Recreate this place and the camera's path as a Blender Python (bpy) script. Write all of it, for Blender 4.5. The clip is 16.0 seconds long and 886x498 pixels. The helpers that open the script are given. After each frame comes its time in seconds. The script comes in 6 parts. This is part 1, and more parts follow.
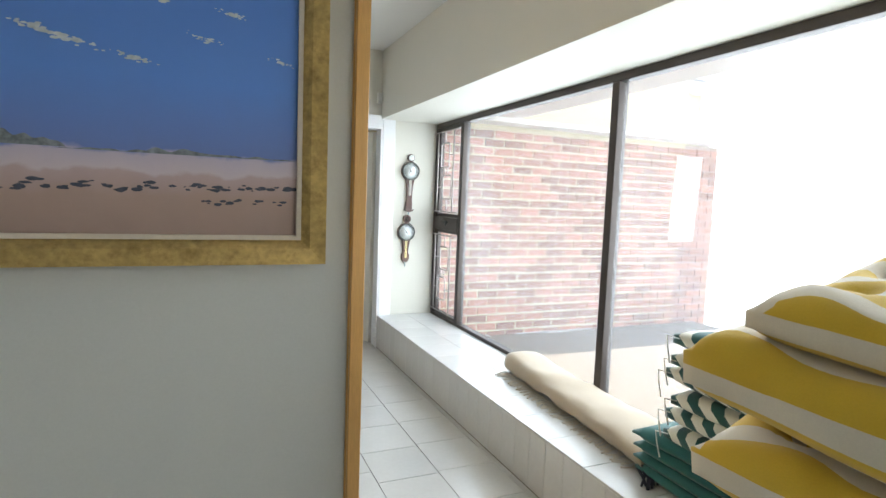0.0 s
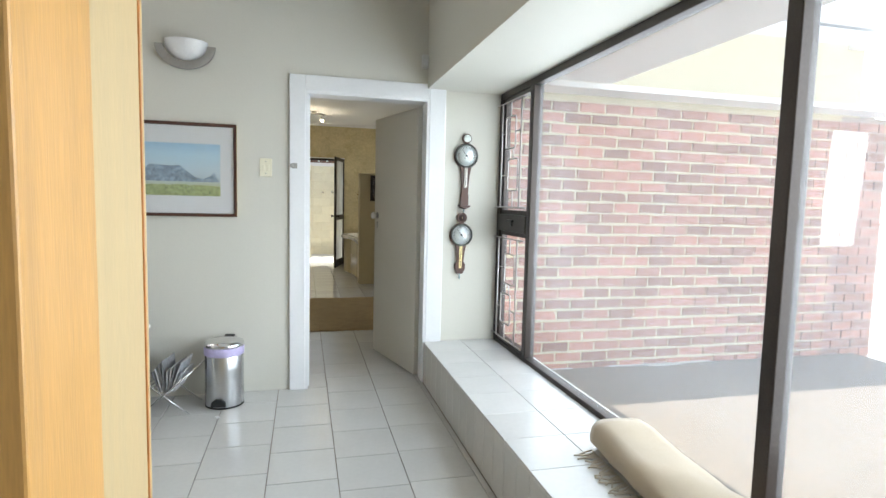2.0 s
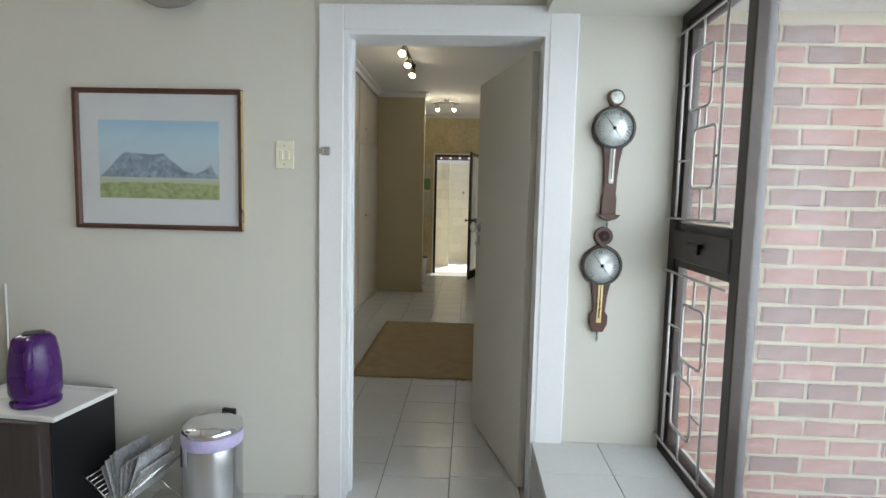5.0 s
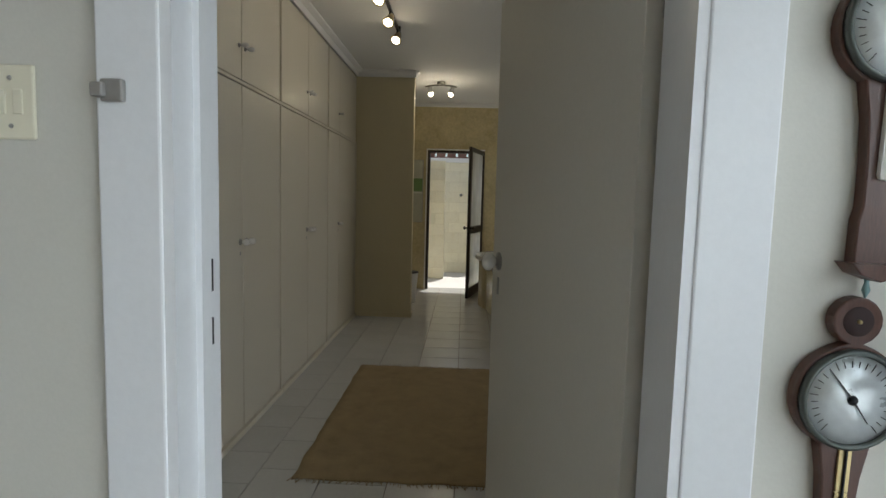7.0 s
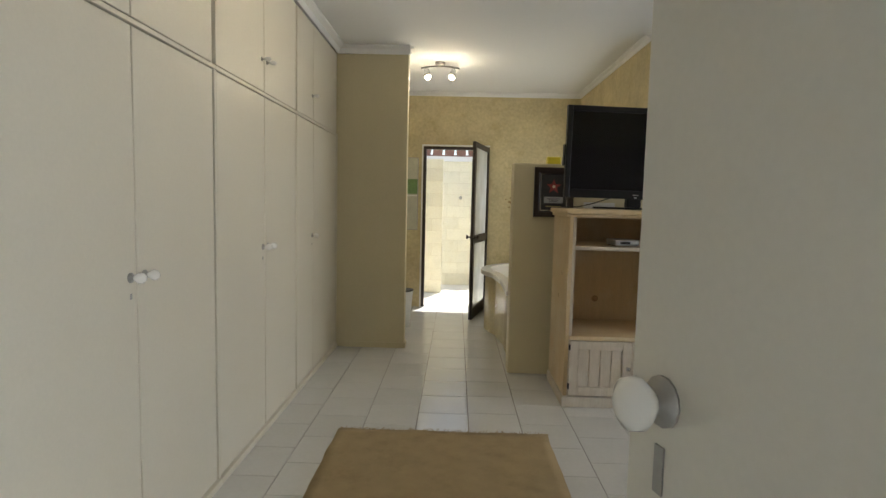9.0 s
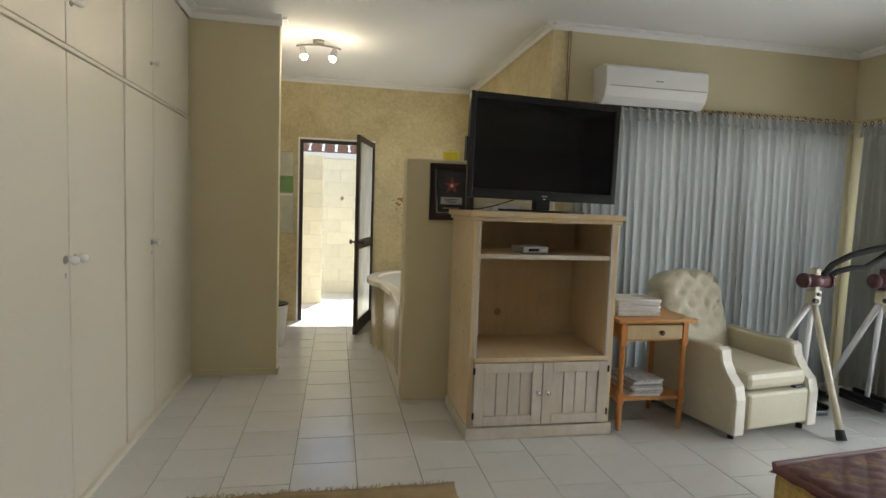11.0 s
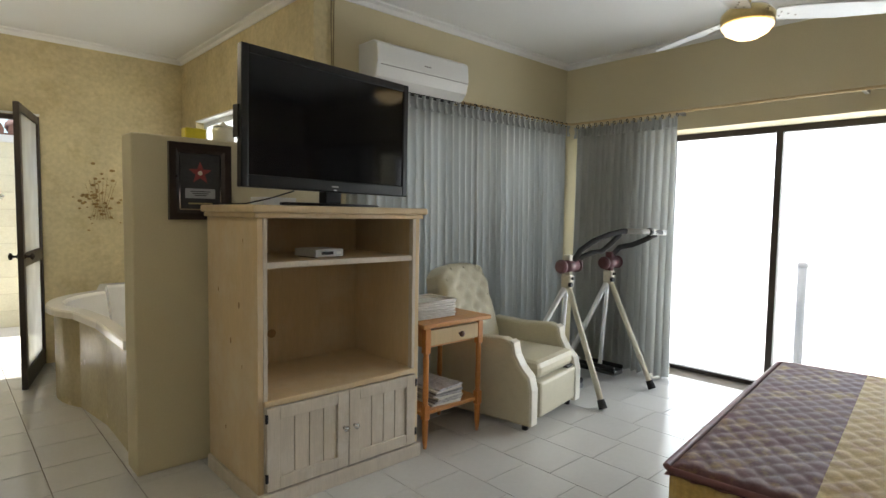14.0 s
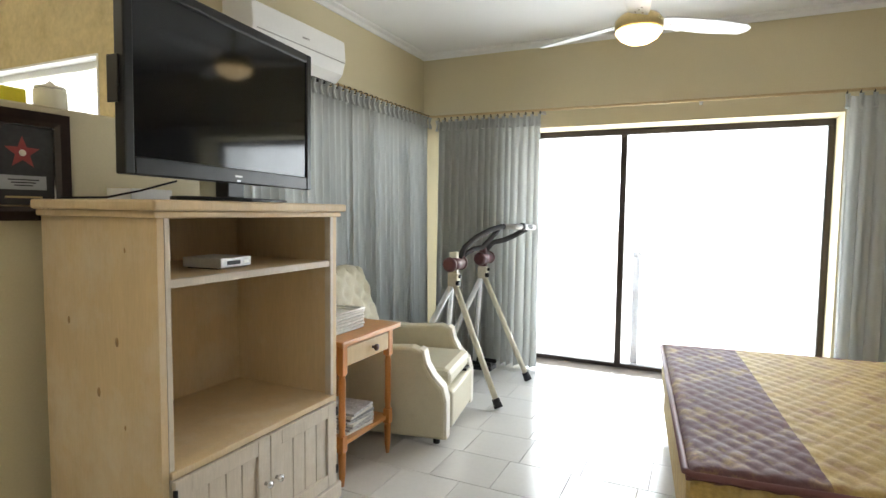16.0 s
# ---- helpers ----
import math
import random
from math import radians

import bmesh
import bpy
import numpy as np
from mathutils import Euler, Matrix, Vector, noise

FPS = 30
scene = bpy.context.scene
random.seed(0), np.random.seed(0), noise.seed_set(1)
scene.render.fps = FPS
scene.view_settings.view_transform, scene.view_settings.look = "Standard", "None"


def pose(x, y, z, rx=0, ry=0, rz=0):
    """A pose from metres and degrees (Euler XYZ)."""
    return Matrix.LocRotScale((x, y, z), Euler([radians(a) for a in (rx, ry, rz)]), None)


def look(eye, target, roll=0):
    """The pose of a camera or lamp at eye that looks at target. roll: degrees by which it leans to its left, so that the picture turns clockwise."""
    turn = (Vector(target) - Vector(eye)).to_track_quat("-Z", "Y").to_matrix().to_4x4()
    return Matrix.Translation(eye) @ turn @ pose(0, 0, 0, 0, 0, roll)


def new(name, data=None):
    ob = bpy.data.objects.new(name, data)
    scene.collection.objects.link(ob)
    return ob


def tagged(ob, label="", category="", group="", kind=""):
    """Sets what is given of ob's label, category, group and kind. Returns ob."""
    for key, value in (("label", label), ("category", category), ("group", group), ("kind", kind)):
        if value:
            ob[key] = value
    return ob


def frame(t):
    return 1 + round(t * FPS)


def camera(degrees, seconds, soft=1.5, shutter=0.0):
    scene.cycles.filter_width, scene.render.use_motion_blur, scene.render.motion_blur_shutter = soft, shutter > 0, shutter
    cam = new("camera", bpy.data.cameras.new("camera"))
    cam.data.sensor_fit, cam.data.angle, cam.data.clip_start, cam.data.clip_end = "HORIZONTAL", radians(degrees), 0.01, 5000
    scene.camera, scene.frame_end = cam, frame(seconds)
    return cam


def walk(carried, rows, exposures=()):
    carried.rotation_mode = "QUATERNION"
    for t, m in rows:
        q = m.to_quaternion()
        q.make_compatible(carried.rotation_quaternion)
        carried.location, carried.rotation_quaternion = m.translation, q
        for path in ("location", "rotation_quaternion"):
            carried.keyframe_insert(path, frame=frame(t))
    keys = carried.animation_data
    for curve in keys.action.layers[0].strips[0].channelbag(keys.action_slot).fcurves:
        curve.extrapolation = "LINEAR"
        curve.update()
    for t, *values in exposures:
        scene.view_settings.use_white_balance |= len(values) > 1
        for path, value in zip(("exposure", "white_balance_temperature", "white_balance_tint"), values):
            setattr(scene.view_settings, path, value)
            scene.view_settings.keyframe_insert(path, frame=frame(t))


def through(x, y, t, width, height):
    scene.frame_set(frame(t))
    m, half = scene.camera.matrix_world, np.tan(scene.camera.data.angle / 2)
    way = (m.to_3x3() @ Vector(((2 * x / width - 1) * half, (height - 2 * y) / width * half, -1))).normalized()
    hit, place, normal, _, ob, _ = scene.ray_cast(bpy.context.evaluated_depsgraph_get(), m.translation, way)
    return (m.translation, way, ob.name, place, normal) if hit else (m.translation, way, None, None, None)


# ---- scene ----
cam = camera(77.5, 16.0)
PATH = [
    (0, (0.155, 0.187, 1.398), (0.942, 2.017, 1.217), 2.2),
    (0.5, (0.355, 0.507, 1.347), (1.155, 2.333, 1.187), 1.8),
    (1, (0.52, 0.766, 1.315), (1.285, 2.607, 1.159), 1.6),
    (1.5, (0.626, 1.017, 1.33), (1.299, 2.893, 1.161), 1.4),
    (2, (0.766, 1.224, 1.32), (1.255, 3.155, 1.145), 1.4),
    (2.5, (0.92, 1.4, 1.327), (1.15, 3.378, 1.139), 1.3),
    (3, (0.978, 1.54, 1.32), (0.99, 3.531, 1.129), 1.4),
    (3.5, (1.09, 1.727, 1.335), (1.03, 3.717, 1.146), 1.4),
    (3.7, (1.162, 1.825, 1.329), (1.079, 3.815, 1.14), 1.4),
    (6, (1.316, 3.505, 1.379), (1.229, 5.495, 1.195), 1.3),
    (6.5, (1.272, 3.844, 1.395), (1.192, 5.834, 1.212), 1.5),
    (7, (1.255, 4.18, 1.371), (1.185, 6.171, 1.19), 1.5),
    (7.5, (1.237, 4.507, 1.386), (1.171, 6.498, 1.208), 1.6),
    (8, (1.197, 4.818, 1.381), (1.134, 6.81, 1.206), 1.4),
    (10.3, (1.121, 5.757, 1.41), (1.233, 7.747, 1.24), 2.0),
    (10.5, (1.122, 5.808, 1.399), (1.305, 7.792, 1.232), 1.9),
    (11, (1.123, 5.952, 1.378), (1.504, 7.91, 1.225), 2.0),
    (11.5, (1.077, 6.078, 1.361), (1.624, 7.996, 1.215), 1.9),
    (12, (1.034, 6.182, 1.346), (1.768, 8.037, 1.203), 1.7),
    (12.5, (0.993, 6.31, 1.34), (1.896, 8.09, 1.204), 1.5),
    (13, (0.946, 6.452, 1.342), (2.009, 8.141, 1.209), 1.3),
    (13.5, (0.898, 6.602, 1.336), (2.107, 8.19, 1.21), 1.1),
    (14, (0.894, 6.765, 1.335), (2.243, 8.236, 1.208), 0.9),
    (14.5, (0.902, 6.951, 1.334), (2.387, 8.284, 1.204), 0.7),
    (15, (0.882, 7.156, 1.333), (2.472, 8.362, 1.202), 0.6),
    (15.5, (0.816, 7.348, 1.339), (2.504, 8.412, 1.208), 0.6),
    (16, (0.759, 7.545, 1.337), (2.564, 8.396, 1.2), 0.7),
]
walk(cam, [(t, look(eye, target, roll)) for t, eye, target, roll in PATH],
     exposures=[(0, 0.65), (1, 0.55), (1.5, 0.6), (2, 0.4), (2.5, 0.12), (3.5, 0.3), (6, -0.35), (7, -0.55), (7.5, -0.25), (8, 0.2), (10.5, 1.0), (11, 0.85), (12, 0.52), (12.5, 0.4), (13, 0.5), (13.5, 0.65), (14.5, 1.05), (15.5, 1.38), (16, 1.55)])

# ---- world and light ----
SUN_ELEV, SUN_AZ = 75.0, 20.0      # the sun stands high beyond the far wall, a little to the east
world = bpy.data.worlds.new("sky")
scene.world = world
world.use_nodes = True
wn = world.node_tree
sky = wn.nodes.new("ShaderNodeTexSky")
sky.sky_type, sky.sun_disc = 'NISHITA', False
sky.sun_elevation, sky.sun_rotation = radians(SUN_ELEV), radians(SUN_AZ)
wn.nodes["Background"].inputs[1].default_value = 0.15
wn.links.new(sky.outputs[0], wn.nodes["Background"].inputs[0])


def lamp(name, kind, energy, m, colour=(1, 1, 1), size=None, angle=None):
    d = bpy.data.lights.new(name, kind)
    d.energy, d.color = energy, colour
    if kind == 'AREA':
        d.shape, d.size, d.size_y = 'RECTANGLE', size[0], size[1]
    elif kind == 'SUN':
        d.angle = radians(angle)
    elif size:
        d.shadow_soft_size = size
    ob = new(name, d)
    ob.matrix_world = m
    return ob


az, el = radians(SUN_AZ), radians(SUN_ELEV)
way = Vector((math.sin(az) * math.cos(el), math.cos(az) * math.cos(el), math.sin(el)))
lamp("sun", 'SUN', 5.0, look(way * 40, (0, 0, 0)), (1, 0.97, 0.92), angle=0.5)
# sky light in the window openings
lamp("study_window_daylight", 'AREA', 55, look((2.36, 2.9, 1.25), (0, 2.9, 1.0)), (0.77, 0.89, 1.0), (4.0, 1.6))
lamp("bedroom_slider_daylight", 'AREA', 21, look((5.95, 7.85, 1.1), (0, 7.85, 2.6)), (0.93, 0.97, 1.0), (2.2, 1.9))
lamp("curtained_window_daylight", 'AREA', 8, look((4.2, 10.08, 1.1), (4.2, 0, 1.1)), (0.85, 0.93, 1.0), (2.2, 1.8))
lamp("bath_window_daylight", 'AREA', 4, look((2.81, 11.3, 1.72), (0, 11.3, 1.5)), (1.0, 0.98, 0.93), (1.5, 0.75))
lamp("side_window_daylight", 'AREA', 8, look((-1.0, 5.09, 1.5), (-1.0, 0, 1.2)), (1, 0.97, 0.92), (0.4, 1.0))


# ---- materials ----
def mat(name, base, rough=0.6, metal=0.0, vary=0.08, scale=6.0, fine=60.0, bump=0.1, dirt=None, dirt_amount=0.0, dirt_scale=2.0,
        stretch=(1, 1, 1), island=0.0, spec=0.5, coat=0.0, rough_vary=0.1, sheen=0.0):
    m = bpy.data.materials.new(name)
    m.use_nodes = True
    nt = m.node_tree
    N, L = nt.nodes, nt.links
    b = N["Principled BSDF"]
    b.inputs["Roughness"].default_value, b.inputs["Metallic"].default_value = rough, metal
    b.inputs["Specular IOR Level"].default_value, b.inputs["Coat Weight"].default_value = spec, coat
    b.inputs["Sheen Weight"].default_value = sheen
    tc = N.new("ShaderNodeTexCoord")
    mp = N.new("ShaderNodeMapping")
    mp.inputs["Scale"].default_value = stretch
    L.new(tc.outputs["Object"], mp.inputs[0])
    n1, n2 = N.new("ShaderNodeTexNoise"), N.new("ShaderNodeTexNoise")
    for n, sc, de in ((n1, scale, 4), (n2, fine, 3)):
        n.inputs["Scale"].default_value, n.inputs["Detail"].default_value = sc, de
        L.new(mp.outputs[0], n.inputs["Vector"])
    mix = N.new("ShaderNodeMath")
    mix.operation = 'ADD'
    L.new(n1.outputs[0], mix.inputs[0])
    L.new(n2.outputs[0], mix.inputs[1])
    ramp = N.new("ShaderNodeValToRGB")
    lo = [max(0, c * (1 - vary)) for c in base]
    hi = [min(1, c * (1 + vary)) for c in base]
    ramp.color_ramp.elements[0].position, ramp.color_ramp.elements[1].position = 0.3, 0.7
    ramp.color_ramp.elements[0].color, ramp.color_ramp.elements[1].color = (*lo, 1), (*hi, 1)
    half = N.new("ShaderNodeMath")
    half.operation, half.inputs[1].default_value = 'MULTIPLY', 0.5
    L.new(mix.outputs[0], half.inputs[0])
    L.new(half.outputs[0], ramp.inputs[0])
    col = ramp.outputs[0]
    if island:
        oi = N.new("ShaderNodeObjectInfo")
        gi = N.new("ShaderNodeNewGeometry")
        ad = N.new("ShaderNodeMath")
        ad.operation = 'ADD'
        fr = N.new("ShaderNodeMath")
        fr.operation = 'FRACT'
        L.new(oi.outputs["Random"], ad.inputs[0])
        L.new(gi.outputs["Random Per Island"], ad.inputs[1])
        L.new(ad.outputs[0], fr.inputs[0])
        hs = N.new("ShaderNodeHueSaturation")
        mr = N.new("ShaderNodeMapRange")
        mr.inputs[3].default_value, mr.inputs[4].default_value = 1 - island, 1 + island
        L.new(fr.outputs[0], mr.inputs[0])
        L.new(mr.outputs[0], hs.inputs["Value"])
        L.new(col, hs.inputs["Color"])
        col = hs.outputs[0]
    if dirt:
        n3 = N.new("ShaderNodeTexNoise")
        n3.inputs["Scale"].default_value, n3.inputs["Detail"].default_value = dirt_scale, 6
        n3.inputs["Roughness"].default_value = 0.7
        L.new(tc.outputs["Object"], n3.inputs["Vector"])
        r3 = N.new("ShaderNodeMapRange")
        r3.inputs[1].default_value, r3.inputs[2].default_value, r3.inputs[4].default_value = 0.5, 0.72, dirt_amount
        L.new(n3.outputs[0], r3.inputs[0])
        mx = N.new("ShaderNodeMix")
        mx.data_type = 'RGBA'
        L.new(r3.outputs[0], mx.inputs[0])
        L.new(col, mx.inputs[6])
        mx.inputs[7].default_value = (*dirt, 1)
        col = mx.outputs[2]
    L.new(col, b.inputs["Base Color"])
    if rough_vary:
        rr = N.new("ShaderNodeMapRange")
        rr.inputs[3].default_value, rr.inputs[4].default_value = max(0, rough - rough_vary), min(1, rough + rough_vary)
        L.new(n1.outputs[0], rr.inputs[0])
        L.new(rr.outputs[0], b.inputs["Roughness"])
    if bump:
        bp = N.new("ShaderNodeBump")
        bp.inputs["Strength"].default_value, bp.inputs["Distance"].default_value = bump, 0.004
        L.new(mix.outputs[0], bp.inputs["Height"])
        L.new(bp.outputs[0], b.inputs["Normal"])
    return m


def stripes(name, bands, axis, width, rough=0.85, bump=0.15):
    """Woven cloth in bands of colour across one axis of the object."""
    m = mat(name, (0.8, 0.78, 0.7), rough, vary=0.05, scale=9, fine=220, bump=bump, sheen=0.2)
    nt = m.node_tree
    N, L = nt.nodes, nt.links
    tc = N.new("ShaderNodeTexCoord")
    sp = N.new("ShaderNodeSeparateXYZ")
    wob = N.new("ShaderNodeTexNoise")
    wob.inputs["Scale"].default_value = 5
    L.new(tc.outputs["Object"], sp.inputs[0])
    L.new(tc.outputs["Object"], wob.inputs["Vector"])
    w = N.new("ShaderNodeMath")
    w.operation, w.inputs[1].default_value = 'MULTIPLY_ADD', 0.012
    L.new(wob.outputs[0], w.inputs[0])
    wrap = N.new("ShaderNodeMath")
    wrap.operation = 'SUBTRACT'
    L.new(sp.outputs[axis], wrap.inputs[0])
    L.new(sp.outputs[2], wrap.inputs[1])
    L.new(wrap.outputs[0], w.inputs[2])
    d = N.new("ShaderNodeMath")
    d.operation, d.inputs[1].default_value = 'DIVIDE', width * len(bands)
    L.new(w.outputs[0], d.inputs[0])
    f = N.new("ShaderNodeMath")
    f.operation = 'FRACT'
    L.new(d.outputs[0], f.inputs[0])
    r = N.new("ShaderNodeValToRGB")
    r.color_ramp.interpolation = 'CONSTANT'
    while len(r.color_ramp.elements) < len(bands):
        r.color_ramp.elements.new(0.5)
    for k, c in enumerate(bands):
        r.color_ramp.elements[k].position, r.color_ramp.elements[k].color = k / len(bands), (*c, 1)
    L.new(f.outputs[0], r.inputs[0])
    old = N["Principled BSDF"].inputs["Base Color"].links[0].from_socket
    mx = N.new("ShaderNodeMix")
    mx.data_type, mx.blend_type = 'RGBA', 'MULTIPLY'
    mx.inputs[0].default_value = 1
    L.new(r.outputs[0], mx.inputs[6])
    L.new(old, mx.inputs[7])
    L.new(mx.outputs[2], N["Principled BSDF"].inputs["Base Color"])
    return m


def glow(name, colour, strength):
    m = bpy.data.materials.new(name)
    m.use_nodes = True
    b = m.node_tree.nodes["Principled BSDF"]
    b.inputs["Base Color"].default_value = (*colour, 1)
    b.inputs["Emission Color"].default_value, b.inputs["Emission Strength"].default_value = (*colour, 1), strength
    b.inputs["Roughness"].default_value = 0.3
    return m


def glass(name, rough=0.0, tint=(1, 1, 1), mirror=0.07, veil=0.0):
    """Thin window glass: clear, with a weak reflection and a milky film imitating glare."""
    m = bpy.data.materials.new(name)
    m.use_nodes = True
    nt = m.node_tree
    nt.nodes.clear()
    out, mx = nt.nodes.new("ShaderNodeOutputMaterial"), nt.nodes.new("ShaderNodeMixShader")
    t, g = nt.nodes.new("ShaderNodeBsdfTransparent"), nt.nodes.new("ShaderNodeBsdfGlossy")
    t.inputs[0].default_value, g.inputs["Roughness"].default_value = (*tint, 1), rough
    mx.inputs[0].default_value = mirror
    nt.links.new(t.outputs[0], mx.inputs[1])
    nt.links.new(g.outputs[0], mx.inputs[2])
    film, veiled = nt.nodes.new("ShaderNodeBsdfTranslucent"), nt.nodes.new("ShaderNodeMixShader")
    film.inputs[0].default_value = (0.9, 0.92, 0.95, 1)
    streak, amount = nt.nodes.new("ShaderNodeTexNoise"), nt.nodes.new("ShaderNodeMapRange")
    streak.inputs["Scale"].default_value, streak.inputs["Detail"].default_value = 1.3, 3
    amount.inputs[1].default_value, amount.inputs[2].default_value = 0.3, 0.7
    amount.inputs[3].default_value, amount.inputs[4].default_value = veil * 0.6, veil * 1.4
    nt.links.new(streak.outputs[0], amount.inputs[0])
    nt.links.new(amount.outputs[0], veiled.inputs[0])
    nt.links.new(mx.outputs[0], veiled.inputs[1])
    nt.links.new(film.outputs[0], veiled.inputs[2])
    nt.links.new(veiled.outputs[0], out.inputs[0])
    return m


def translucent(name, base, through=0.4, rough=0.9):
    m = mat(name, base, rough, vary=0.05, scale=5, fine=300, bump=0.1, sheen=0.2)
    nt = m.node_tree
    t, mx = nt.nodes.new("ShaderNodeBsdfTranslucent"), nt.nodes.new("ShaderNodeMixShader")
    t.inputs[0].default_value = (*base, 1)
    mx.inputs[0].default_value = through
    nt.links.new(nt.nodes["Principled BSDF"].outputs[0], mx.inputs[1])
    nt.links.new(t.outputs[0], mx.inputs[2])
    nt.links.new(mx.outputs[0], nt.nodes["Material Output"].inputs[0])
    return m


WALL = mat("study_paint", (0.66, 0.645, 0.58), 0.6, vary=0.03, scale=1.5, fine=160, bump=0.06, spec=0.3)
WALL_BED = mat("bedroom_paint", (0.60, 0.53, 0.35), 0.6, vary=0.05, scale=1.8, fine=120, bump=0.08, spec=0.3)
WALL_BATH = mat("sponged_plaster", (0.56, 0.47, 0.27), 0.65, vary=0.2, scale=3.5, fine=30, bump=0.25, dirt=(0.33, 0.24, 0.09), dirt_amount=0.45, dirt_scale=4)
# Partition paint darkened in place of the weaker light that reaches it
WALL_PART = mat("shaded_grey_paint", (0.50, 0.495, 0.45), 0.55, vary=0.03, scale=1.5, fine=160, bump=0.05, spec=0.3)
CEIL = mat("ceiling_white", (0.80, 0.80, 0.79), 0.7, vary=0.02, scale=1.2, fine=90, bump=0.05)
WHITE = mat("white_gloss_paint", (0.80, 0.81, 0.82), 0.35, vary=0.025, scale=4, fine=80, bump=0.06)
DOORP = mat("door_paint", (0.66, 0.63, 0.56), 0.4, vary=0.03, scale=2, fine=90, bump=0.05)
WARD = mat("wardrobe_paint", (0.66, 0.61, 0.51), 0.36, vary=0.03, scale=2, fine=90, bump=0.05)
TILE = mat("white_floor_tile", (0.59, 0.585, 0.565), 0.2, vary=0.04, scale=3, fine=40, bump=0.015, island=0.035, rough_vary=0.05)
GROUT = mat("grout", (0.24, 0.20, 0.16), 0.9, vary=0.2, scale=10, fine=90)
FRAME = mat("bronze_aluminium", (0.055, 0.045, 0.04), 0.42, metal=0.6, vary=0.15, scale=8, fine=120, bump=0.04)
STEEL = mat("painted_steel_bar", (0.50, 0.47, 0.45), 0.45, metal=0.5, vary=0.1, scale=20, fine=200)
CHROME = mat("chrome", (0.75, 0.75, 0.76), 0.16, metal=1, vary=0.05, scale=9, fine=90, bump=0.02, rough_vary=0.06)
BRUSHED = mat("brushed_steel", (0.62, 0.63, 0.65), 0.27, metal=1, vary=0.08, scale=5, fine=90, stretch=(1, 1, 0.05), bump=0.03)
PINE = mat("varnished_pine", (0.60, 0.33, 0.10), 0.36, vary=0.16, scale=2.5, fine=30, stretch=(14, 14, 0.8), bump=0.06)
PALEPINE = mat("pale_pine", (0.54, 0.40, 0.21), 0.5, vary=0.1, scale=2.5, fine=30, stretch=(12, 12, 0.7), bump=0.06)
ORANGE = mat("orange_pine", (0.50, 0.20, 0.05), 0.34, vary=0.2, scale=3, fine=40, stretch=(9, 9, 0.9), bump=0.07)
ORANGE_H = mat("orange_pine_board", (0.55, 0.26, 0.08), 0.36, vary=0.18, scale=3, fine=40, stretch=(0.9, 9, 9), bump=0.07)
BEECH = mat("beech", (0.56, 0.36, 0.16), 0.42, vary=0.14, scale=3, fine=40, stretch=(9, 9, 0.9), bump=0.05)
BEECH_H = mat("beech_shelf", (0.42, 0.20, 0.09), 0.45, vary=0.14, scale=3, fine=40, stretch=(0.9, 9, 9), bump=0.05)
WASHED = mat("limed_pine", (0.61, 0.46, 0.27), 0.5, vary=0.1, scale=2.2, fine=26, stretch=(7, 7, 0.6), bump=0.1, dirt=(0.70, 0.64, 0.52), dirt_amount=0.5, dirt_scale=3)
WASHED_F = mat("limed_pine_front", (0.56, 0.49, 0.40), 0.5, vary=0.12, scale=2.5, fine=30, stretch=(8, 8, 0.6), bump=0.12, dirt=(0.70, 0.66, 0.60), dirt_amount=0.6, dirt_scale=5)
KNOT = mat("pine_knot", (0.33, 0.20, 0.09), 0.6, vary=0.2, scale=40)
BLACK = mat("black_plastic", (0.012, 0.012, 0.013), 0.35, vary=0.1, scale=20, fine=200, bump=0.03, spec=0.3)
SCREEN = mat("tv_screen", (0.005, 0.005, 0.006), 0.07, vary=0.02, bump=0.0, rough_vary=0.01, spec=0.3)
RUBBER = mat("rubber", (0.02, 0.02, 0.022), 0.8, vary=0.2)
DARKWOOD = mat("dark_laminate", (0.045, 0.034, 0.03), 0.4, vary=0.35, scale=3, fine=30, stretch=(30, 30, 0.8), bump=0.04)
WALNUT = mat("mahogany", (0.085, 0.035, 0.022), 0.36, vary=0.25, scale=8, fine=60, stretch=(6, 6, 1), bump=0.05)
GOLD = mat("gilt_frame", (0.52, 0.36, 0.13), 0.36, metal=0.75, vary=0.3, scale=14, fine=60, bump=0.25, dirt=(0.22, 0.13, 0.04), dirt_amount=0.7, dirt_scale=22)
BRASS = mat("brass_plate", (0.62, 0.50, 0.25), 0.3, metal=0.8, vary=0.12, scale=12)
PORCELAIN = mat("porcelain", (0.82, 0.80, 0.76), 0.12, vary=0.02, bump=0.0, rough_vary=0.03)
PLASTIC = mat("white_plastic", (0.74, 0.74, 0.72), 0.38, vary=0.03, scale=4, fine=60, bump=0.02)
CREAMP = mat("cream_plastic", (0.80, 0.76, 0.60), 0.4, vary=0.03, bump=0.02)
PAPER = mat("paper", (0.75, 0.74, 0.70), 0.8, vary=0.05, scale=8, fine=90, bump=0.05)
MAGS = mat("magazine_covers", (0.42, 0.42, 0.44), 0.4, vary=0.45, scale=30, fine=90, island=0.45, bump=0.03)
JUTE = mat("jute_rug", (0.34, 0.25, 0.13), 0.95, vary=0.18, scale=9, fine=190, bump=0.7, dirt=(0.20, 0.14, 0.07), dirt_amount=0.5, dirt_scale=5)
LEATHER = mat("cream_leather", (0.56, 0.52, 0.39), 0.48, vary=0.06, scale=5, fine=130, bump=0.2, dirt=(0.38, 0.32, 0.2), dirt_amount=0.2, dirt_scale=25)
PIPING = mat("pale_piping", (0.72, 0.69, 0.60), 0.5, vary=0.05)
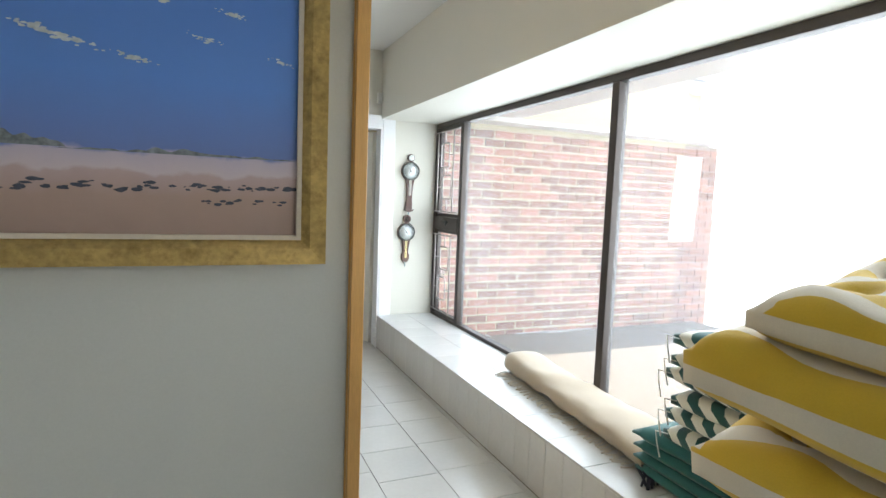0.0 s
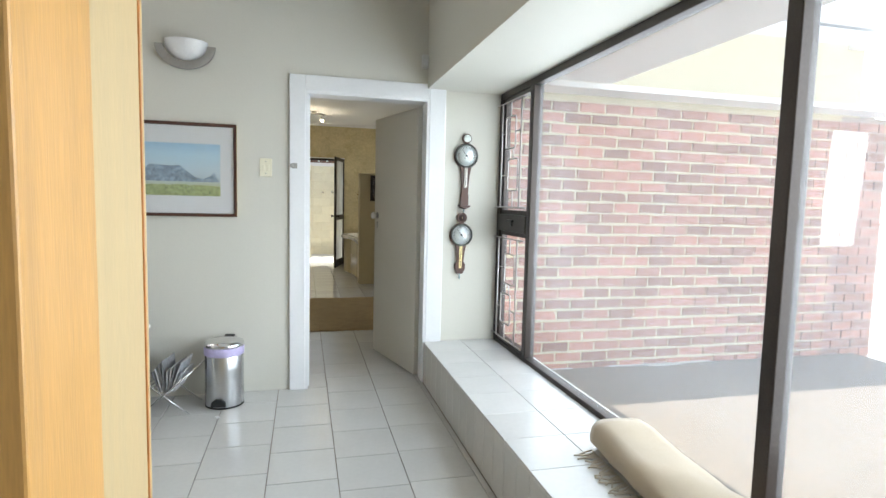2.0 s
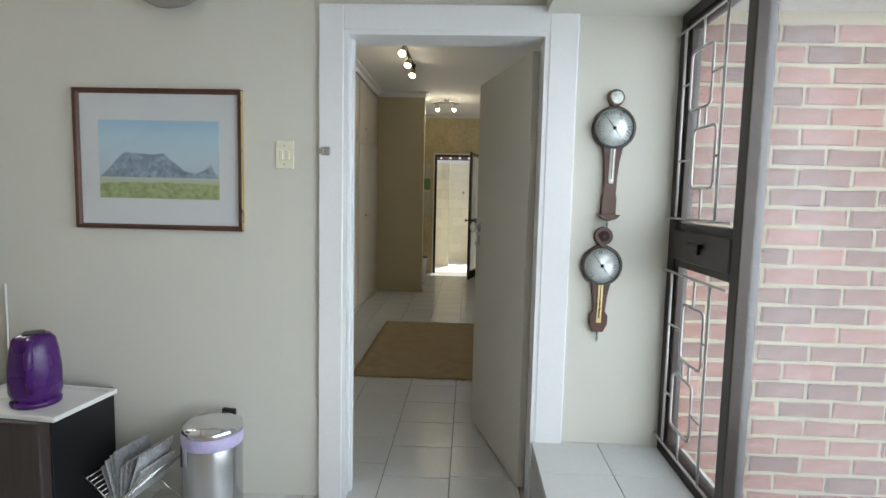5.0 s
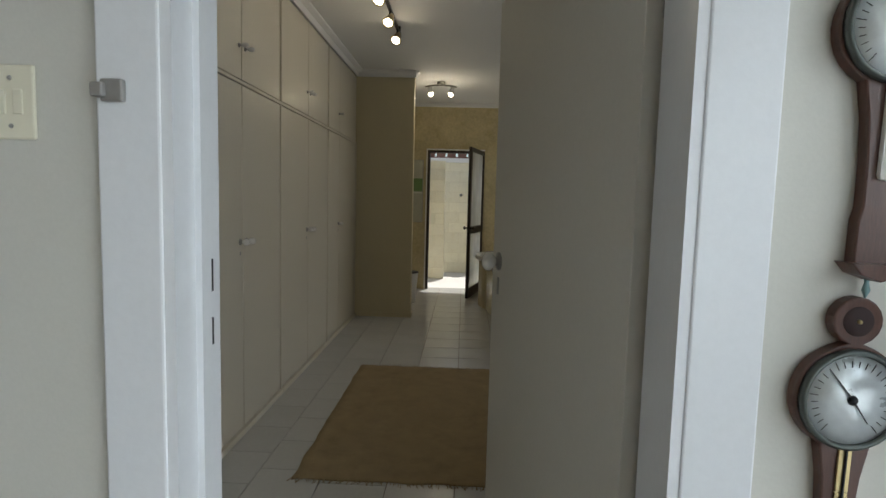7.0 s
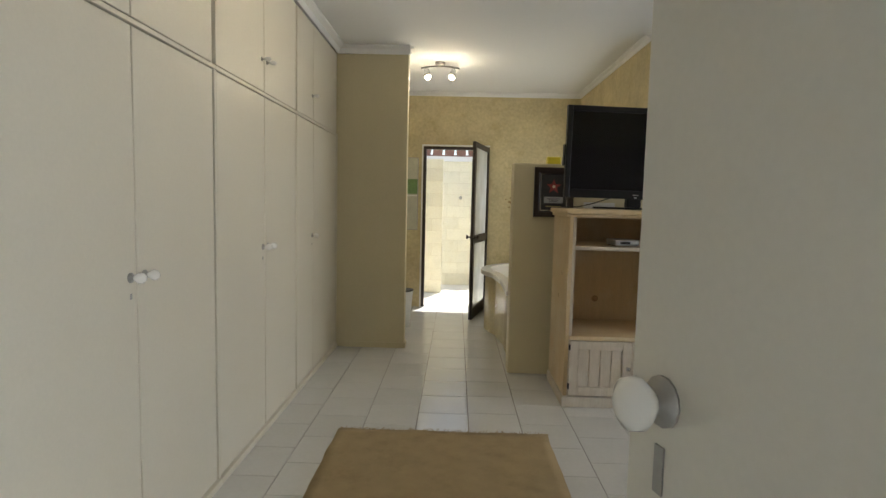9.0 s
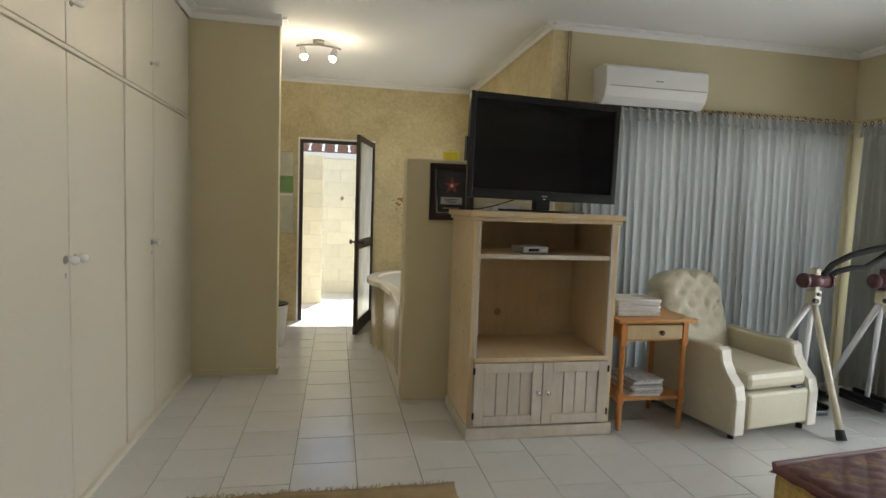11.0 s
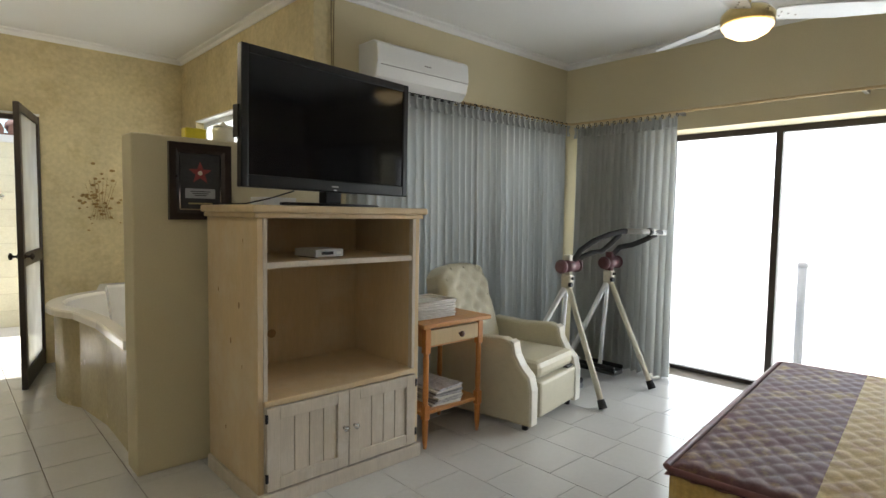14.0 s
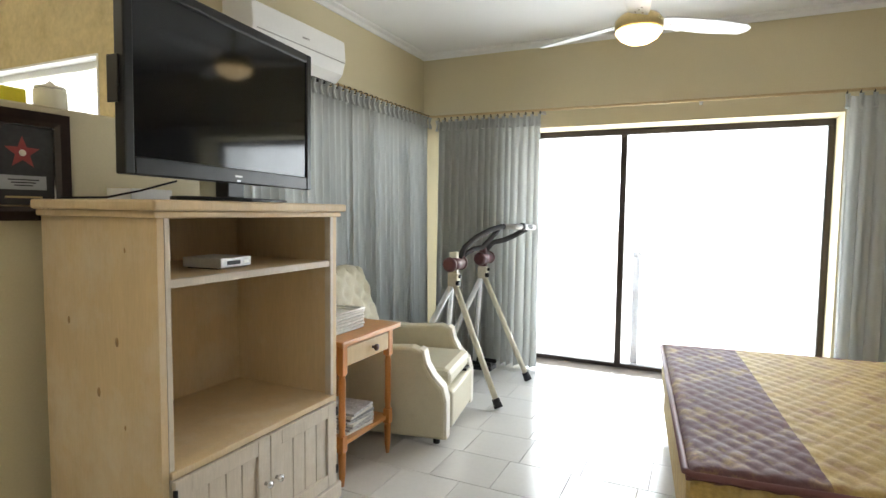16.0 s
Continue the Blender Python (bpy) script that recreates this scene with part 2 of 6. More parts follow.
CURTAIN = translucent("curtain_cloth", (0.46, 0.475, 0.465), 0.22)
PURPLE = mat("purple_plastic", (0.06, 0.008, 0.125), 0.28, vary=0.1, scale=6, fine=80, bump=0.02)
LILAC = mat("lilac_bag", (0.52, 0.47, 0.72), 0.35, vary=0.1, scale=30, bump=0.3)
BLUEF = mat("blue_folder", (0.02, 0.12, 0.40), 0.4, vary=0.1)
GREEN = mat("green_canvas", (0.012, 0.115, 0.105), 0.8, vary=0.12, scale=8, fine=260, bump=0.2, sheen=0.2)
RED = mat("red_tag", (0.4, 0.03, 0.03), 0.6)
TEAL_S = stripes("teal_striped_cloth", [(0.02, 0.11, 0.11), (0.92, 0.92, 0.88)], 1, 0.05)
YEL_S = stripes("yellow_striped_cloth", [(0.84, 0.57, 0.05), (0.90, 0.84, 0.74)], 0, 0.062)
BLANKET = mat("beige_wool", (0.46, 0.37, 0.26), 0.95, vary=0.1, scale=7, fine=240, bump=0.4, sheen=0.3)
NAVY = mat("navy_fringe", (0.02, 0.02, 0.035), 0.9, vary=0.2)
FRINGE = mat("ecru_fringe", (0.50, 0.45, 0.36), 0.95, vary=0.15)
PAVE = mat("courtyard_screed", (0.76, 0.75, 0.72), 0.8, vary=0.08, scale=1.5, fine=40, bump=0.2)
GROUND = mat("garden_ground", (0.50, 0.47, 0.40), 0.9, vary=0.15, scale=0.5, fine=12)
BRICK = mat("face_brick", (0.39, 0.18, 0.13), 0.9, vary=0.4, scale=11, fine=60, bump=0.9, island=0.34, dirt=(0.46, 0.37, 0.32), dirt_amount=0.65, dirt_scale=6)
MORTAR = mat("mortar", (0.40, 0.32, 0.275), 0.95, vary=0.25, scale=9, fine=110, bump=0.5)
BLOCK = mat("limewashed_block", (0.84, 0.81, 0.67), 0.85, vary=0.1, scale=6, fine=60, bump=0.5, island=0.06, dirt=(0.48, 0.42, 0.26), dirt_amount=0.3, dirt_scale=6)
BLOCKJ = mat("lime_mortar", (0.76, 0.72, 0.58), 0.9, vary=0.1)
ROOFT = mat("roof_tile", (0.17, 0.09, 0.065), 0.85, vary=0.25, scale=10)
# The pale film on the clear panes imitates glare washing out the view
GLASS = glass("window_glass", 0.0, (0.97, 0.98, 0.98), 0.05, 0.045)
FROST = glass("obscured_glass", 0.3, (0.85, 0.86, 0.80), 0.1, 0.55)
MIRROR = mat("mirror_glass", (0.9, 0.9, 0.9), 0.02, metal=1, vary=0.0, bump=0, rough_vary=0)
BULB = glow("lit_bulb", (1.0, 0.86, 0.58), 14)
BOWL = glow("lit_glass_bowl", (1.0, 0.74, 0.40), 1.5)
OPAL = mat("opal_glass", (0.80, 0.80, 0.80), 0.25, vary=0.02, bump=0)
GREYMETAL = mat("satin_grey_metal", (0.36, 0.35, 0.33), 0.4, metal=0.5, vary=0.08)
TUBE = mat("cream_tube", (0.62, 0.58, 0.46), 0.35, vary=0.06, dirt=(0.3, 0.26, 0.18), dirt_amount=0.4, dirt_scale=14)
TUBEW = mat("white_tube", (0.70, 0.71, 0.73), 0.3, vary=0.04)
FOAM = mat("black_foam", (0.022, 0.022, 0.024), 0.75, vary=0.15, bump=0.2)
MAROON = mat("maroon_plastic", (0.085, 0.025, 0.03), 0.4, vary=0.1)
WICKER = mat("white_wicker", (0.72, 0.70, 0.66), 0.6, vary=0.08, scale=30, bump=0.2)


# ---- geometry helpers ----
def box(bm, x0, y0, z0, x1, y1, z1, bevel=0.0):
    m = Matrix.Translation(((x0 + x1) / 2, (y0 + y1) / 2, (z0 + z1) / 2)) @ Matrix.Diagonal((abs(x1 - x0), abs(y1 - y0), abs(z1 - z0), 1))
    got = bmesh.ops.create_cube(bm, size=1, matrix=m)
    if bevel:
        es = list({e for v in got["verts"] for e in v.link_edges})
        bmesh.ops.bevel(bm, geom=es, offset=bevel, segments=2, affect='EDGES', profile=0.5)
    return bm


def boxes(*rows, bevel=0.0):
    bm = bmesh.new()
    for r in rows:
        box(bm, *r, bevel=bevel)
    return bm


def tube(bm, pts, r, seg=8, caps=True):
    """A round bar along points; r is one radius or one for each point."""
    pts = [Vector(p) for p in pts]
    rs = r if isinstance(r, (list, tuple)) else [r] * len(pts)
    rings = []
    up = None
    for i, p in enumerate(pts):
        d = (pts[min(i + 1, len(pts) - 1)] - pts[max(i - 1, 0)]).normalized()
        if up is None:
            up = d.orthogonal().normalized()
        up = (up - d * up.dot(d)).normalized()
        side = d.cross(up)
        rings.append([bm.verts.new(p + (up * math.cos(a) + side * math.sin(a)) * rs[i]) for a in [2 * math.pi * k / seg for k in range(seg)]])
    for a, b in zip(rings, rings[1:]):
        for k in range(seg):
            f = bm.faces.new((a[k], a[(k + 1) % seg], b[(k + 1) % seg], b[k]))
            f.smooth = True
    if caps:
        bm.faces.new(rings[0][::-1])
        bm.faces.new(rings[-1])
    return bm


def tubes(*rows, seg=8):
    bm = bmesh.new()
    for pts, r in rows:
        tube(bm, pts, r, seg)
    return bm


def lathe(bm, profile, seg=24, m=Matrix()):
    """Turns (radius, height) pairs round the z axis."""
    rings = []
    for r, z in profile:
        rings.append([bm.verts.new(m @ Vector((max(r, 1e-4) * math.cos(2 * math.pi * k / seg), max(r, 1e-4) * math.sin(2 * math.pi * k / seg), z))) for k in range(seg)])
    for a, b in zip(rings, rings[1:]):
        for k in range(seg):
            f = bm.faces.new((a[k], a[(k + 1) % seg], b[(k + 1) % seg], b[k]))
            f.smooth = True
    bm.faces.new(rings[0][::-1])
    bm.faces.new(rings[-1])
    return bm


def turned(profile, seg=24, m=Matrix()):
    return lathe(bmesh.new(), profile, seg, m)


def slab(bm, outline, d0, d1, axis='y', bevel=0.0):
    """Pushes an outline (two coordinates a corner) through from d0 to d1 along an axis."""
    def at(p, d):
        return {'y': (p[0], d, p[1]), 'x': (d, p[0], p[1]), 'z': (p[0], p[1], d)}[axis]
    a, b = [bm.verts.new(at(p, d0)) for p in outline], [bm.verts.new(at(p, d1)) for p in outline]
    n = len(outline)
    fs = [bm.faces.new(a), bm.faces.new(b[::-1])]
    for k in range(n):
        fs.append(bm.faces.new((a[(k + 1) % n], a[k], b[k], b[(k + 1) % n])))
    bmesh.ops.recalc_face_normals(bm, faces=fs)
    if bevel:
        es = list(set(fs[0].edges) | set(fs[1].edges))
        bmesh.ops.bevel(bm, geom=es, offset=bevel, segments=2, affect='EDGES', profile=0.5)
    return bm


def slabbed(outline, d0, d1, axis='y', bevel=0.0):
    return slab(bmesh.new(), outline, d0, d1, axis, bevel)


def cushion(sx, sy, sz, nx=16, ny=12, puff=2.6, dimples=(), wave=0.0, seed=0, edge=0.16):
    """A soft stuffed block centred on the origin, with pinched edges and buttoned dimples."""
    bm = bmesh.new()
    top, low = [], []
    for i in range(nx + 1):
        for sign, rows in ((1, top), (-1, low)):
            row = []
            for j in range(ny + 1):
                u, v = 2 * i / nx - 1, 2 * j / ny - 1
                h = (max(0, 1 - abs(u) ** (puff * 2)) * max(0, 1 - abs(v) ** (puff * 2))) ** 0.5
                x, y = u * sx / 2, v * sy / 2
                z = sign * sz / 2 * (edge + (1 - edge) * h)
                if sign > 0:
                    for dx, dy in dimples:
                        z -= sz * 0.42 * math.exp(-((x - dx) ** 2 + (y - dy) ** 2) / 0.0022) * h
                    z += wave * noise.noise((x * 5 + seed, y * 5, seed))
                z += wave * 0.8 * noise.noise((x * 2.5 + seed, y * 2.5, seed + 5)) 
                row.append(bm.verts.new((x, y, z)))
            rows.append(row)
    for i in range(nx):
        for j in range(ny):
            bm.faces.new((top[i][j], top[i + 1][j], top[i + 1][j + 1], top[i][j + 1]))
            bm.faces.new((low[i][j], low[i][j + 1], low[i + 1][j + 1], low[i + 1][j]))
    for i in range(nx):
        bm.faces.new((low[i][0], low[i + 1][0], top[i + 1][0], top[i][0]))
        bm.faces.new((low[i + 1][ny], low[i][ny], top[i][ny], top[i + 1][ny]))
    for j in range(ny):
        bm.faces.new((low[0][j + 1], low[0][j], top[0][j], top[0][j + 1]))
        bm.faces.new((low[nx][j], low[nx][j + 1], top[nx][j + 1], top[nx][j]))
    for f in bm.faces:
        f.smooth = True
    return bm


def mesh_of(name, bm, material):
    me = bpy.data.meshes.new(name)
    bm.to_mesh(me)
    bm.free()
    me.materials.append(material)
    return me


def part(name, bm, material, parent, label=""):
    ob = new(name, mesh_of(name, bm, material))
    ob.parent = parent
    return tagged(ob, label)


def thing(name, m, label, category, group=""):
    ob = new(name)
    ob.empty_display_size = 0.1
    ob.matrix_world = m
    return tagged(ob, label, category, group)


def solid(name, bm, material, label, category, m=Matrix(), group=""):
    ob = new(name, mesh_of(name, bm, material))
    ob.matrix_world = m
    return tagged(ob, label, category, group)


def structure(name, bm, material, label, category):
    ob = new(name, mesh_of(name, bm, material))
    return tagged(ob, label, category, kind="structure")


def text_part(words, size, m, material, parent, name="lettering"):
    cu = bpy.data.curves.new(name, 'FONT')
    cu.body, cu.size, cu.extrude, cu.align_x = words, size, 0.0005, 'CENTER'
    tmp = bpy.data.objects.new(name, cu)
    me = bpy.data.meshes.new_from_object(tmp)
    bpy.data.objects.remove(tmp)
    me.materials.append(material)
    ob = new(name, me)
    ob.parent, ob.matrix_local = parent, m
    return ob


# ---- large structure ----
NW, NB = 5.065, 5.2            # study's end wall: near face and bedroom face
DX0, DX1, DZ = 0.775, 1.615, 2.02
structure("floor", boxes((-2.6, -2.0, -0.2, 5.75, 12.64, -0.008)), GROUT, "grout bed under white floor tiles", "floor")
structure("wall_study_north", boxes((-2.6, NW, 0, -1.26, NB, 2.8), (-1.26, NW, 0, -0.77, NB, 0.955), (-1.26, NW, 2.045, -0.77, NB, 2.8),
          (-0.77, NW, 0, DX0, NB, 2.8), (DX0, NW, DZ, DX1, NB, 2.8), (DX1, NW, 0, 2.2, NB, 2.8)), WALL, "cream painted wall with a doorway and a narrow window", "wall")
structure("wall_bedroom_south", boxes((-0.6, NB, 0, -0.57, NB + 0.01, 2.8), (1.68, NB + 0.001, 0, 5.4, NB + 0.13, 2.8)), WALL_BED, "olive cream painted wall", "wall")
structure("wall_study_west", boxes((-2.75, -2.15, 0, -2.6, NB, 2.8)), WALL, "cream painted wall", "wall")
structure("wall_study_south", boxes((-2.6, -2.15, 0, 2.2, -2.0, 2.8)), WALL, "cream painted wall", "wall")
structure("partition_wall", boxes((-2.6, 1.71, 0, 0.522, 1.85, 2.69)), WALL_PART, "grey-cream partition wall, paint darkened for shade, with a pine end", "wall")
structure("ceiling_study", slabbed([(-2.6, 1.64), (-0.47, 2.69), (1.62, 2.69), (1.62, 2.83), (-0.5, 2.83), (-2.6, 1.8)], -2.0, NW, 'y'), CEIL, "white ceiling, part of it sloping", "ceiling")
structure("window_lintel", boxes((1.6, -2.0, 2.09, 2.3, NW, 2.82)), WALL, "deep cream lintel over the window seat", "lintel")
structure("roof_study", boxes((-2.9, -2.3, 2.86, 2.32, NB, 2.95)), ROOFT, "roof slab above the study", "roof")
structure("wall_bedroom_west", boxes((-0.75, NB, 0, -0.6, 12.64, 2.8)), WALL_BATH, "ochre plaster wall", "wall")
structure("wall_bath_return", boxes((-0.6, 10.43, 0, 0.675, 10.55, 2.77), bevel=0.004), WALL_BED, "olive painted wall end beside the wardrobe", "wall")
structure("wall_bath_north", boxes((-0.6, 12.49, 0, 0.7, 12.64, 2.8), (0.7, 12.49, 2.09, 1.55, 12.64, 2.8), (1.55, 12.49, 0, 2.83, 12.64, 2.8)), WALL_BATH, "mottled ochre plaster wall with an outside doorway", "wall")
structure("wall_bath_east", boxes((2.68, 9.95, 0, 2.83, 10.5, 2.8), (2.68, 10.5, 0, 2.83, 12.1, 1.3), (2.68, 10.5, 2.14, 2.83, 12.1, 2.8), (2.68, 12.1, 0, 2.83, 12.49, 2.8)), WALL_BATH, "mottled ochre plaster wall with a high window", "wall")
structure("wall_bedroom_north", boxes((2.83, 9.95, 0, 3.1, 10.1, 2.8), (3.1, 9.95, 2.02, 5.33, 10.1, 2.8), (5.33, 9.95, 0, 5.75, 10.1, 2.8), (3.1, 9.95, 0, 5.33, 10.1, 0.1)), WALL_BED, "olive cream wall above curtains", "wall")
structure("wall_bedroom_east", boxes((5.4, NB + 0.13, 0, 5.75, 6.7, 2.8), (5.4, 6.7, 2.05, 5.75, 9.05, 2.8), (5.4, 9.05, 0, 5.75, 9.95, 2.8)), WALL_BED, "olive cream wall with a sliding glass door", "wall")
structure("ceiling_bedroom", boxes((-0.6, NB, 2.77, 5.75, 12.64, 2.9)), CEIL, "white bedroom ceiling", "ceiling")
structure("half_wall", boxes((1.59, 9.75, 0, 2.68, 9.93, 1.705), bevel=0.008), WALL_BED, "olive painted half-height wall screening the bath", "wall")


def cornice(name, x0, y0, x1, y1, z, nx, ny, size=0.07):
    """A cove strip between wall and ceiling; (nx, ny) points into the room."""
    bm = bmesh.new()
    prof = [(0, -size), (0.012, -size), (size * 0.35, -size * 0.42), (size, -0.012), (size, 0), (0, 0)]
    a = [bm.verts.new((x0 + nx * p, y0 + ny * p, z + q)) for p, q in prof]
    b = [bm.verts.new((x1 + nx * p, y1 + ny * p, z + q)) for p, q in prof]
    for k in range(len(prof)):
        bm.faces.new((a[k], a[(k + 1) % len(prof)], b[(k + 1) % len(prof)], b[k]))
    bm.faces.new(a)
    bm.faces.new(b[::-1])
    bmesh.ops.recalc_face_normals(bm, faces=bm.faces[:])
    structure(name, bm, CEIL, "white cove cornice", "cornice")


cornice("cornice_wardrobe", 0.03, NB + 0.02, 0.03, 10.43, 2.77, 1, 0)
cornice("cornice_return", 0.03, 10.43, 0.69, 10.43, 2.77, 0, -1)
cornice("cornice_return_end", 0.675, 10.42, 0.675, 10.55, 2.77, 1, 0, 0.05)
cornice("cornice_bath", -0.6, 12.49, 2.68, 12.49, 2.77, 0, -1, 0.05)
cornice("cornice_bath_side", 2.68, 9.94, 2.68, 12.49, 2.77, -1, 0, 0.05)
cornice("cornice_north", 2.68, 9.95, 5.4, 9.95, 2.77, 0, -1, 0.05)
cornice("cornice_east", 5.4, NB + 0.13, 5.4, 9.95, 2.77, -1, 0, 0.05)
structure("baseboard_return", boxes((0.10, 10.42, 0, 0.687, 10.43, 0.05), (0.675, 10.42, 0, 0.687, 10.56, 0.05)), WALL_BED, "low painted skirting", "baseboard")

# window seat of the study
seat_bench = structure("window_seat", boxes((1.618, -2.0, 0, 2.14, NW, 0.288)), GROUT, "tiled window seat under the big window", "window seat")
structure("wall_below_window", boxes((2.14, -2.0, -0.2, 2.26, NW, 0.29)), WALL, "low wall under the window", "wall")

# outside
structure("ground", boxes((-150, -150, -0.4, 150, 150, -0.21)), GROUND, "pale dry garden ground", "ground")
structure("courtyard_paving", boxes((2.26, -9, -0.3, 11, NB, -0.12)), PAVE, "bright pale courtyard paving", "pavement")
structure("terrace_paving", boxes((5.75, NB, -0.3, 13, 14, -0.05)), PAVE, "bright pale terrace paving", "pavement")
structure("shower_court_floor", boxes((-1.6, 12.64, -0.3, 3.2, 14.9, -0.02)), PAVE, "sunlit pale courtyard floor", "pavement")
structure("eave_soffit", boxes((2.33, 4.95, 2.16, 6.1, NB, 2.2)), WHITE, "white eave soffit over the brick wall", "soffit")
structure("eave_study", boxes((2.301, -2.3, 2.2, 2.95, 4.94, 2.26)), WHITE, "white eave soffit outside the big window", "soffit")
structure("roof_bedroom", boxes((-0.9, NB, 2.93, 6.0, 12.9, 3.05)), WHITE, "roof slab above the bedroom", "roof")
# Emissive panels added for the blown-out white distance; they also brighten the rooms
BACKDROP_GLOW = glow("glowing_backdrop", (0.93, 0.97, 1.0), 2.2)
structure("backdrop", boxes((70, -90, -3, 71, 90, 45), (3, -71, -3, 70, -70, 45)), BACKDROP_GLOW, "plain glowing panels added as blown-out distance beyond the garden", "backdrop")


# ---- study: doorway, door, windows ----
def casing(name, x0, x1, z1, y, w, depth, label, side=-1):
    """Door casing of three boards round an opening, with the jamb lining."""
    t = structure(name, boxes((x0 - w, y - depth, 0, x0, y - 0.0005, z1 + w), (x0, y - depth, z1, x1, y - 0.0005, z1 + w), (x1, y - depth, 0.29, x1 + 0.115, y - 0.0005, z1 + w), bevel=0.004), WHITE, label, "door frame")
    part("jamb_lining", boxes((x0 - 0.001, y - depth + 0.004, 0, x0 + 0.018, NB + 0.01, z1), (x1 - 0.018, y - depth + 0.004, 0, x1 + 0.001, NB - 0.004, z1), (x0 + 0.018, y - depth + 0.004, z1 - 0.018, x1 - 0.018, NB + 0.01, z1 + 0.001)), WHITE, t)
    part("door_stop", boxes((x0 + 0.018, y + 0.05, 0, x0 + 0.03, y + 0.085, z1 - 0.018)), WHITE, t)
    part("strike_plate", boxes((x0 + 0.0175, y + 0.088, 1.19, x0 + 0.021, y + 0.112, 1.25), (x0 + 0.0175, y + 0.088, 1.09, x0 + 0.021, y + 0.112, 1.14)), BLACK, t)
    part("roller_catch", boxes((x0 - w + 0.014, y - depth - 0.012, 1.508, x0 - w + 0.05, y - depth, 1.543), (x0 - w + 0.004, y - depth - 0.022, 1.514, x0 - w + 0.024, y - depth - 0.004, 1.536), bevel=0.003), GREYMETAL, t, "small metal catch")
    return t


casing("door_frame", DX0, DX1, DZ, NW, 0.102, 0.022, "white painted door casing")
structure("door_frame_upper", boxes((1.69, NW - 0.006, 0.3, 1.735, NW - 0.0003, 2.09)), WHITE, "white painted edge strip", "door frame")


def knob(parent, x, y, z, nx, ny, r=0.022):
    """A white porcelain knob on a round dark plate, pointing along (nx, ny)."""
    m = Matrix.Translation((x, y, z)) @ Vector((nx, ny, 0)).to_track_quat('Z', 'Y').to_matrix().to_4x4()
    rose = part("rose", turned([(r * 0.95, 0), (r * 0.95, 0.004), (r * 0.5, 0.007), (r * 0.4, 0.016), (0.001, 0.017)], 14, m), GREYMETAL, parent, "dark metal rose")
    part("knob", turned([(r * 0.35, 0.012), (r * 0.6, 0.018), (r, 0.032), (r * 0.95, 0.045), (r * 0.5, 0.054), (0.001, 0.056)], 14, m), PORCELAIN, rose, "white porcelain knob")


hinge, tip = Vector((1.585, 5.2, 0)), Vector((1.375, 5.98, 0))
ang = math.degrees(math.atan2((tip - hinge).y, (tip - hinge).x))
d1 = thing("door_1", pose(hinge.x, hinge.y, 0, 0, 0, ang), "cream painted flush door standing open", "door")
d1["kind"] = "structure"
part("door_leaf", boxes((0.002, -0.02, 0.012, 0.806, 0.02, 1.985), bevel=0.002), DOORP, d1)
for sgn in (1, -1):
    knob(d1, 0.745, 0.02 * sgn, 1.18, 0, sgn, 0.03)
    part("keyhole_plate", boxes((0.737, 0.02 * sgn, 1.075, 0.753, 0.023 * sgn, 1.13), bevel=0.001), GREYMETAL, d1)
for z in (0.25, 1.7):
    part("hinge", boxes((-0.008, -0.024, z, 0.006, -0.014, z + 0.1), bevel=0.002), GREYMETAL, d1)


def grille(parent, y0, y1, z0, z1, x, flip=False):
    """Burglar bars with a geometric pattern in one opening, in the plane x."""
    r = 0.005
    w, h = y1 - y0, z1 - z0
    bm = bmesh.new()
    for z in (z0 + h * 0.06, z0 + h * 0.94):
        tube(bm, [(x, y0 - 0.04, z), (x, y1 + 0.04, z)], r, 6)
    for y in (y0 + w * 0.16, y1 - w * 0.12):
        tube(bm, [(x, y, z0 + h * 0.06), (x, y, z0 + h * 0.94)], r, 6)
    part("grille_frame", bm, STEEL, parent)
    for k, (cy, cz) in enumerate(((0.42, 0.68), (0.54, 0.33)) if not flip else ((0.54, 0.68), (0.42, 0.33))):
        a, b = y0 + w * (cy - 0.19), y0 + w * (cy + 0.19)
        c, d = z0 + h * (cz - 0.13), z0 + h * (cz + 0.13)
        q = 0.02
        loop = [(x, a, c + q), (x, a + q * .3, c + q * .3), (x, a + q, c), (x, b - q, c), (x, b - q * .3, c + q * .3), (x, b, c + q), (x, b, d - q), (x, b - q * .3, d - q * .3), (x, b - q, d), (x, a + q, d), (x, a + q * .3, d - q * .3), (x, a, d - q), (x, a, c + q)]
        bm = tubes((loop, r), seg=6)
        my = (a + b) / 2
        tube(bm, [(x, my, d), (x, my, z0 + h * (0.94 if k == 0 else (0.68 - 0.13)))], r * 0.9, 6)
        tube(bm, [(x, my, c), (x, my, z0 + h * ((0.33 + 0.13) if k == 0 else 0.06))], r * 0.9, 6)
        tube(bm, [(x, a, (c + d) / 2), (x, y0 + w * 0.16, (c + d) / 2)], r * 0.9, 6)
        tube(bm, [(x, b, (c + d) / 2), (x, y1 - w * 0.12, (c + d) / 2)], r * 0.9, 6)
        part("grille_loop", bm, STEEL, parent)


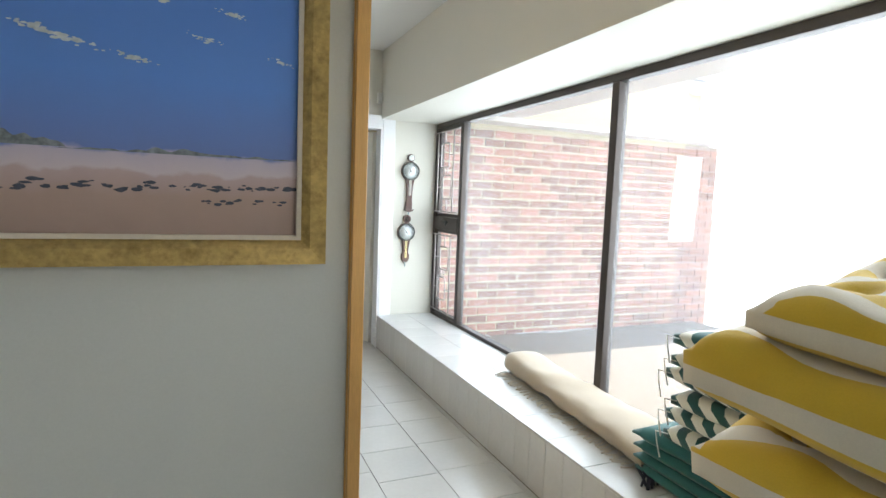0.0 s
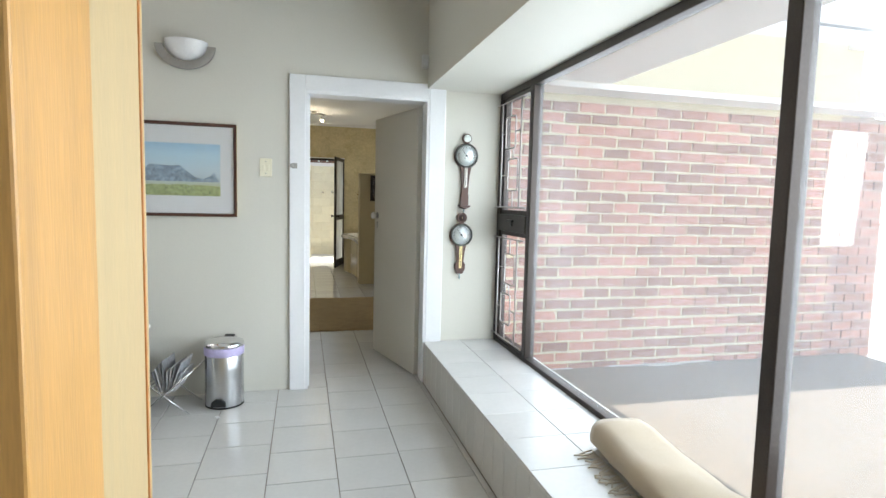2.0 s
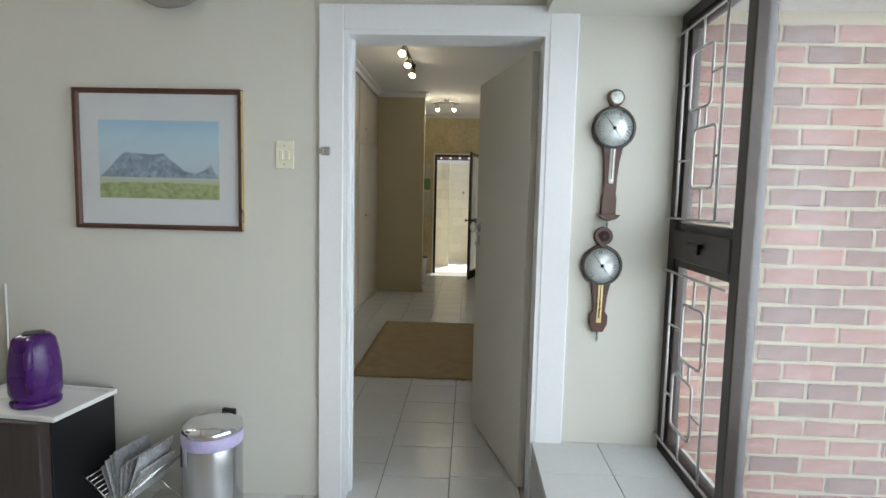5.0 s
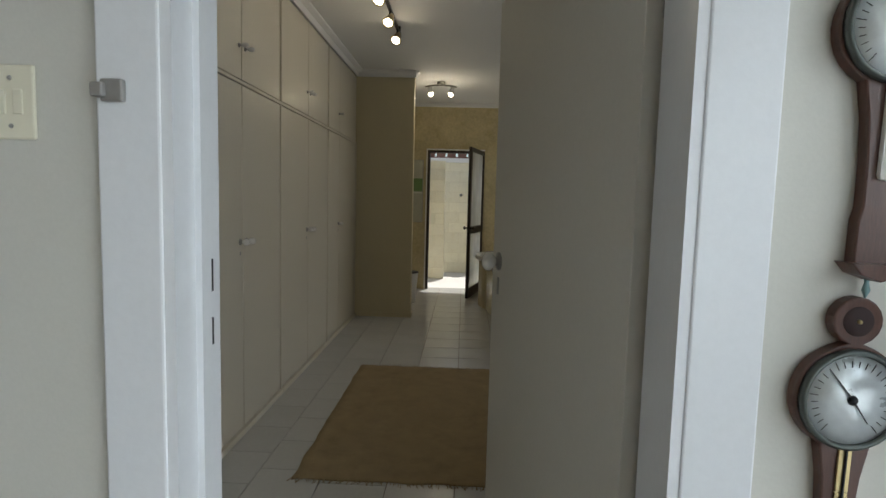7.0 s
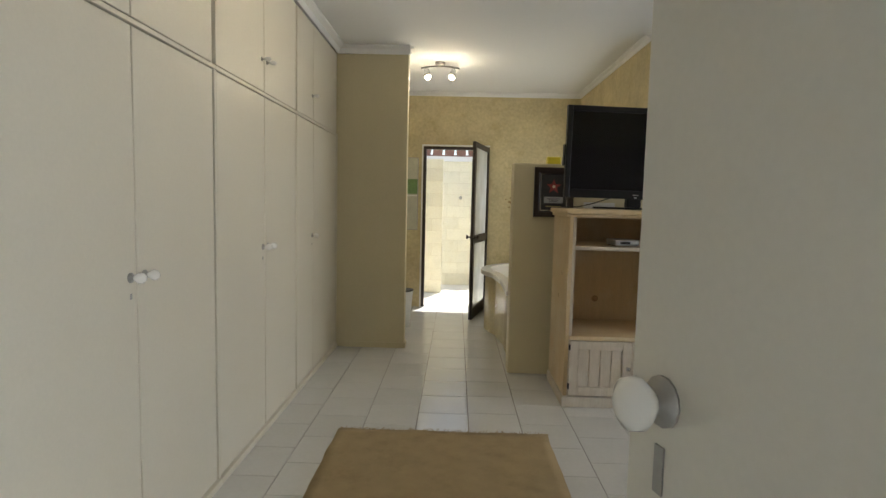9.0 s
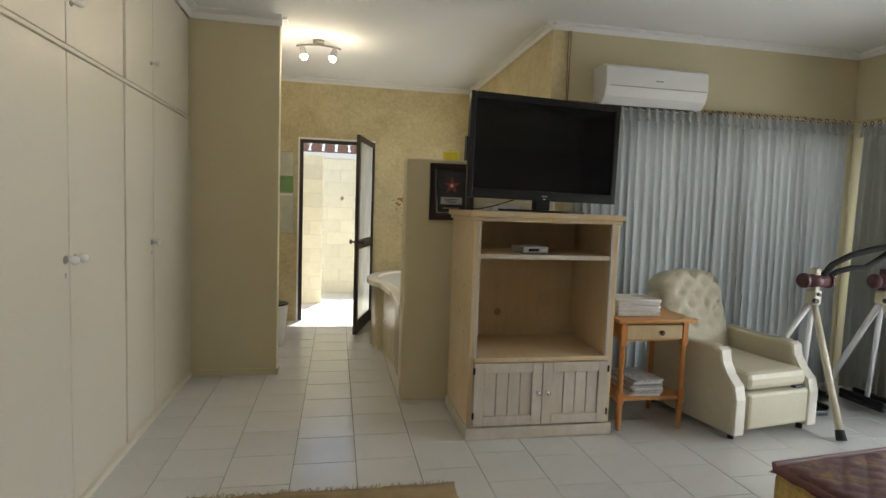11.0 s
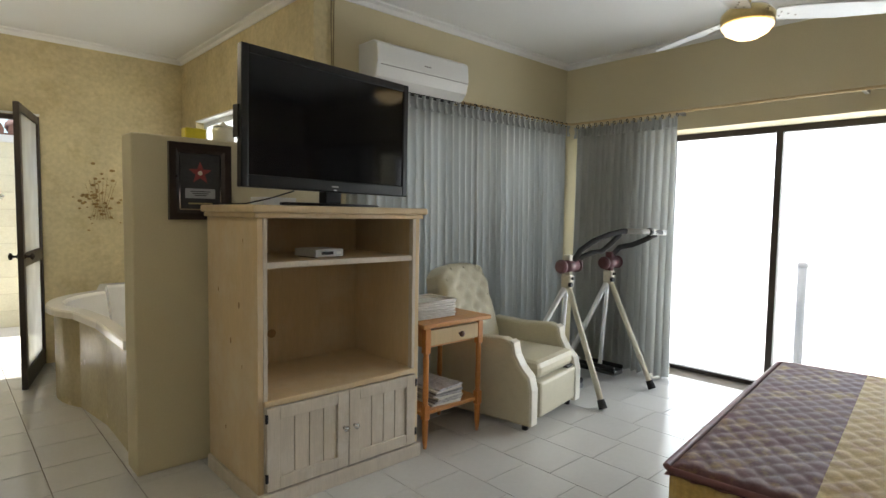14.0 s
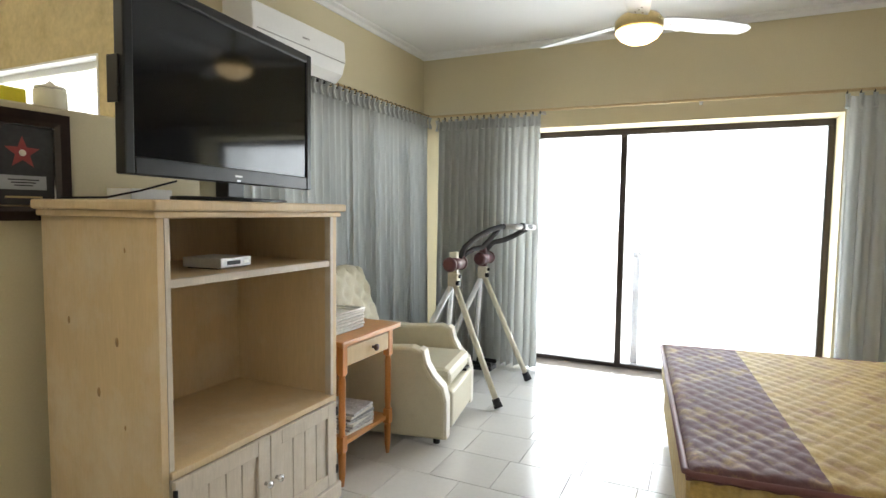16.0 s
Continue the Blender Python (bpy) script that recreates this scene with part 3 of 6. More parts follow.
WX = 2.17
w1 = structure("window_1", boxes((WX - 0.03, -2.0, 0.29, WX + 0.03, NW - 0.01, 0.325), (WX - 0.03, -2.0, 2.045, WX + 0.03, NW - 0.01, 2.09), bevel=0.004), FRAME, "dark bronze full-height window with clear panes and a barred casement", "window")
for y in (4.475, 2.573, 0.67, -1.25):
    part("mullion", boxes((WX - 0.035, y - 0.028, 0.325, WX + 0.03, y + 0.028, 2.045), bevel=0.004), FRAME, w1)
part("jamb", boxes((WX - 0.03, 5.0, 0.325, WX + 0.03, NW - 0.002, 2.045), bevel=0.004), FRAME, w1)
part("transom", boxes((WX - 0.04, 4.503, 1.12, WX + 0.03, 5.0, 1.235), bevel=0.006), FRAME, w1, "dark deep transom with a catch")
part("catch", boxes((WX - 0.06, 4.70, 1.185, WX - 0.04, 4.80, 1.2), (WX - 0.052, 4.72, 1.16, WX - 0.04, 4.75, 1.19), bevel=0.003), BLACK, w1)
for z0, z1 in ((0.325, 1.12), (1.235, 2.045)):
    s = part("casement", boxes((WX - 0.02, 4.503, z0, WX + 0.02, 4.535, z1), (WX - 0.02, 4.968, z0, WX + 0.02, 5.0, z1), (WX - 0.02, 4.535, z0, WX + 0.02, 4.968, z0 + 0.03), (WX - 0.02, 4.535, z1 - 0.03, WX + 0.02, 4.968, z1), bevel=0.003), FRAME, w1)
    p = part("pane", boxes((WX + 0.001, 4.53, z0 + 0.02, WX + 0.005, 4.975, z1 - 0.02)), GLASS, s)
    p.visible_shadow = False
    grille(w1, 4.51, 4.99, z0, z1, WX - 0.055, z0 > 1)
for y0, y1 in ((2.6, 4.45), (0.697, 2.546), (-1.22, 0.643), (-1.98, -1.277)):
    p = part("pane", boxes((WX + 0.002, y0, 0.32, WX + 0.008, y1, 2.05)), GLASS, w1, "large clear glass pane")
    p.visible_shadow = False

# narrow window of the end wall, with the top vent ajar
WY = 5.165
w2 = structure("window_2", boxes((-1.26, WY - 0.02, 0.955, -1.225, WY + 0.02, 2.045), (-0.80, WY - 0.02, 0.955, -0.77, WY + 0.02, 2.045), (-1.225, WY - 0.02, 0.955, -0.80, WY + 0.02, 0.985), (-1.225, WY - 0.02, 2.01, -0.80, WY + 0.02, 2.045), bevel=0.003), FRAME, "narrow dark-framed window, its top vent ajar", "window")
part("transom", boxes((-1.225, WY - 0.03, 1.47, -0.80, WY + 0.025, 1.535), bevel=0.004), FRAME, w2)
part("pane", boxes((-1.23, WY, 0.98, -0.79, WY + 0.005, 1.48)), GLASS, w2).visible_shadow = False
vent = part("vent", boxes((-1.215, -0.012, -0.47, -1.18, 0.012, 0), (-0.845, -0.012, -0.47, -0.81, 0.012, 0), (-1.18, -0.012, -0.47, -0.845, 0.012, -0.44), (-1.18, -0.012, -0.03, -0.845, 0.012, 0), bevel=0.003), FRAME, w2, "dark vent sash tilted open")
vent.matrix_local = pose(0, WY + 0.03, 2.0, 25, 0, 0)
part("pane", boxes((-1.19, -0.002, -0.45, -0.84, 0.002, -0.02)), GLASS, vent).visible_shadow = False
part("stay", tubes(([(-1.2, WY, 1.55), (-1.17, WY + 0.1, 1.68), (-1.19, WY + 0.16, 1.8)], 0.006), ([(-0.97, WY - 0.03, 1.56), (-0.9, WY - 0.05, 1.515), (-0.84, WY - 0.05, 1.51)], 0.006)), BLACK, w2)
gb = bmesh.new()
for z in (1.63, 1.93):
    tube(gb, [(-1.25, WY - 0.05, z), (-0.78, WY - 0.05, z)], 0.005, 6)
for x in (-1.15, -0.815):
    tube(gb, [(x, WY - 0.05, 1.63), (x, WY - 0.05, 1.93)], 0.005, 6)
tube(gb, [(-1.08, WY - 0.05, 1.70), (-1.08, WY - 0.05, 1.86), (-1.07, WY - 0.05, 1.87), (-0.91, WY - 0.05, 1.87), (-0.90, WY - 0.05, 1.86), (-0.90, WY - 0.05, 1.70), (-0.91, WY - 0.05, 1.69), (-1.07, WY - 0.05, 1.69), (-1.08, WY - 0.05, 1.70)], 0.005, 6)
for a, b in (((-0.99, 1.93), (-0.99, 1.87)), ((-0.99, 1.69), (-0.99, 1.63)), ((-1.15, 1.78), (-1.08, 1.78)), ((-0.90, 1.78), (-0.815, 1.78))):
    tube(gb, [(a[0], WY - 0.05, a[1]), (b[0], WY - 0.05, b[1])], 0.005, 6)
part("grille", gb, STEEL, w2)
part("window_sill", boxes((-1.26, NW - 0.012, 0.93, -0.77, WY - 0.02, 0.957), bevel=0.004), FRAME, w2)

# pine end of the partition and the pale cupboard behind it
pe = structure("partition_end_trim", boxes((0.523, 1.705, 0, 0.56, 1.86, 2.69), bevel=0.003), PINE, "varnished pine jamb on the partition's end", "door frame")
part("architrave", boxes((0.526, 1.688, 0, 0.564, 1.7045, 2.69), bevel=0.003), PINE, pe)
part("stop_bead", boxes((0.52, 1.861, 0, 0.552, 1.872, 2.69), bevel=0.002), ORANGE, pe)
cup = thing("tall_cupboard", Matrix(), "tall pale pine cupboard backing on the partition", "cupboard")
part("side_panel", boxes((0.474, 1.873, 0.0, 0.5, 2.258, 2.6), bevel=0.003), PALEPINE, cup)
part("edge_strip", boxes((0.472, 2.2585, 0.0, 0.502, 2.266, 2.6), bevel=0.001), ORANGE, cup)
part("door_edge", boxes((-0.4, 2.2665, 0.06, 0.5, 2.285, 2.6), bevel=0.003), PALEPINE, cup)
part("carcass", boxes((-0.4, 1.855, 0.06, 0.4735, 2.258, 2.6)), PALEPINE, cup)
part("plinth", boxes((-0.4, 1.88, 0, 0.473, 2.25, 0.0595), bevel=0.003), ORANGE, cup)

beam = structure("ceiling_beam", boxes((-0.74, 2.1, 2.425, -0.61, NW, 2.70), bevel=0.006), ORANGE_H, "varnished orange pine ceiling beam", "beam")
cab = structure("surface_cable", tubes(([(-2.3, NW - 0.006, 1.775), (-1.68, NW - 0.006, 2.075), (-1.3, NW - 0.006, 2.26), (-1.05, NW - 0.006, 2.385), (-0.74, NW - 0.006, 2.54)], 0.006)), PLASTIC, "white cable clipped along the sloping ceiling", "cable")


# ---- study: things on the walls ----
def picture(name, x0, x1, z0, z1, y, fw, depth, frame_mat, label, mat_board=None, lip=None):
    """A framed picture on a wall that faces -y: four mitred frame pieces, a mount, an image sheet."""
    t = thing(name, Matrix.Translation(((x0 + x1) / 2, y, (z0 + z1) / 2)), label, "picture")
    w, h = (x1 - x0) / 2, (z1 - z0) / 2
    for a, b in (((-w, -h), (w, -h)), ((w, -h), (w, h)), ((w, h), (-w, h)), ((-w, h), (-w, -h))):
        bm = bmesh.new()
        ia, ib = (a[0] * (w - fw) / w, a[1] * (h - fw) / h), (b[0] * (w - fw) / w, b[1] * (h - fw) / h)
        ma, mb = [((a[k] + ia[k] * 2) / 3) for k in (0, 1)], [((b[k] + ib[k] * 2) / 3) for k in (0, 1)]
        ring = []
        for p, q, r in ((a, ma, ia), (b, mb, ib)):
            ring.append([bm.verts.new((p[0], -0.0006, p[1])), bm.verts.new((p[0], -depth, p[1])), bm.verts.new((q[0], -depth * 0.9, q[1])), bm.verts.new((r[0], -depth * 0.5, r[1])), bm.verts.new((r[0], -0.0006, r[1]))])
        for k in range(5):
            bm.faces.new((ring[0][k], ring[0][(k + 1) % 5], ring[1][(k + 1) % 5], ring[1][k]))
        bm.faces.new(ring[0])
        bm.faces.new(ring[1][::-1])
        bmesh.ops.recalc_face_normals(bm, faces=bm.faces[:])
        part("frame_side", bm, frame_mat, t)
    return t, w - fw, h - fw


def ramp_art(name, stops, clouds=None, low=0.0, high=1.0, rough=0.5):
    """Paint in bands over the height of a picture, broken up by noise."""
    m = bpy.data.materials.new(name)
    m.use_nodes = True
    nt = m.node_tree
    N, L = nt.nodes, nt.links
    tc, sp, no = N.new("ShaderNodeTexCoord"), N.new("ShaderNodeSeparateXYZ"), N.new("ShaderNodeTexNoise")
    no.inputs["Scale"].default_value, no.inputs["Detail"].default_value = 14, 8
    L.new(tc.outputs["Object"], sp.inputs[0])
    L.new(tc.outputs["Object"], no.inputs["Vector"])
    mr = N.new("ShaderNodeMapRange")
    mr.inputs[1].default_value, mr.inputs[2].default_value = low, high
    L.new(sp.outputs[2], mr.inputs[0])
    ad = N.new("ShaderNodeMath")
    ad.operation, ad.inputs[1].default_value = 'MULTIPLY_ADD', 0.05
    L.new(no.outputs[0], ad.inputs[0])
    L.new(mr.outputs[0], ad.inputs[2])
    r = N.new("ShaderNodeValToRGB")
    while len(r.color_ramp.elements) < len(stops):
        r.color_ramp.elements.new(0.5)
    for k, (p, c) in enumerate(stops):
        r.color_ramp.elements[k].position, r.color_ramp.elements[k].color = p, (*c, 1)
    L.new(ad.outputs[0], r.inputs[0])
    L.new(r.outputs[0], N["Principled BSDF"].inputs["Base Color"])
    N["Principled BSDF"].inputs["Roughness"].default_value = rough
    return m


def blob_line(x0, x1, z, amp, step, y, seed, base=0.0):
    """A ragged ridge silhouette as a thin raised sheet."""
    pts = [(x0, z - base)]
    n = max(3, int((x1 - x0) / step))
    for k in range(n + 1):
        x = x0 + (x1 - x0) * k / n
        e = max(0.0, math.sin(math.pi * k / n)) ** 0.5
        pts.append((x, z + amp * e * (0.45 + 0.55 * noise.noise((x * 30 + seed, seed, 0)))))
    pts.append((x1, z - base))
    bm = bmesh.new()
    vs = [bm.verts.new((p[0], y, p[1])) for p in pts]
    bm.faces.new(vs)
    return bm


# large desert painting on the partition; its middle stands 1.85 m up
t, pw, ph = picture("desert_painting", -1.065, 0.447, 1.212, 2.424, 1.708, 0.062, 0.05, GOLD, "large gilt-framed oil painting of desert under blue sky")
SKYP = ramp_art("painted_desert", [(0.0, (0.28, 0.19, 0.155)), (0.12, (0.38, 0.26, 0.21)), (0.168, (0.45, 0.33, 0.31)), (0.175, (0.54, 0.45, 0.47)), (0.212, (0.47, 0.40, 0.46)), (0.222, (0.13, 0.19, 0.42)), (0.38, (0.10, 0.23, 0.58)), (1.0, (0.055, 0.16, 0.5))], low=-ph, high=ph)
part("liner", boxes((-pw, -0.030, -ph, pw, -0.012, -ph + 0.012), (-pw, -0.030, ph - 0.012, pw, -0.012, ph), (-pw, -0.030, -ph + 0.012, -pw + 0.012, -0.012, ph - 0.012), (pw - 0.012, -0.030, -ph + 0.012, pw, -0.012, ph - 0.012)), mat("cream_liner", (0.55, 0.47, 0.36), 0.7), t)
part("canvas", boxes((-pw + 0.01, -0.018, -ph + 0.01, pw - 0.01, -0.004, ph - 0.01)), SKYP, t)
HILL, CLOUD, ROCK = mat("painted_hills", (0.17, 0.19, 0.19), 0.6, vary=0.5, scale=60), mat("painted_cloud", (0.52, 0.54, 0.52), 0.6, vary=0.3, scale=50), mat("painted_rocks", (0.05, 0.055, 0.075), 0.6, vary=0.4, scale=90)
part("painted_hill", blob_line(-0.02, 0.17, -0.335, 0.05, 0.006, -0.0186, 1), HILL, t)
part("painted_hill", blob_line(0.32, 0.48, -0.338, 0.026, 0.006, -0.0186, 2), HILL, t)
part("painted_hill", blob_line(0.15, 0.68, -0.338, 0.012, 0.008, -0.0184, 7), HILL, t)
for k, (cx, cz, cw) in enumerate(((0.33, 0.04, 0.16), (0.24, 0.10, 0.08), (0.12, -0.08, 0.09), (0.18, -0.095, 0.1), (0.46, -0.055, 0.06), (0.52, 0.012, 0.06), (0.64, -0.09, 0.05), (-0.06, -0.02, 0.12), (0.31, -0.12, 0.08), (-0.05, -0.13, 0.07), (0.1, 0.14, 0.2), (0.45, 0.2, 0.2))):
    bm = bmesh.new()
    for q in range(26):
        a = random.gauss(0, 0.3) * cw
        r0 = cw * 0.07 * random.uniform(0.4, 1.2) * max(0.2, 1 - abs(a) / cw)
        c = bmesh.ops.create_circle(bm, cap_ends=True, radius=r0, segments=8)
        dz = random.gauss(0, 0.05) * cw
        for v in c["verts"]:
            v.co = Vector((cx + a + v.co.x * 1.6, -0.0186 - 0.00003 * q, cz - a * 0.2 + dz + v.co.y * 0.6))
    tagged(part("painted_cloud", bm, CLOUD, t), kind="stuff")
bm = bmesh.new()
for k in range(90):
    x = random.choice((random.uniform(0.1, 0.35), random.uniform(0.4, 0.68), random.uniform(-0.1, 0.6)))
    z = -0.405 - 0.04 * abs(noise.noise((x * 9, 1, 0))) - (0.035 if x > 0.45 and k % 3 == 0 else 0) - random.uniform(0, 0.012)
    w = random.uniform(0.003, 0.014)
    c = bmesh.ops.create_circle(bm, cap_ends=True, radius=w, segments=7)
    for v in c["verts"]:
        v.co = Vector((x + v.co.x, -0.0187 - 0.00002 * k, z + v.co.y * random.uniform(0.2, 0.5)))
tagged(part("painted_rocks", bm, ROCK, t), kind="stuff")

# mountain watercolour on the end wall
t, pw, ph = picture("mountain_watercolour", -0.382, 0.344, 1.18, 1.772, NW, 0.02, 0.028, WALNUT, "watercolour of a flat-topped mountain in a thin dark frame")
part("mount", boxes((-pw, -0.010, -ph, pw, -0.004, ph)), mat("grey_white_mount", (0.70, 0.71, 0.72), 0.8, vary=0.02), t)
WATER = ramp_art("watercolour_sky", [(0.0, (0.42, 0.48, 0.28)), (0.22, (0.50, 0.55, 0.36)), (0.34, (0.50, 0.60, 0.66)), (0.5, (0.55, 0.66, 0.72)), (0.8, (0.50, 0.68, 0.78)), (1.0, (0.38, 0.58, 0.74))], low=-0.165, high=0.165)
part("sheet", boxes((-0.262, -0.0125, -0.165, 0.262, -0.0105, 0.165)), WATER, t)
MTN = mat("watercolour_mountain", (0.27, 0.35, 0.44), 0.8, vary=0.5, scale=25)
bm = bmesh.new()
bm.faces.new([bm.verts.new((x, -0.0132, z)) for x, z in ((-0.26, -0.075), (-0.22, -0.04), (-0.18, 0.005), (-0.15, 0.03), (-0.02, 0.022), (0.02, 0.028), (0.06, -0.005), (0.11, -0.045), (0.16, -0.055), (0.2, -0.04), (0.225, -0.012), (0.24, -0.045), (0.26, -0.075))])
part("painted_mountain", bm, MTN, t)
part("painted_shore", blob_line(-0.262, 0.262, -0.105, 0.02, 0.02, -0.0136, 3, 0.058), mat("watercolour_meadow", (0.36, 0.42, 0.20), 0.8, vary=0.4, scale=40), t)
part("gilt_edge", boxes((pw + 0.0195, -0.026, -ph - 0.015, pw + 0.0215, -0.002, ph + 0.015)), BRASS, t)
part("glazing", boxes((-pw, -0.0165, -ph, pw, -0.0155, ph)), glass("picture_glass", 0.02, (1, 1, 1), 0.05), t)

sw = thing("light_switch", Matrix.Translation((0.523, NW, 1.508)), "cream double light switch plate", "switch")
part("plate", boxes((-0.039, -0.008, -0.059, 0.039, -0.0005, 0.059), bevel=0.003), CREAMP, sw)
for x in (-0.014, 0.014):
    part("rocker", boxes((x - 0.008, -0.012, -0.02, x + 0.008, -0.008, 0.02), bevel=0.002), CREAMP, sw)
for z in (0.038, -0.038):
    part("screw", turned([(0.004, 0), (0.003, 0.002), (0.0, 0.0022)], 8, Matrix.Translation((0, -0.008, z)) @ pose(0, 0, 0, 90)), GREYMETAL, sw)

# wall light: half bowl of opal glass in a grey metal crescent
sc = thing("wall_light", Matrix.Translation((0.052, NW, 2.208)), "half-bowl wall light with opal glass and grey metal crescent", "wall light")
bm = bmesh.new()
rows = []
for i in range(9):
    lat = math.radians(90 * i / 8)
    rows.append([bm.verts.new((0.125 * math.cos(lat) * math.cos(math.pi * k / 14), -0.005 - 0.11 * math.cos(lat) * math.sin(math.pi * k / 14), 0.06 - 0.125 * math.sin(lat))) for k in range(15)])
for a, b in zip(rows, rows[1:]):
    for k in range(14):
        f = bm.faces.new((a[k], a[k + 1], b[k + 1], b[k]))
        f.smooth = True
bmesh.ops.remove_doubles(bm, verts=bm.verts[:], dist=0.0005)
part("glass_shade", bm, OPAL, sc, "white opal glass half bowl")
out = [(0.175 * math.cos(a), 0.03 + 0.145 * math.sin(a)) for a in [math.pi + math.pi * k / 18 for k in range(19)]]
inn = [(0.127 * math.cos(a), 0.03 + 0.095 * math.sin(a)) for a in [2 * math.pi - math.pi * k / 18 for k in range(19)]]
part("crescent", slabbed(out + inn, -0.05, -0.03, 'y'), GREYMETAL, sc, "grey metal crescent")
part("back_plate", boxes((-0.05, -0.03, -0.06, 0.05, -0.0005, 0.03), bevel=0.004), GREYMETAL, sc)
se = thing("alarm_sensor", Matrix.Translation((1.575, NW, 2.27)), "small white alarm sensor in the corner", "sensor")
part("housing", boxes((-0.022, -0.04, -0.045, 0.022, -0.0005, 0.045), bevel=0.006), PLASTIC, se)
part("lens", boxes((-0.015, -0.044, -0.03, 0.015, -0.039, 0.01), bevel=0.002), OPAL, se)


def barometer(x, lean, z_top, z_low, dial_z, dial_r, head_r, label, pediment, thermo):
    """Banjo barometer: shaped board, glazed dial, thermometer strip."""
    t = thing("barometer", pose(x, NW, z_low, 0, lean, 0), label, "barometer", "barometers")
    H = z_top - z_low
    dz = dial_z - z_low
    br, neck, flare = dial_r * 1.18, dial_r * 0.42, 0.95 if pediment else 1.25
    right = []
    for k in range(9):
        a = math.pi / 2 - k * math.pi / 9
        right.append((head_r * math.cos(a), H - head_r + head_r * math.sin(a)))
    right.append((head_r * 0.75, H - 2.1 * head_r))
    for k in range(11):
        a = math.radians(62 - 124 * k / 10)
        right.append((br * math.cos(a), dz + br * math.sin(a)))
    right += [(neck, dz - br * 1.5), (neck * 0.85, dz - br * 2.2), (neck * 0.8, 0.09), (neck * flare, 0.07), (neck * flare, 0.035), (neck * (0.95 if pediment else 0.7), 0.0)]
    outline = right + [(-a, b) for a, b in reversed(right)]
    clean = [p for i, p in enumerate(outline) if i == 0 or (Vector(p) - Vector(outline[i - 1])).length > 1e-5]
    if (Vector(clean[0]) - Vector(clean[-1])).length < 1e-5:
        clean.pop()
    part("board", slabbed(clean, -0.024, -0.0006, 'y', 0.003), WALNUT, t, "dark mahogany board")
    fz = Matrix.Translation((0, -0.024, dz)) @ pose(0, 0, 0, 90)
    dial = part("dial", turned([(dial_r, 0), (dial_r, 0.004), (0.0, 0.0042)], 32, fz), mat("silvered_dial", (0.72, 0.76, 0.76), 0.3, metal=0.35, vary=0.12, scale=25), t, "silvered dial")
    bz = bmesh.new()
    lathe(bz, [(dial_r * 0.98, 0.0), (dial_r * 1.12, 0.0), (dial_r * 1.12, 0.008), (dial_r * 1.03, 0.014), (dial_r * 0.98, 0.006)], 32, fz)
    bmesh.ops.delete(bz, geom=[f for f in bz.faces if len(f.verts) > 4], context='FACES')
    part("bezel", bz, mat("dark_bezel", (0.10, 0.11, 0.10), 0.35, metal=0.7), t)
    hm = fz @ Matrix.Translation((0, 0, 0.006))
    nb = bmesh.new()
    for a, l in ((40, 0.8), (215, 0.6)):
        r = math.radians(a)
        slab(nb, [(-0.0015, 0), (0.0015, 0), (0.0006, dial_r * l), (-0.0006, dial_r * l)], 0.001, 0.002, 'z')
        for v in nb.verts[-8:]:
            v.co = Matrix.Rotation(r, 4, 'Z') @ v.co
    nb.transform(hm)
    part("needle", nb, BLACK, dial)
    part("needle_boss", turned([(0.008, 0), (0.006, 0.004), (0, 0.005)], 12, hm), BLACK, dial)
    tb = bmesh.new()
    for k in range(26):
        a = math.radians(-140 + 280 * k / 25)
        b = boxes((-0.0006, dial_r * 0.72, 0.0044, 0.0006, dial_r * (0.86 if k % 5 else 0.92), 0.0049))
        b.transform(fz @ Matrix.Rotation(a, 4, 'Z'))
        me = bpy.data.meshes.new("tmp")
        b.to_mesh(me)
        b.free()
        tb.from_mesh(me)
        bpy.data.meshes.remove(me)
    part("scale_marks", tb, BLACK, dial)
    hd = Matrix.Translation((0, -0.024, H - head_r)) @ pose(0, 0, 0, 90)
    if thermo == "tube":
        part("hygrometer", turned([(head_r * 0.78, 0), (head_r * 0.78, 0.006), (head_r * 0.6, 0.007), (0, 0.0075)], 20, hd), mat("small_dial", (0.62, 0.66, 0.63), 0.3, metal=0.3, vary=0.2, scale=60), t)
        part("thermometer", boxes((-0.011, -0.032, 0.13, 0.011, -0.024, 0.28), bevel=0.008), PORCELAIN, t, "white thermometer box")
        part("mercury_tube", tubes(([(0, -0.034, 0.15), (0, -0.034, 0.27)], 0.0025)), GREYMETAL, t)
    else:
        # Hole drawn as a flat disc; its inner shade is put into the colour
        part("head_hole", turned([(head_r * 0.62, 0), (head_r * 0.6, 0.001), (0, 0.0012)], 20, hd), mat("recess_shade", (0.03, 0.012, 0.01), 0.7), t)
        part("brass_pin", turned([(0.004, 0), (0.003, 0.005), (0, 0.006)], 10, hd), BRASS, t)
        part("thermometer", boxes((-0.010, -0.028, 0.04, 0.010, -0.024, 0.225), bevel=0.001), BRASS, t, "brass thermometer scale")
        part("mercury_tube", tubes(([(0, -0.030, 0.06), (0, -0.030, 0.21)], 0.002)), BLACK, t)
    if pediment:
        part("base_bracket", slabbed([(-0.045, 0.005), (0.045, 0.005), (0.03, -0.012), (0.0, -0.022), (-0.03, -0.012)], -0.045, -0.0006, 'y', 0.002), WALNUT, t)
    part("finial", turned([(0.0, -0.045), (0.006, -0.03), (0.003, -0.018), (0.005, -0.008), (0.003, 0.0)], 10, Matrix.Translation((0, -0.015, -0.008 if pediment else 0.0))), mat("verdigris", (0.2, 0.33, 0.34), 0.5, metal=0.5), t)


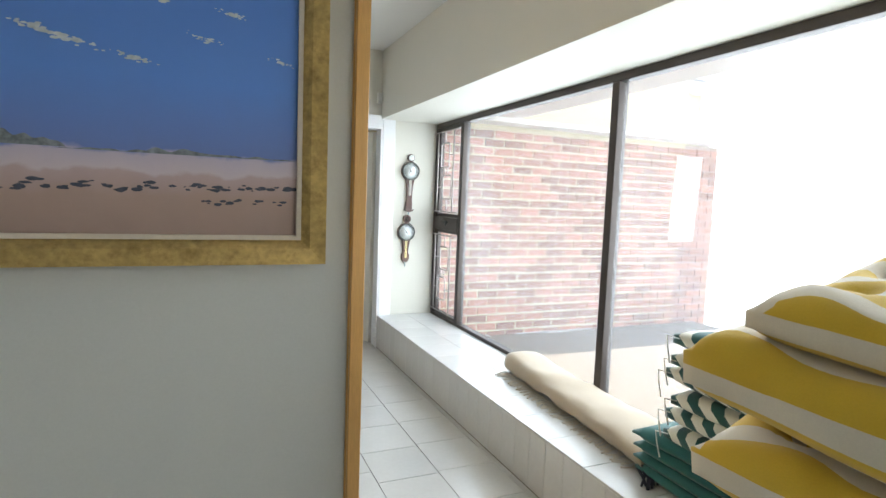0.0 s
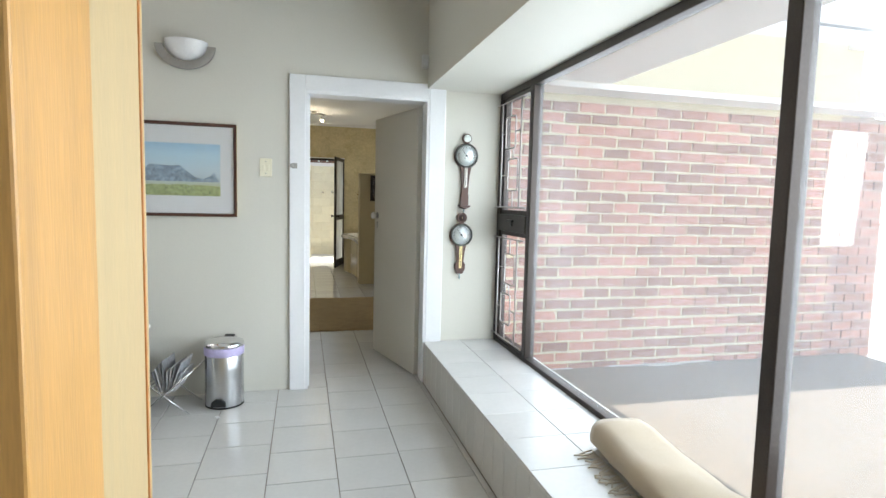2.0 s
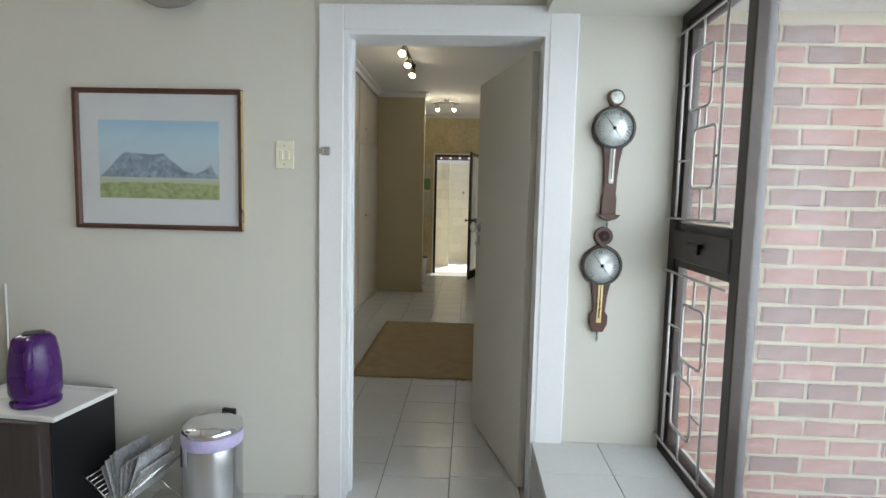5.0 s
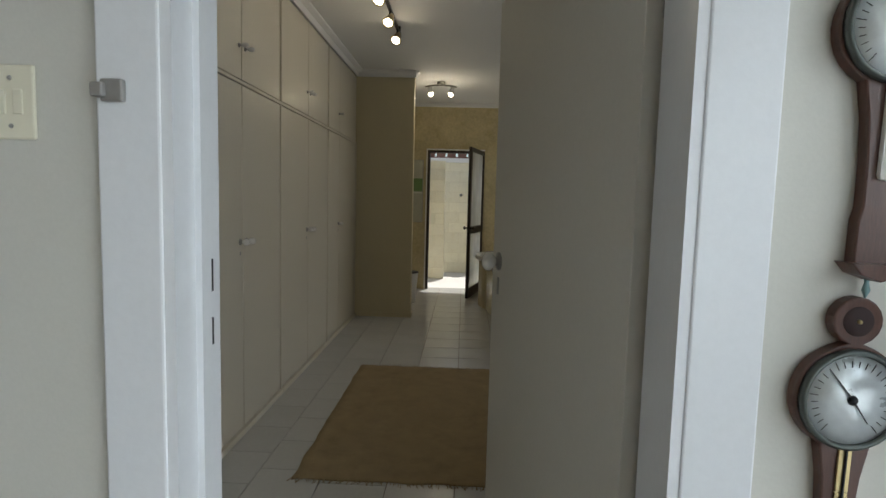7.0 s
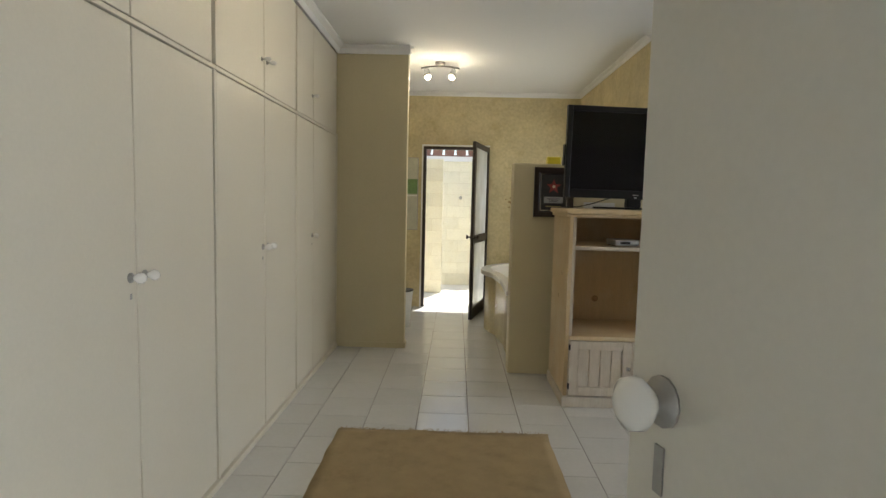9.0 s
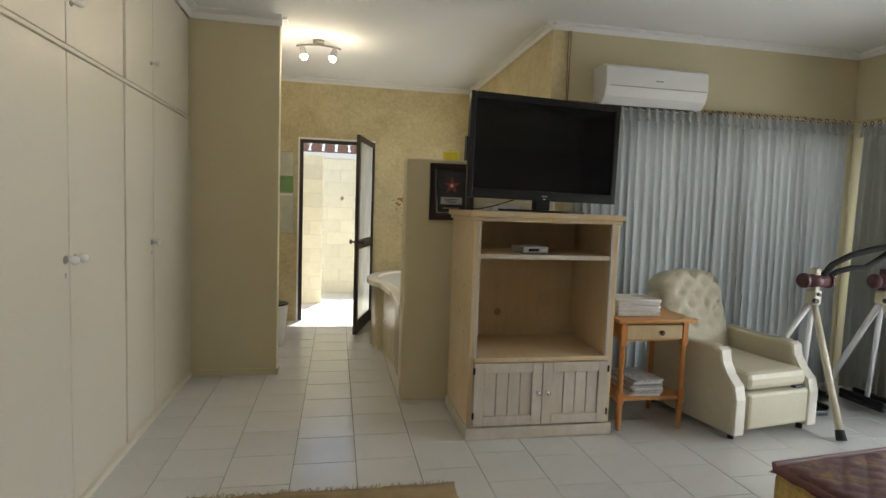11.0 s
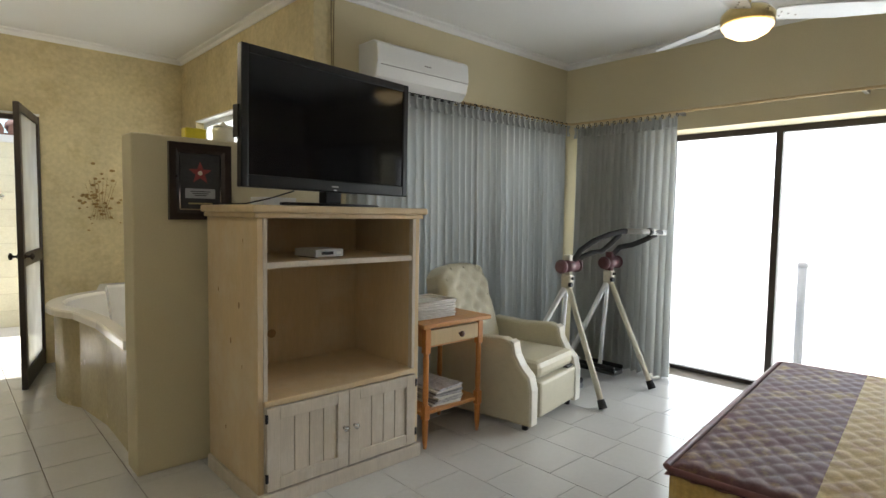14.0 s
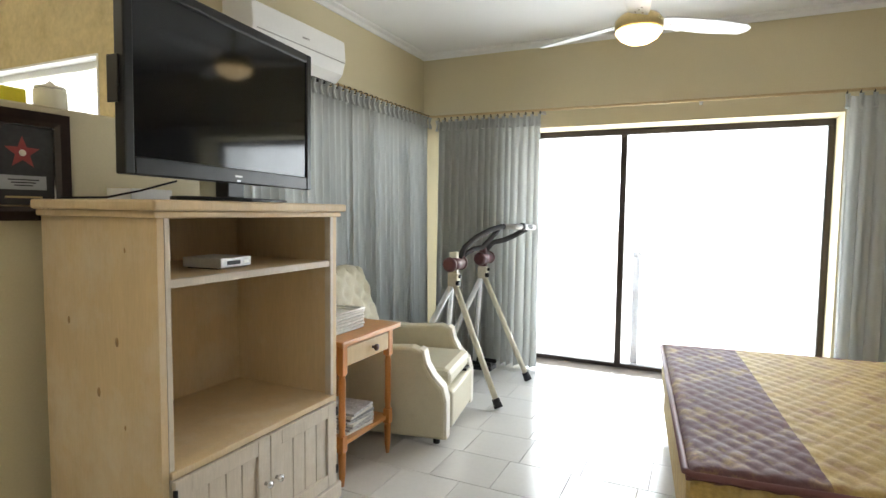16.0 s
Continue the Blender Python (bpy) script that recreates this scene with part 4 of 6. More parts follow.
barometer(1.882, 1.2, 1.797, 1.285, 1.641, 0.075, 0.034, "large banjo barometer with hygrometer and thermometer on dark wood", True, "tube")
barometer(1.862, 1.0, 1.237, 0.795, 1.076, 0.072, 0.038, "smaller dark wooden barometer with brass thermometer scale", False, "plate")

# ---- study: things on the floor ----
fr = thing("mini_fridge", pose(-0.45, 4.82, 0, 0, 0, -3), "small dark wood-grain bar fridge on the tiles", "fridge")
part("cabinet", boxes((-0.222, -0.15, 0.025, 0.222, 0.20, 0.488), bevel=0.006), BLACK, fr)
part("door", boxes((-0.224, -0.205, 0.02, 0.224, -0.153, 0.49), bevel=0.007), DARKWOOD, fr, "dark wood-grain door")
part("badge", boxes((-0.205, -0.209, 0.31, -0.125, -0.205, 0.33), bevel=0.001), GREYMETAL, fr)
part("lock", turned([(0.009, 0), (0.007, 0.003), (0, 0.004)], 12, Matrix.Translation((-0.17, -0.205, 0.045)) @ pose(0, 0, 0, 90)), BRASS, fr)
for x in (-0.18, 0.18):
    for y in (-0.13, 0.16):
        part("foot", turned([(0.016, 0), (0.018, 0.03)], 10, Matrix.Translation((x, y, 0))), BLACK, fr)
tr = thing("tray", pose(-0.42, 4.80, 0.490, 0, 0, -6), "white plastic tray on the bar fridge", "tray")
part("tray_body", boxes((-0.25, -0.16, 0.0, 0.25, 0.16, 0.008), (-0.25, -0.16, 0.008, 0.25, -0.14, 0.02), (-0.25, 0.14, 0.008, 0.25, 0.16, 0.02), (-0.25, -0.14, 0.008, -0.23, 0.14, 0.02), (0.23, -0.14, 0.008, 0.25, 0.14, 0.02), bevel=0.003), PLASTIC, tr)
ke = thing("kettle", pose(-0.385, 4.78, 0.499, 0, 0, 120) @ Matrix.Diagonal((1.12, 1.12, 1.15, 1)), "purple plastic electric kettle on the tray", "kettle")
part("base", turned([(0.075, 0), (0.078, 0.012), (0.07, 0.02)], 24), PURPLE, ke)
bm = turned([(0.072, 0.02), (0.080, 0.05), (0.080, 0.12), (0.072, 0.19), (0.064, 0.225), (0.05, 0.24), (0.0, 0.243)], 24)
part("body", bm, PURPLE, ke)
part("spout", slabbed([(0.05, 0.19), (0.088, 0.225), (0.075, 0.238), (0.04, 0.235)], -0.02, 0.02, 'y', 0.004), PURPLE, ke)
part("handle", tubes(([(-0.055, 0, 0.235), (-0.09, 0, 0.225), (-0.108, 0, 0.18), (-0.105, 0, 0.11), (-0.078, 0, 0.06)], 0.013)), PURPLE, ke)
part("lid_slot", boxes((-0.03, -0.03, 0.2425, 0.03, 0.03, 0.246), bevel=0.001), BLACK, ke)
cord = solid("power_lead", tubes(([(-0.46, 4.80, 0.505), (-0.56, 4.76, 0.515), (-0.66, 4.72, 0.49), (-0.71, 4.74, 0.36), (-0.70, 4.86, 0.16), (-0.76, 4.95, 0.42), (-0.80, 5.0, 0.47), (-0.98, 5.04, 0.5)], 0.004), seg=6), PLASTIC, "white kettle cord hanging down beside the fridge", "cable")
lead = solid("wall_lead", tubes(([(-0.735, NW - 0.005, 0.92), (-0.735, NW - 0.005, 0.35), (-0.73, NW - 0.006, 0.02)], 0.0045), seg=6), PLASTIC, "thin white lead running down the wall", "cable")

bi = thing("pedal_bin", pose(0.28, 4.875, 0, 0, 0, -10), "brushed steel pedal bin with a lilac liner", "bin")
part("body", turned([(0.112, 0.0), (0.116, 0.012), (0.116, 0.36), (0.113, 0.365)], 36), BRUSHED, bi)
part("liner", turned([(0.118, 0.325), (0.1195, 0.33), (0.12, 0.372), (0.117, 0.376), (0.1, 0.37)], 36), LILAC, bi, "lilac bag folded over the rim")
part("lid", turned([(0.118, 0.376), (0.120, 0.385), (0.116, 0.40), (0.085, 0.418), (0.0, 0.425)], 36), CHROME, bi)
part("pedal", slabbed([(-0.045, 0.02), (0.045, 0.02), (0.04, 0.05), (0.02, 0.065), (-0.02, 0.065), (-0.04, 0.05)], -0.135, -0.112, 'y', 0.003), BLACK, bi)
part("hinge", boxes((-0.03, 0.105, 0.38, 0.03, 0.125, 0.42), bevel=0.004), BLACK, bi)
part("sticker", boxes((-0.09, -0.082, 0.24, -0.06, -0.0785, 0.33)), mat("dark_sticker", (0.06, 0.06, 0.07), 0.4), bi)
part("base_ring", turned([(0.117, 0.0), (0.118, 0.006), (0.114, 0.010)], 36), BLACK, bi)

mr = thing("magazine_rack", pose(-0.02, 4.84, 0, 0, 0, -8), "folding wire magazine rack full of magazines", "magazine rack")
for y in (-0.12, 0.12):
    part("cross_leg", tubes(([(-0.14, y, 0.004), (0.16, y, 0.27)], 0.004), ([(0.14, y, 0.004), (-0.14, y, 0.22)], 0.004), seg=6), CHROME, mr)
for k in range(9):
    u = k / 8
    part("wire", tubes(([(-0.13 + 0.125 * u, -0.12, 0.215 - 0.10 * u), (-0.13 + 0.125 * u, 0.12, 0.215 - 0.10 * u)], 0.0022), seg=5), CHROME, mr)
    part("wire", tubes(([(0.02 + 0.14 * u, -0.12, 0.135 + 0.13 * u), (0.02 + 0.14 * u, 0.12, 0.135 + 0.13 * u)], 0.0022), seg=5), CHROME, mr)
for k in range(9):
    a = -20 + 5.5 * k
    bm = boxes((-0.002, -0.1, 0.0, 0.003 + 0.002 * (k % 3), 0.1, 0.13 + 0.02 * (k % 4)))
    bm.transform(pose(-0.035 + 0.009 * k, 0.004 * (k % 3), 0.135, 0, a, 0))
    solid("magazine", bm, MAGS, "glossy magazine standing in the wire rack", "magazine", pose(-0.02, 4.84, 0, 0, 0, -8), "magazines in the rack")

st = thing("printer_stand", Matrix.Translation((-1.12, 4.8, 0)), "beech stand with five open shelves", "shelf unit")
for x0, x1 in ((-0.30, -0.255), (0.175, 0.255)):
    part("upright", boxes((x0, -0.16, 0, x1, -0.132, 0.775), bevel=0.004), BEECH, st)
    part("back_upright", boxes((x0, 0.14, 0, x1, 0.168, 0.775), bevel=0.004), BEECH, st)
for z in (0.135, 0.305, 0.455, 0.635, 0.776):
    part("shelf", boxes((-0.33, -0.131 if z < 0.77 else -0.17, z - 0.022, 0.36, 0.22, z), bevel=0.003), BEECH_H, st)
    part("shelf_lip", boxes((-0.254, -0.148, z - 0.02, 0.174, -0.1315, z + 0.006), bevel=0.003), BEECH_H, st) if z < 0.77 else None
pr = thing("printer", pose(-1.05, 4.80, 0.778, 0, 0, -3), "black inkjet printer with a sheet in its tray", "printer")
part("case", boxes((-0.29, -0.15, 0.012, 0.24, 0.17, 0.155), bevel=0.022), BLACK, pr)
part("scanner_lid", slabbed([(-0.27, 0.156), (-0.2, 0.185), (0.17, 0.19), (0.23, 0.156)], -0.13, 0.16, 'y', 0.006), BLACK, pr)
part("paper_rest", slabbed([(-0.14, 0.185), (0.16, 0.225), (0.16, 0.231), (-0.14, 0.191)], 0.0, 0.15, 'y'), BLACK, pr)
part("badge", boxes((-0.11, -0.1515, 0.09, -0.06, -0.150, 0.098)), GREYMETAL, pr)
part("sheet", boxes((-0.27, -0.19, 0.006, -0.02, 0.0, 0.012)), PAPER, pr, "white sheet in the output tray")
for x in (-0.22, 0.18):
    part("foot", boxes((x - 0.03, -0.12, 0, x + 0.03, 0.14, 0.013), bevel=0.003), BLACK, pr)
solid("blue_folder", boxes((-0.12, -0.1, 0, 0.13, 0.1, 0.05), bevel=0.006), BLUEF, "blue folder on a shelf of the stand", "folder", pose(-1.08, 4.79, 0.456, 0, 0, 5))
solid("loose_papers", boxes((-0.15, -0.1, 0, 0.1, 0.1, 0.008), (-0.12, -0.08, 0.008, 0.13, 0.11, 0.014)), PAPER, "loose papers on a shelf of the stand", "papers", pose(-1.27, 4.78, 0.456, 0, 0, 14))
for k in range(4):
    solid("paper_stack", boxes((-0.22 + 0.008 * k, -0.105, 0, 0.30 - 0.01 * k, 0.14, 0.022), bevel=0.002), PAPER if k % 2 == 0 else MAGS, "flat stack of paper and binders on a shelf", "papers", pose(-1.13, 4.79, 0.306 + 0.0225 * k, 0, 0, -1 + k), "paper stack")
solid("crumpled_paper", boxes((-0.1, -0.06, 0, 0.1, 0.08, 0.012), bevel=0.003), PAPER, "paper lying on the lowest shelf", "papers", pose(-1.2, 4.8, 0.136, 0, 0, 20))
for k in range(3):
    solid("floor_cable", tubes(([(-1.5 + 0.05 * k, 4.72 + 0.05 * k, 0.006), (-1.35, 4.86 - 0.04 * k, 0.006 + 0.009 * k), (-1.2, 4.95, 0.006), (-1.0, 4.88 + 0.03 * k, 0.006 + 0.009 * k), (-0.85, 5.0, 0.006)], 0.0045), seg=6), BLACK if k % 2 else PLASTIC, "cable lying under the stand", "cable", Matrix(), "cables under the stand")
de = thing("desk_edge", Matrix(), "wooden desk beside the printer stand", "desk")
part("desktop", boxes((-2.2, 4.35, 0.86, -1.48, 5.0, 0.90), bevel=0.006), ORANGE_H, de)
part("leg", boxes((-1.56, 4.4, 0, -1.50, 4.46, 0.86), bevel=0.004), ORANGE, de)
part("leg", boxes((-2.18, 4.4, 0, -2.12, 4.46, 0.86), bevel=0.004), ORANGE, de)
solid("plug_crumb", boxes((-0.012, -0.008, 0, 0.012, 0.008, 0.012), bevel=0.003), PLASTIC, "small white scrap lying on the tiles", "scrap", pose(0.27, 4.62, 0.0005, 0, 0, 30))

# ---- window seat: folded blanket and cushions ----
bl = thing("folded_blanket", pose(1.98, 2.60, 0.302, 0, 0, 0), "folded beige wool blanket with fringes on the window seat", "blanket")
bm = bmesh.new()
ny, nx = 40, 16
grid = []
for j in range(ny + 1):
    v = j / ny
    y = -0.75 + 1.38 * v
    row = []
    for k in range(nx):
        a = 2 * math.pi * k / nx
        w = 0.165 * (1 - 0.25 * v) * (1 + 0.05 * noise.noise((v * 5, a, 2)))
        h = 0.048 * (1 + 0.35 * noise.noise((v * 7, 4, a)))
        x = 0.02 + 0.10 * (v - 0.5) + w * math.copysign(abs(math.cos(a)) ** 0.6, math.cos(a))
        z = 0.058 + h * math.copysign(abs(math.sin(a)) ** 0.7, math.sin(a)) + 0.012 * noise.noise((v * 9, a * 2, 1)) + 0.02 * v * v * math.sin(a)
        row.append(bm.verts.new((x, y, max(0.001, z))))
    grid.append(row)
for a, b in zip(grid, grid[1:]):
    for k in range(nx):
        f = bm.faces.new((a[k], a[(k + 1) % nx], b[(k + 1) % nx], b[k]))
        f.smooth = True
bm.faces.new(grid[0][::-1])
bm.faces.new(grid[-1])
part("folded_cloth", bm, BLANKET, bl)
bm = bmesh.new()
for k in range(95):
    y = -0.68 + 1.27 * k / 94
    x0 = -0.13 + 0.10 * (y / 1.6) + 0.03
    l = random.uniform(0.05, 0.09)
    tube(bm, [(x0, y, 0.012), (x0 - l * 0.5, y + random.uniform(-0.02, 0.02), 0.006), (x0 - l, y + random.uniform(-0.03, 0.03), 0.003)], 0.0032, 4)
part("fringe", bm, FRINGE, bl, "ecru knotted fringe")
bm = bmesh.new()
for k in range(50):
    x0 = random.uniform(-0.2, 0.1)
    l = random.uniform(0.06, 0.11)
    tube(bm, [(x0, -0.73, random.uniform(0.01, 0.05)), (x0 - 0.03, -0.75 - l * 0.5, 0.02), (x0 - 0.06 + random.uniform(-0.03, 0.03), -0.75 - l, 0.005)], 0.006, 4)
part("dark_fringe", bm, NAVY, bl, "navy fringe at the folded end")

for k in range(4):
    c = thing("seat_cushion", pose(1.98 - 0.005 * k, 1.62 + 0.004 * (k % 2), 0.303 + 0.027 + 0.053 * k, 0, 0, -3 + 2 * k), "dark green canvas seat cushion in a stack", "cushion", "green cushions")
    part("cover", cushion(0.42, 0.5, 0.06, puff=7, wave=0.003, seed=k), GREEN, c)
    part("tag", boxes((-0.19, 0.02, -0.008, -0.176, 0.06, 0.0)), RED, c, "small red tag")
for k in range(6):
    c = thing("chair_cushion", pose(1.98 + 0.012 * ((k * 7) % 3 - 1), 1.47 + 0.01 * (k % 2), 0.55 + 0.072 * k, 0, 2 if k % 2 else -2, -6 + 5 * (k % 3)), "teal and white striped chair cushion in a stack", "cushion", "teal striped cushions")
    part("cover", cushion(0.46, 0.46, 0.082, 20, 20, 2.2, [(-0.1, -0.1), (0.1, -0.1), (-0.1, 0.1), (0.1, 0.1)], 0.01, k, 0.4), TEAL_S, c)
    part("tie", tubes(([(-0.22, 0.2, 0), (-0.27, 0.225, 0.012), (-0.265, 0.22, -0.04), (-0.255, 0.215, -0.09)], 0.003), seg=5), PAPER, c, "white tie string")
for k, (dx, dy, rz, tx) in enumerate(((0.06, -0.06, 8, 0), (0.0, 0.0, 4, 1), (-0.03, 0.02, 2, -1), (-0.05, 0.05, 3, 2), (0.0, 0.0, 3, 3))):
    c = thing("lounger_cushion", pose(1.76 + dx, 0.84 + dy, (0.415, 0.61, 0.82, 1.03, 1.19)[k], tx, -8 if k > 1 else -4, rz), "thick yellow and white striped lounger cushion in a stack", "cushion", "yellow striped cushions")
    part("cover", cushion(0.84, 0.68 if k < 4 else 0.54, 0.215 if k < 4 else 0.15, 30, 24, 2.7, [(-0.22, -0.15), (0, -0.15), (0.22, -0.15), (-0.22, 0.15), (0, 0.15), (0.22, 0.15)], 0.03, 10 + k, 0.34), YEL_S, c)

# ---- bedroom: wardrobe ----
WF = 0.03


def wardrobe(y0, y1, splits, knob_low, label):
    """One built-in unit: carcass, tall doors, top doors, strip between."""
    t = thing("wardrobe", Matrix.Translation((0, y0, 0)), label, "wardrobe", "built-in wardrobes")
    w = y1 - y0
    part("body", boxes((-0.59, 0.001, 0.0, WF - 0.022, w - 0.001, 2.70)), WARD, t)
    part("plinth", boxes((-0.1, 0.0, 0, WF + 0.016, w, 0.035), bevel=0.003), WARD, t)
    part("side_strip", boxes((WF - 0.02, w - 0.022, 0.036, WF + 0.006, w - 0.004, 1.96), bevel=0.003), WARD, t)
    part("mid_strip", boxes((WF - 0.02, 0, 1.963, WF + 0.004, w, 1.981), bevel=0.003), WARD, t)
    edges = [0.006] + [s - y0 for s in splits] + [w - 0.026]
    for a, b in zip(edges, edges[1:]):
        part("door", boxes((WF - 0.02, a + 0.004, 0.04, WF, b - 0.004, 1.957), bevel=0.003), WARD, t)
        part("top_door", boxes((WF - 0.02, a + 0.004, 1.987, WF, b - 0.004, 2.69), bevel=0.003), WARD, t)
    for y in knob_low:
        knob(t, WF, y - y0, 1.105, 1, 0, 0.019)
        knob(t, WF, y - y0, 2.16, 1, 0, 0.013)
    part("keyhole", boxes((WF, knob_low[0] - y0 - 0.006, 1.03, WF + 0.002, knob_low[0] - y0 + 0.006, 1.05), bevel=0.0008), GREYMETAL, t)


LAB = "built-in wardrobe with cream painted doors and porcelain knobs"
wardrobe(5.22, 6.573, [5.90], [5.86, 5.94], LAB)
wardrobe(6.573, 7.86, [7.21], [7.17, 7.255], LAB)
wardrobe(7.86, 9.15, [8.505], [8.465, 8.55], LAB)
wardrobe(9.15, 10.428, [9.59], [9.55], "built-in wardrobe with one cream knobbed door beside the wall end")

# jute rug
rg = thing("jute_rug", pose(1.09, 7.63, 0.001), "worn brown jute rug with frayed ends on the tiles", "rug")
bm = bmesh.new()
gx, gy = 24, 38
vs = [[bm.verts.new((-0.63 + 1.26 * i / gx + 0.012 * noise.noise((j * 0.3, i == 0, 0)) * (i in (0, gx)), -0.915 + 1.83 * j / gy + 0.02 * noise.noise((i * 0.4, j, 3)) * (j in (0, gy)), 0.006 + 0.003 * noise.noise((i * 0.3, j * 0.3, 8)))) for j in range(gy + 1)] for i in range(gx + 1)]
for i in range(gx):
    for j in range(gy):
        bm.faces.new((vs[i][j], vs[i + 1][j], vs[i + 1][j + 1], vs[i][j + 1])).smooth = True
ring = [vs[0][j] for j in range(gy + 1)] + [vs[i][gy] for i in range(1, gx + 1)] + [vs[gx][j] for j in range(gy - 1, -1, -1)] + [vs[i][0] for i in range(gx - 1, 0, -1)]
lows = [bm.verts.new((v.co.x, v.co.y, 0)) for v in ring]
for k in range(len(ring)):
    bm.faces.new((ring[k], ring[(k + 1) % len(ring)], lows[(k + 1) % len(ring)], lows[k]))
part("weave", bm, JUTE, rg)
for y, s in ((-0.91, -1), (0.91, 1)):
    bm = bmesh.new()
    for k in range(110):
        x = -0.63 + 1.26 * k / 109
        l = random.uniform(0.012, 0.05)
        tube(bm, [(x, y, 0.005), (x + random.uniform(-0.02, 0.02), y + s * l, 0.003)], 0.002, 4)
    part("frayed_end", bm, JUTE, rg)

# ceiling spots
sp = thing("track_light", Matrix(), "black ceiling track with three lit brass spotlights", "track light")
part("track", boxes((0.665, 7.25, 2.725, 0.69, 8.95, 2.745), bevel=0.003), BLACK, sp)
for y in (7.35, 8.85):
    part("ceiling_clip", boxes((0.66, y - 0.02, 2.745, 0.695, y + 0.02, 2.771)), BLACK, sp)
for y in (7.85, 8.3, 8.75):
    m = Matrix.Translation((0.68, y, 2.66)) @ pose(0, 0, 0, 180 - 42, 12, 0)
    h = part("spot_head", turned([(0.012, -0.05), (0.022, -0.045), (0.03, 0.0), (0.042, 0.045), (0.044, 0.05), (0.0, 0.046)], 16, m), BRASS, sp, "brass spotlight head")
    part("bulb", turned([(0.034, 0.047), (0.03, 0.054), (0.0, 0.058)], 16, m), BULB, h, "lit bulb")
    part("stem", tubes(([(0.68, y, 2.69), (0.68, y, 2.726)], 0.006)), BLACK, sp)
cs = thing("ceiling_spotlight", Matrix.Translation((0.943, 10.97, 2.77)), "curved chrome ceiling bar with two lit spotlights", "ceiling light")
part("canopy", turned([(0.045, -0.03), (0.05, -0.022), (0.05, 0.001)], 20), GREYMETAL, cs)
part("bar", tubes(([(-0.19, 0, -0.06), (-0.12, 0.0, -0.045), (0, 0, -0.035), (0.12, 0, -0.045), (0.19, 0, -0.06)], 0.008)), GREYMETAL, cs)
for x, r in ((-0.13, -12), (0.13, 14)):
    m = Matrix.Translation((x, -0.02, -0.105)) @ pose(0, 0, 0, 180 - 18, r, 0)
    part("arm", tubes(([(x, 0, -0.047), (x, -0.012, -0.08)], 0.006)), GREYMETAL, cs)
    h = part("spot_head", turned([(0.014, -0.04), (0.024, -0.03), (0.034, 0.03), (0.036, 0.045), (0.0, 0.04)], 16, m), CHROME, cs, "chrome spotlight head")
    part("bulb", turned([(0.03, 0.042), (0.032, 0.05), (0.022, 0.07), (0.0, 0.076)], 16, m), BULB, h, "lit bulb")
for x in (-0.13, 0.13):
    lamp("spot_glow", 'POINT', 3.0, Matrix.Translation((0.943 + x, 10.93, 2.57)), (1, 0.86, 0.62), 0.03)
for y in (7.85, 8.3, 8.75):
    lamp("track_glow", 'POINT', 1.2, Matrix.Translation((0.68, y - 0.06, 2.585)), (1, 0.86, 0.62), 0.03)

# ---- bathroom end ----
od = structure("door_2", boxes((0.7, 12.50, 0.0, 0.74, 12.55, 2.06), (1.51, 12.50, 0.0, 1.55, 12.55, 2.06), (0.7, 12.50, 2.05, 1.55, 12.55, 2.09), bevel=0.003), FRAME, "dark bronze outside door standing open on its frame", "door")
part("white_edge", boxes((0.682, 12.482, 0.0, 0.698, 12.50, 2.11), (0.698, 12.482, 2.092, 1.55, 12.50, 2.11)), WHITE, od)
a = math.degrees(math.atan2(11.69 - 12.49, 1.325 - 1.53))
leaf = part("leaf", boxes((0.0, -0.018, 0.01, 0.055, 0.018, 2.08), (0.745, -0.018, 0.01, 0.82, 0.018, 2.08), (0.055, -0.018, 0.01, 0.745, 0.018, 0.14), (0.055, -0.018, 2.02, 0.745, 0.018, 2.08), (0.055, -0.018, 0.90, 0.745, 0.018, 1.0), bevel=0.003), FRAME, od, "dark bronze glazed door leaf")
leaf.matrix_local = pose(1.53, 12.50, 0, 0, 0, a)
for z0, z1 in ((0.14, 0.90), (1.0, 2.02)):
    part("pane", boxes((0.05, -0.003, z0 - 0.005, 0.75, 0.003, z1 + 0.005)), FROST, leaf, "obscured glass pane").visible_shadow = False
for s in (1, -1):
    part("door_knob", turned([(0.02, 0.018), (0.02, 0.024), (0.009, 0.028), (0.009, 0.05), (0.024, 0.056), (0.026, 0.07), (0.0, 0.08)], 14, Matrix.Translation((0.785, 0, 0.98)) @ pose(0, 0, 0, -90 * s)), FRAME, leaf)

# shower court beyond the outside door
def blocks(name, x0, x1, y, z1, label, seed, depth=0.15, bl=0.39, bh=0.19):
    """Limewashed block wall facing the house, each block standing proud of its joints."""
    t = structure(name, boxes((x0, y + 0.006, -0.05, x1, y + depth, z1)), BLOCKJ, label, "wall")
    row, z = 0, -0.02
    while z < z1 - 0.02:
        x = x0 - (row % 2) * bl / 2
        while x < x1:
            a, b = max(x0, x) + 0.004, min(x1, x + bl) - 0.004
            if b - a > 0.03:
                part("block", boxes((a, y, z + 0.004, b, y + 0.012, min(z + bh, z1) - 0.004), bevel=0.002), BLOCK, t)
            x += bl
        z += bh
        row += 1
    return t


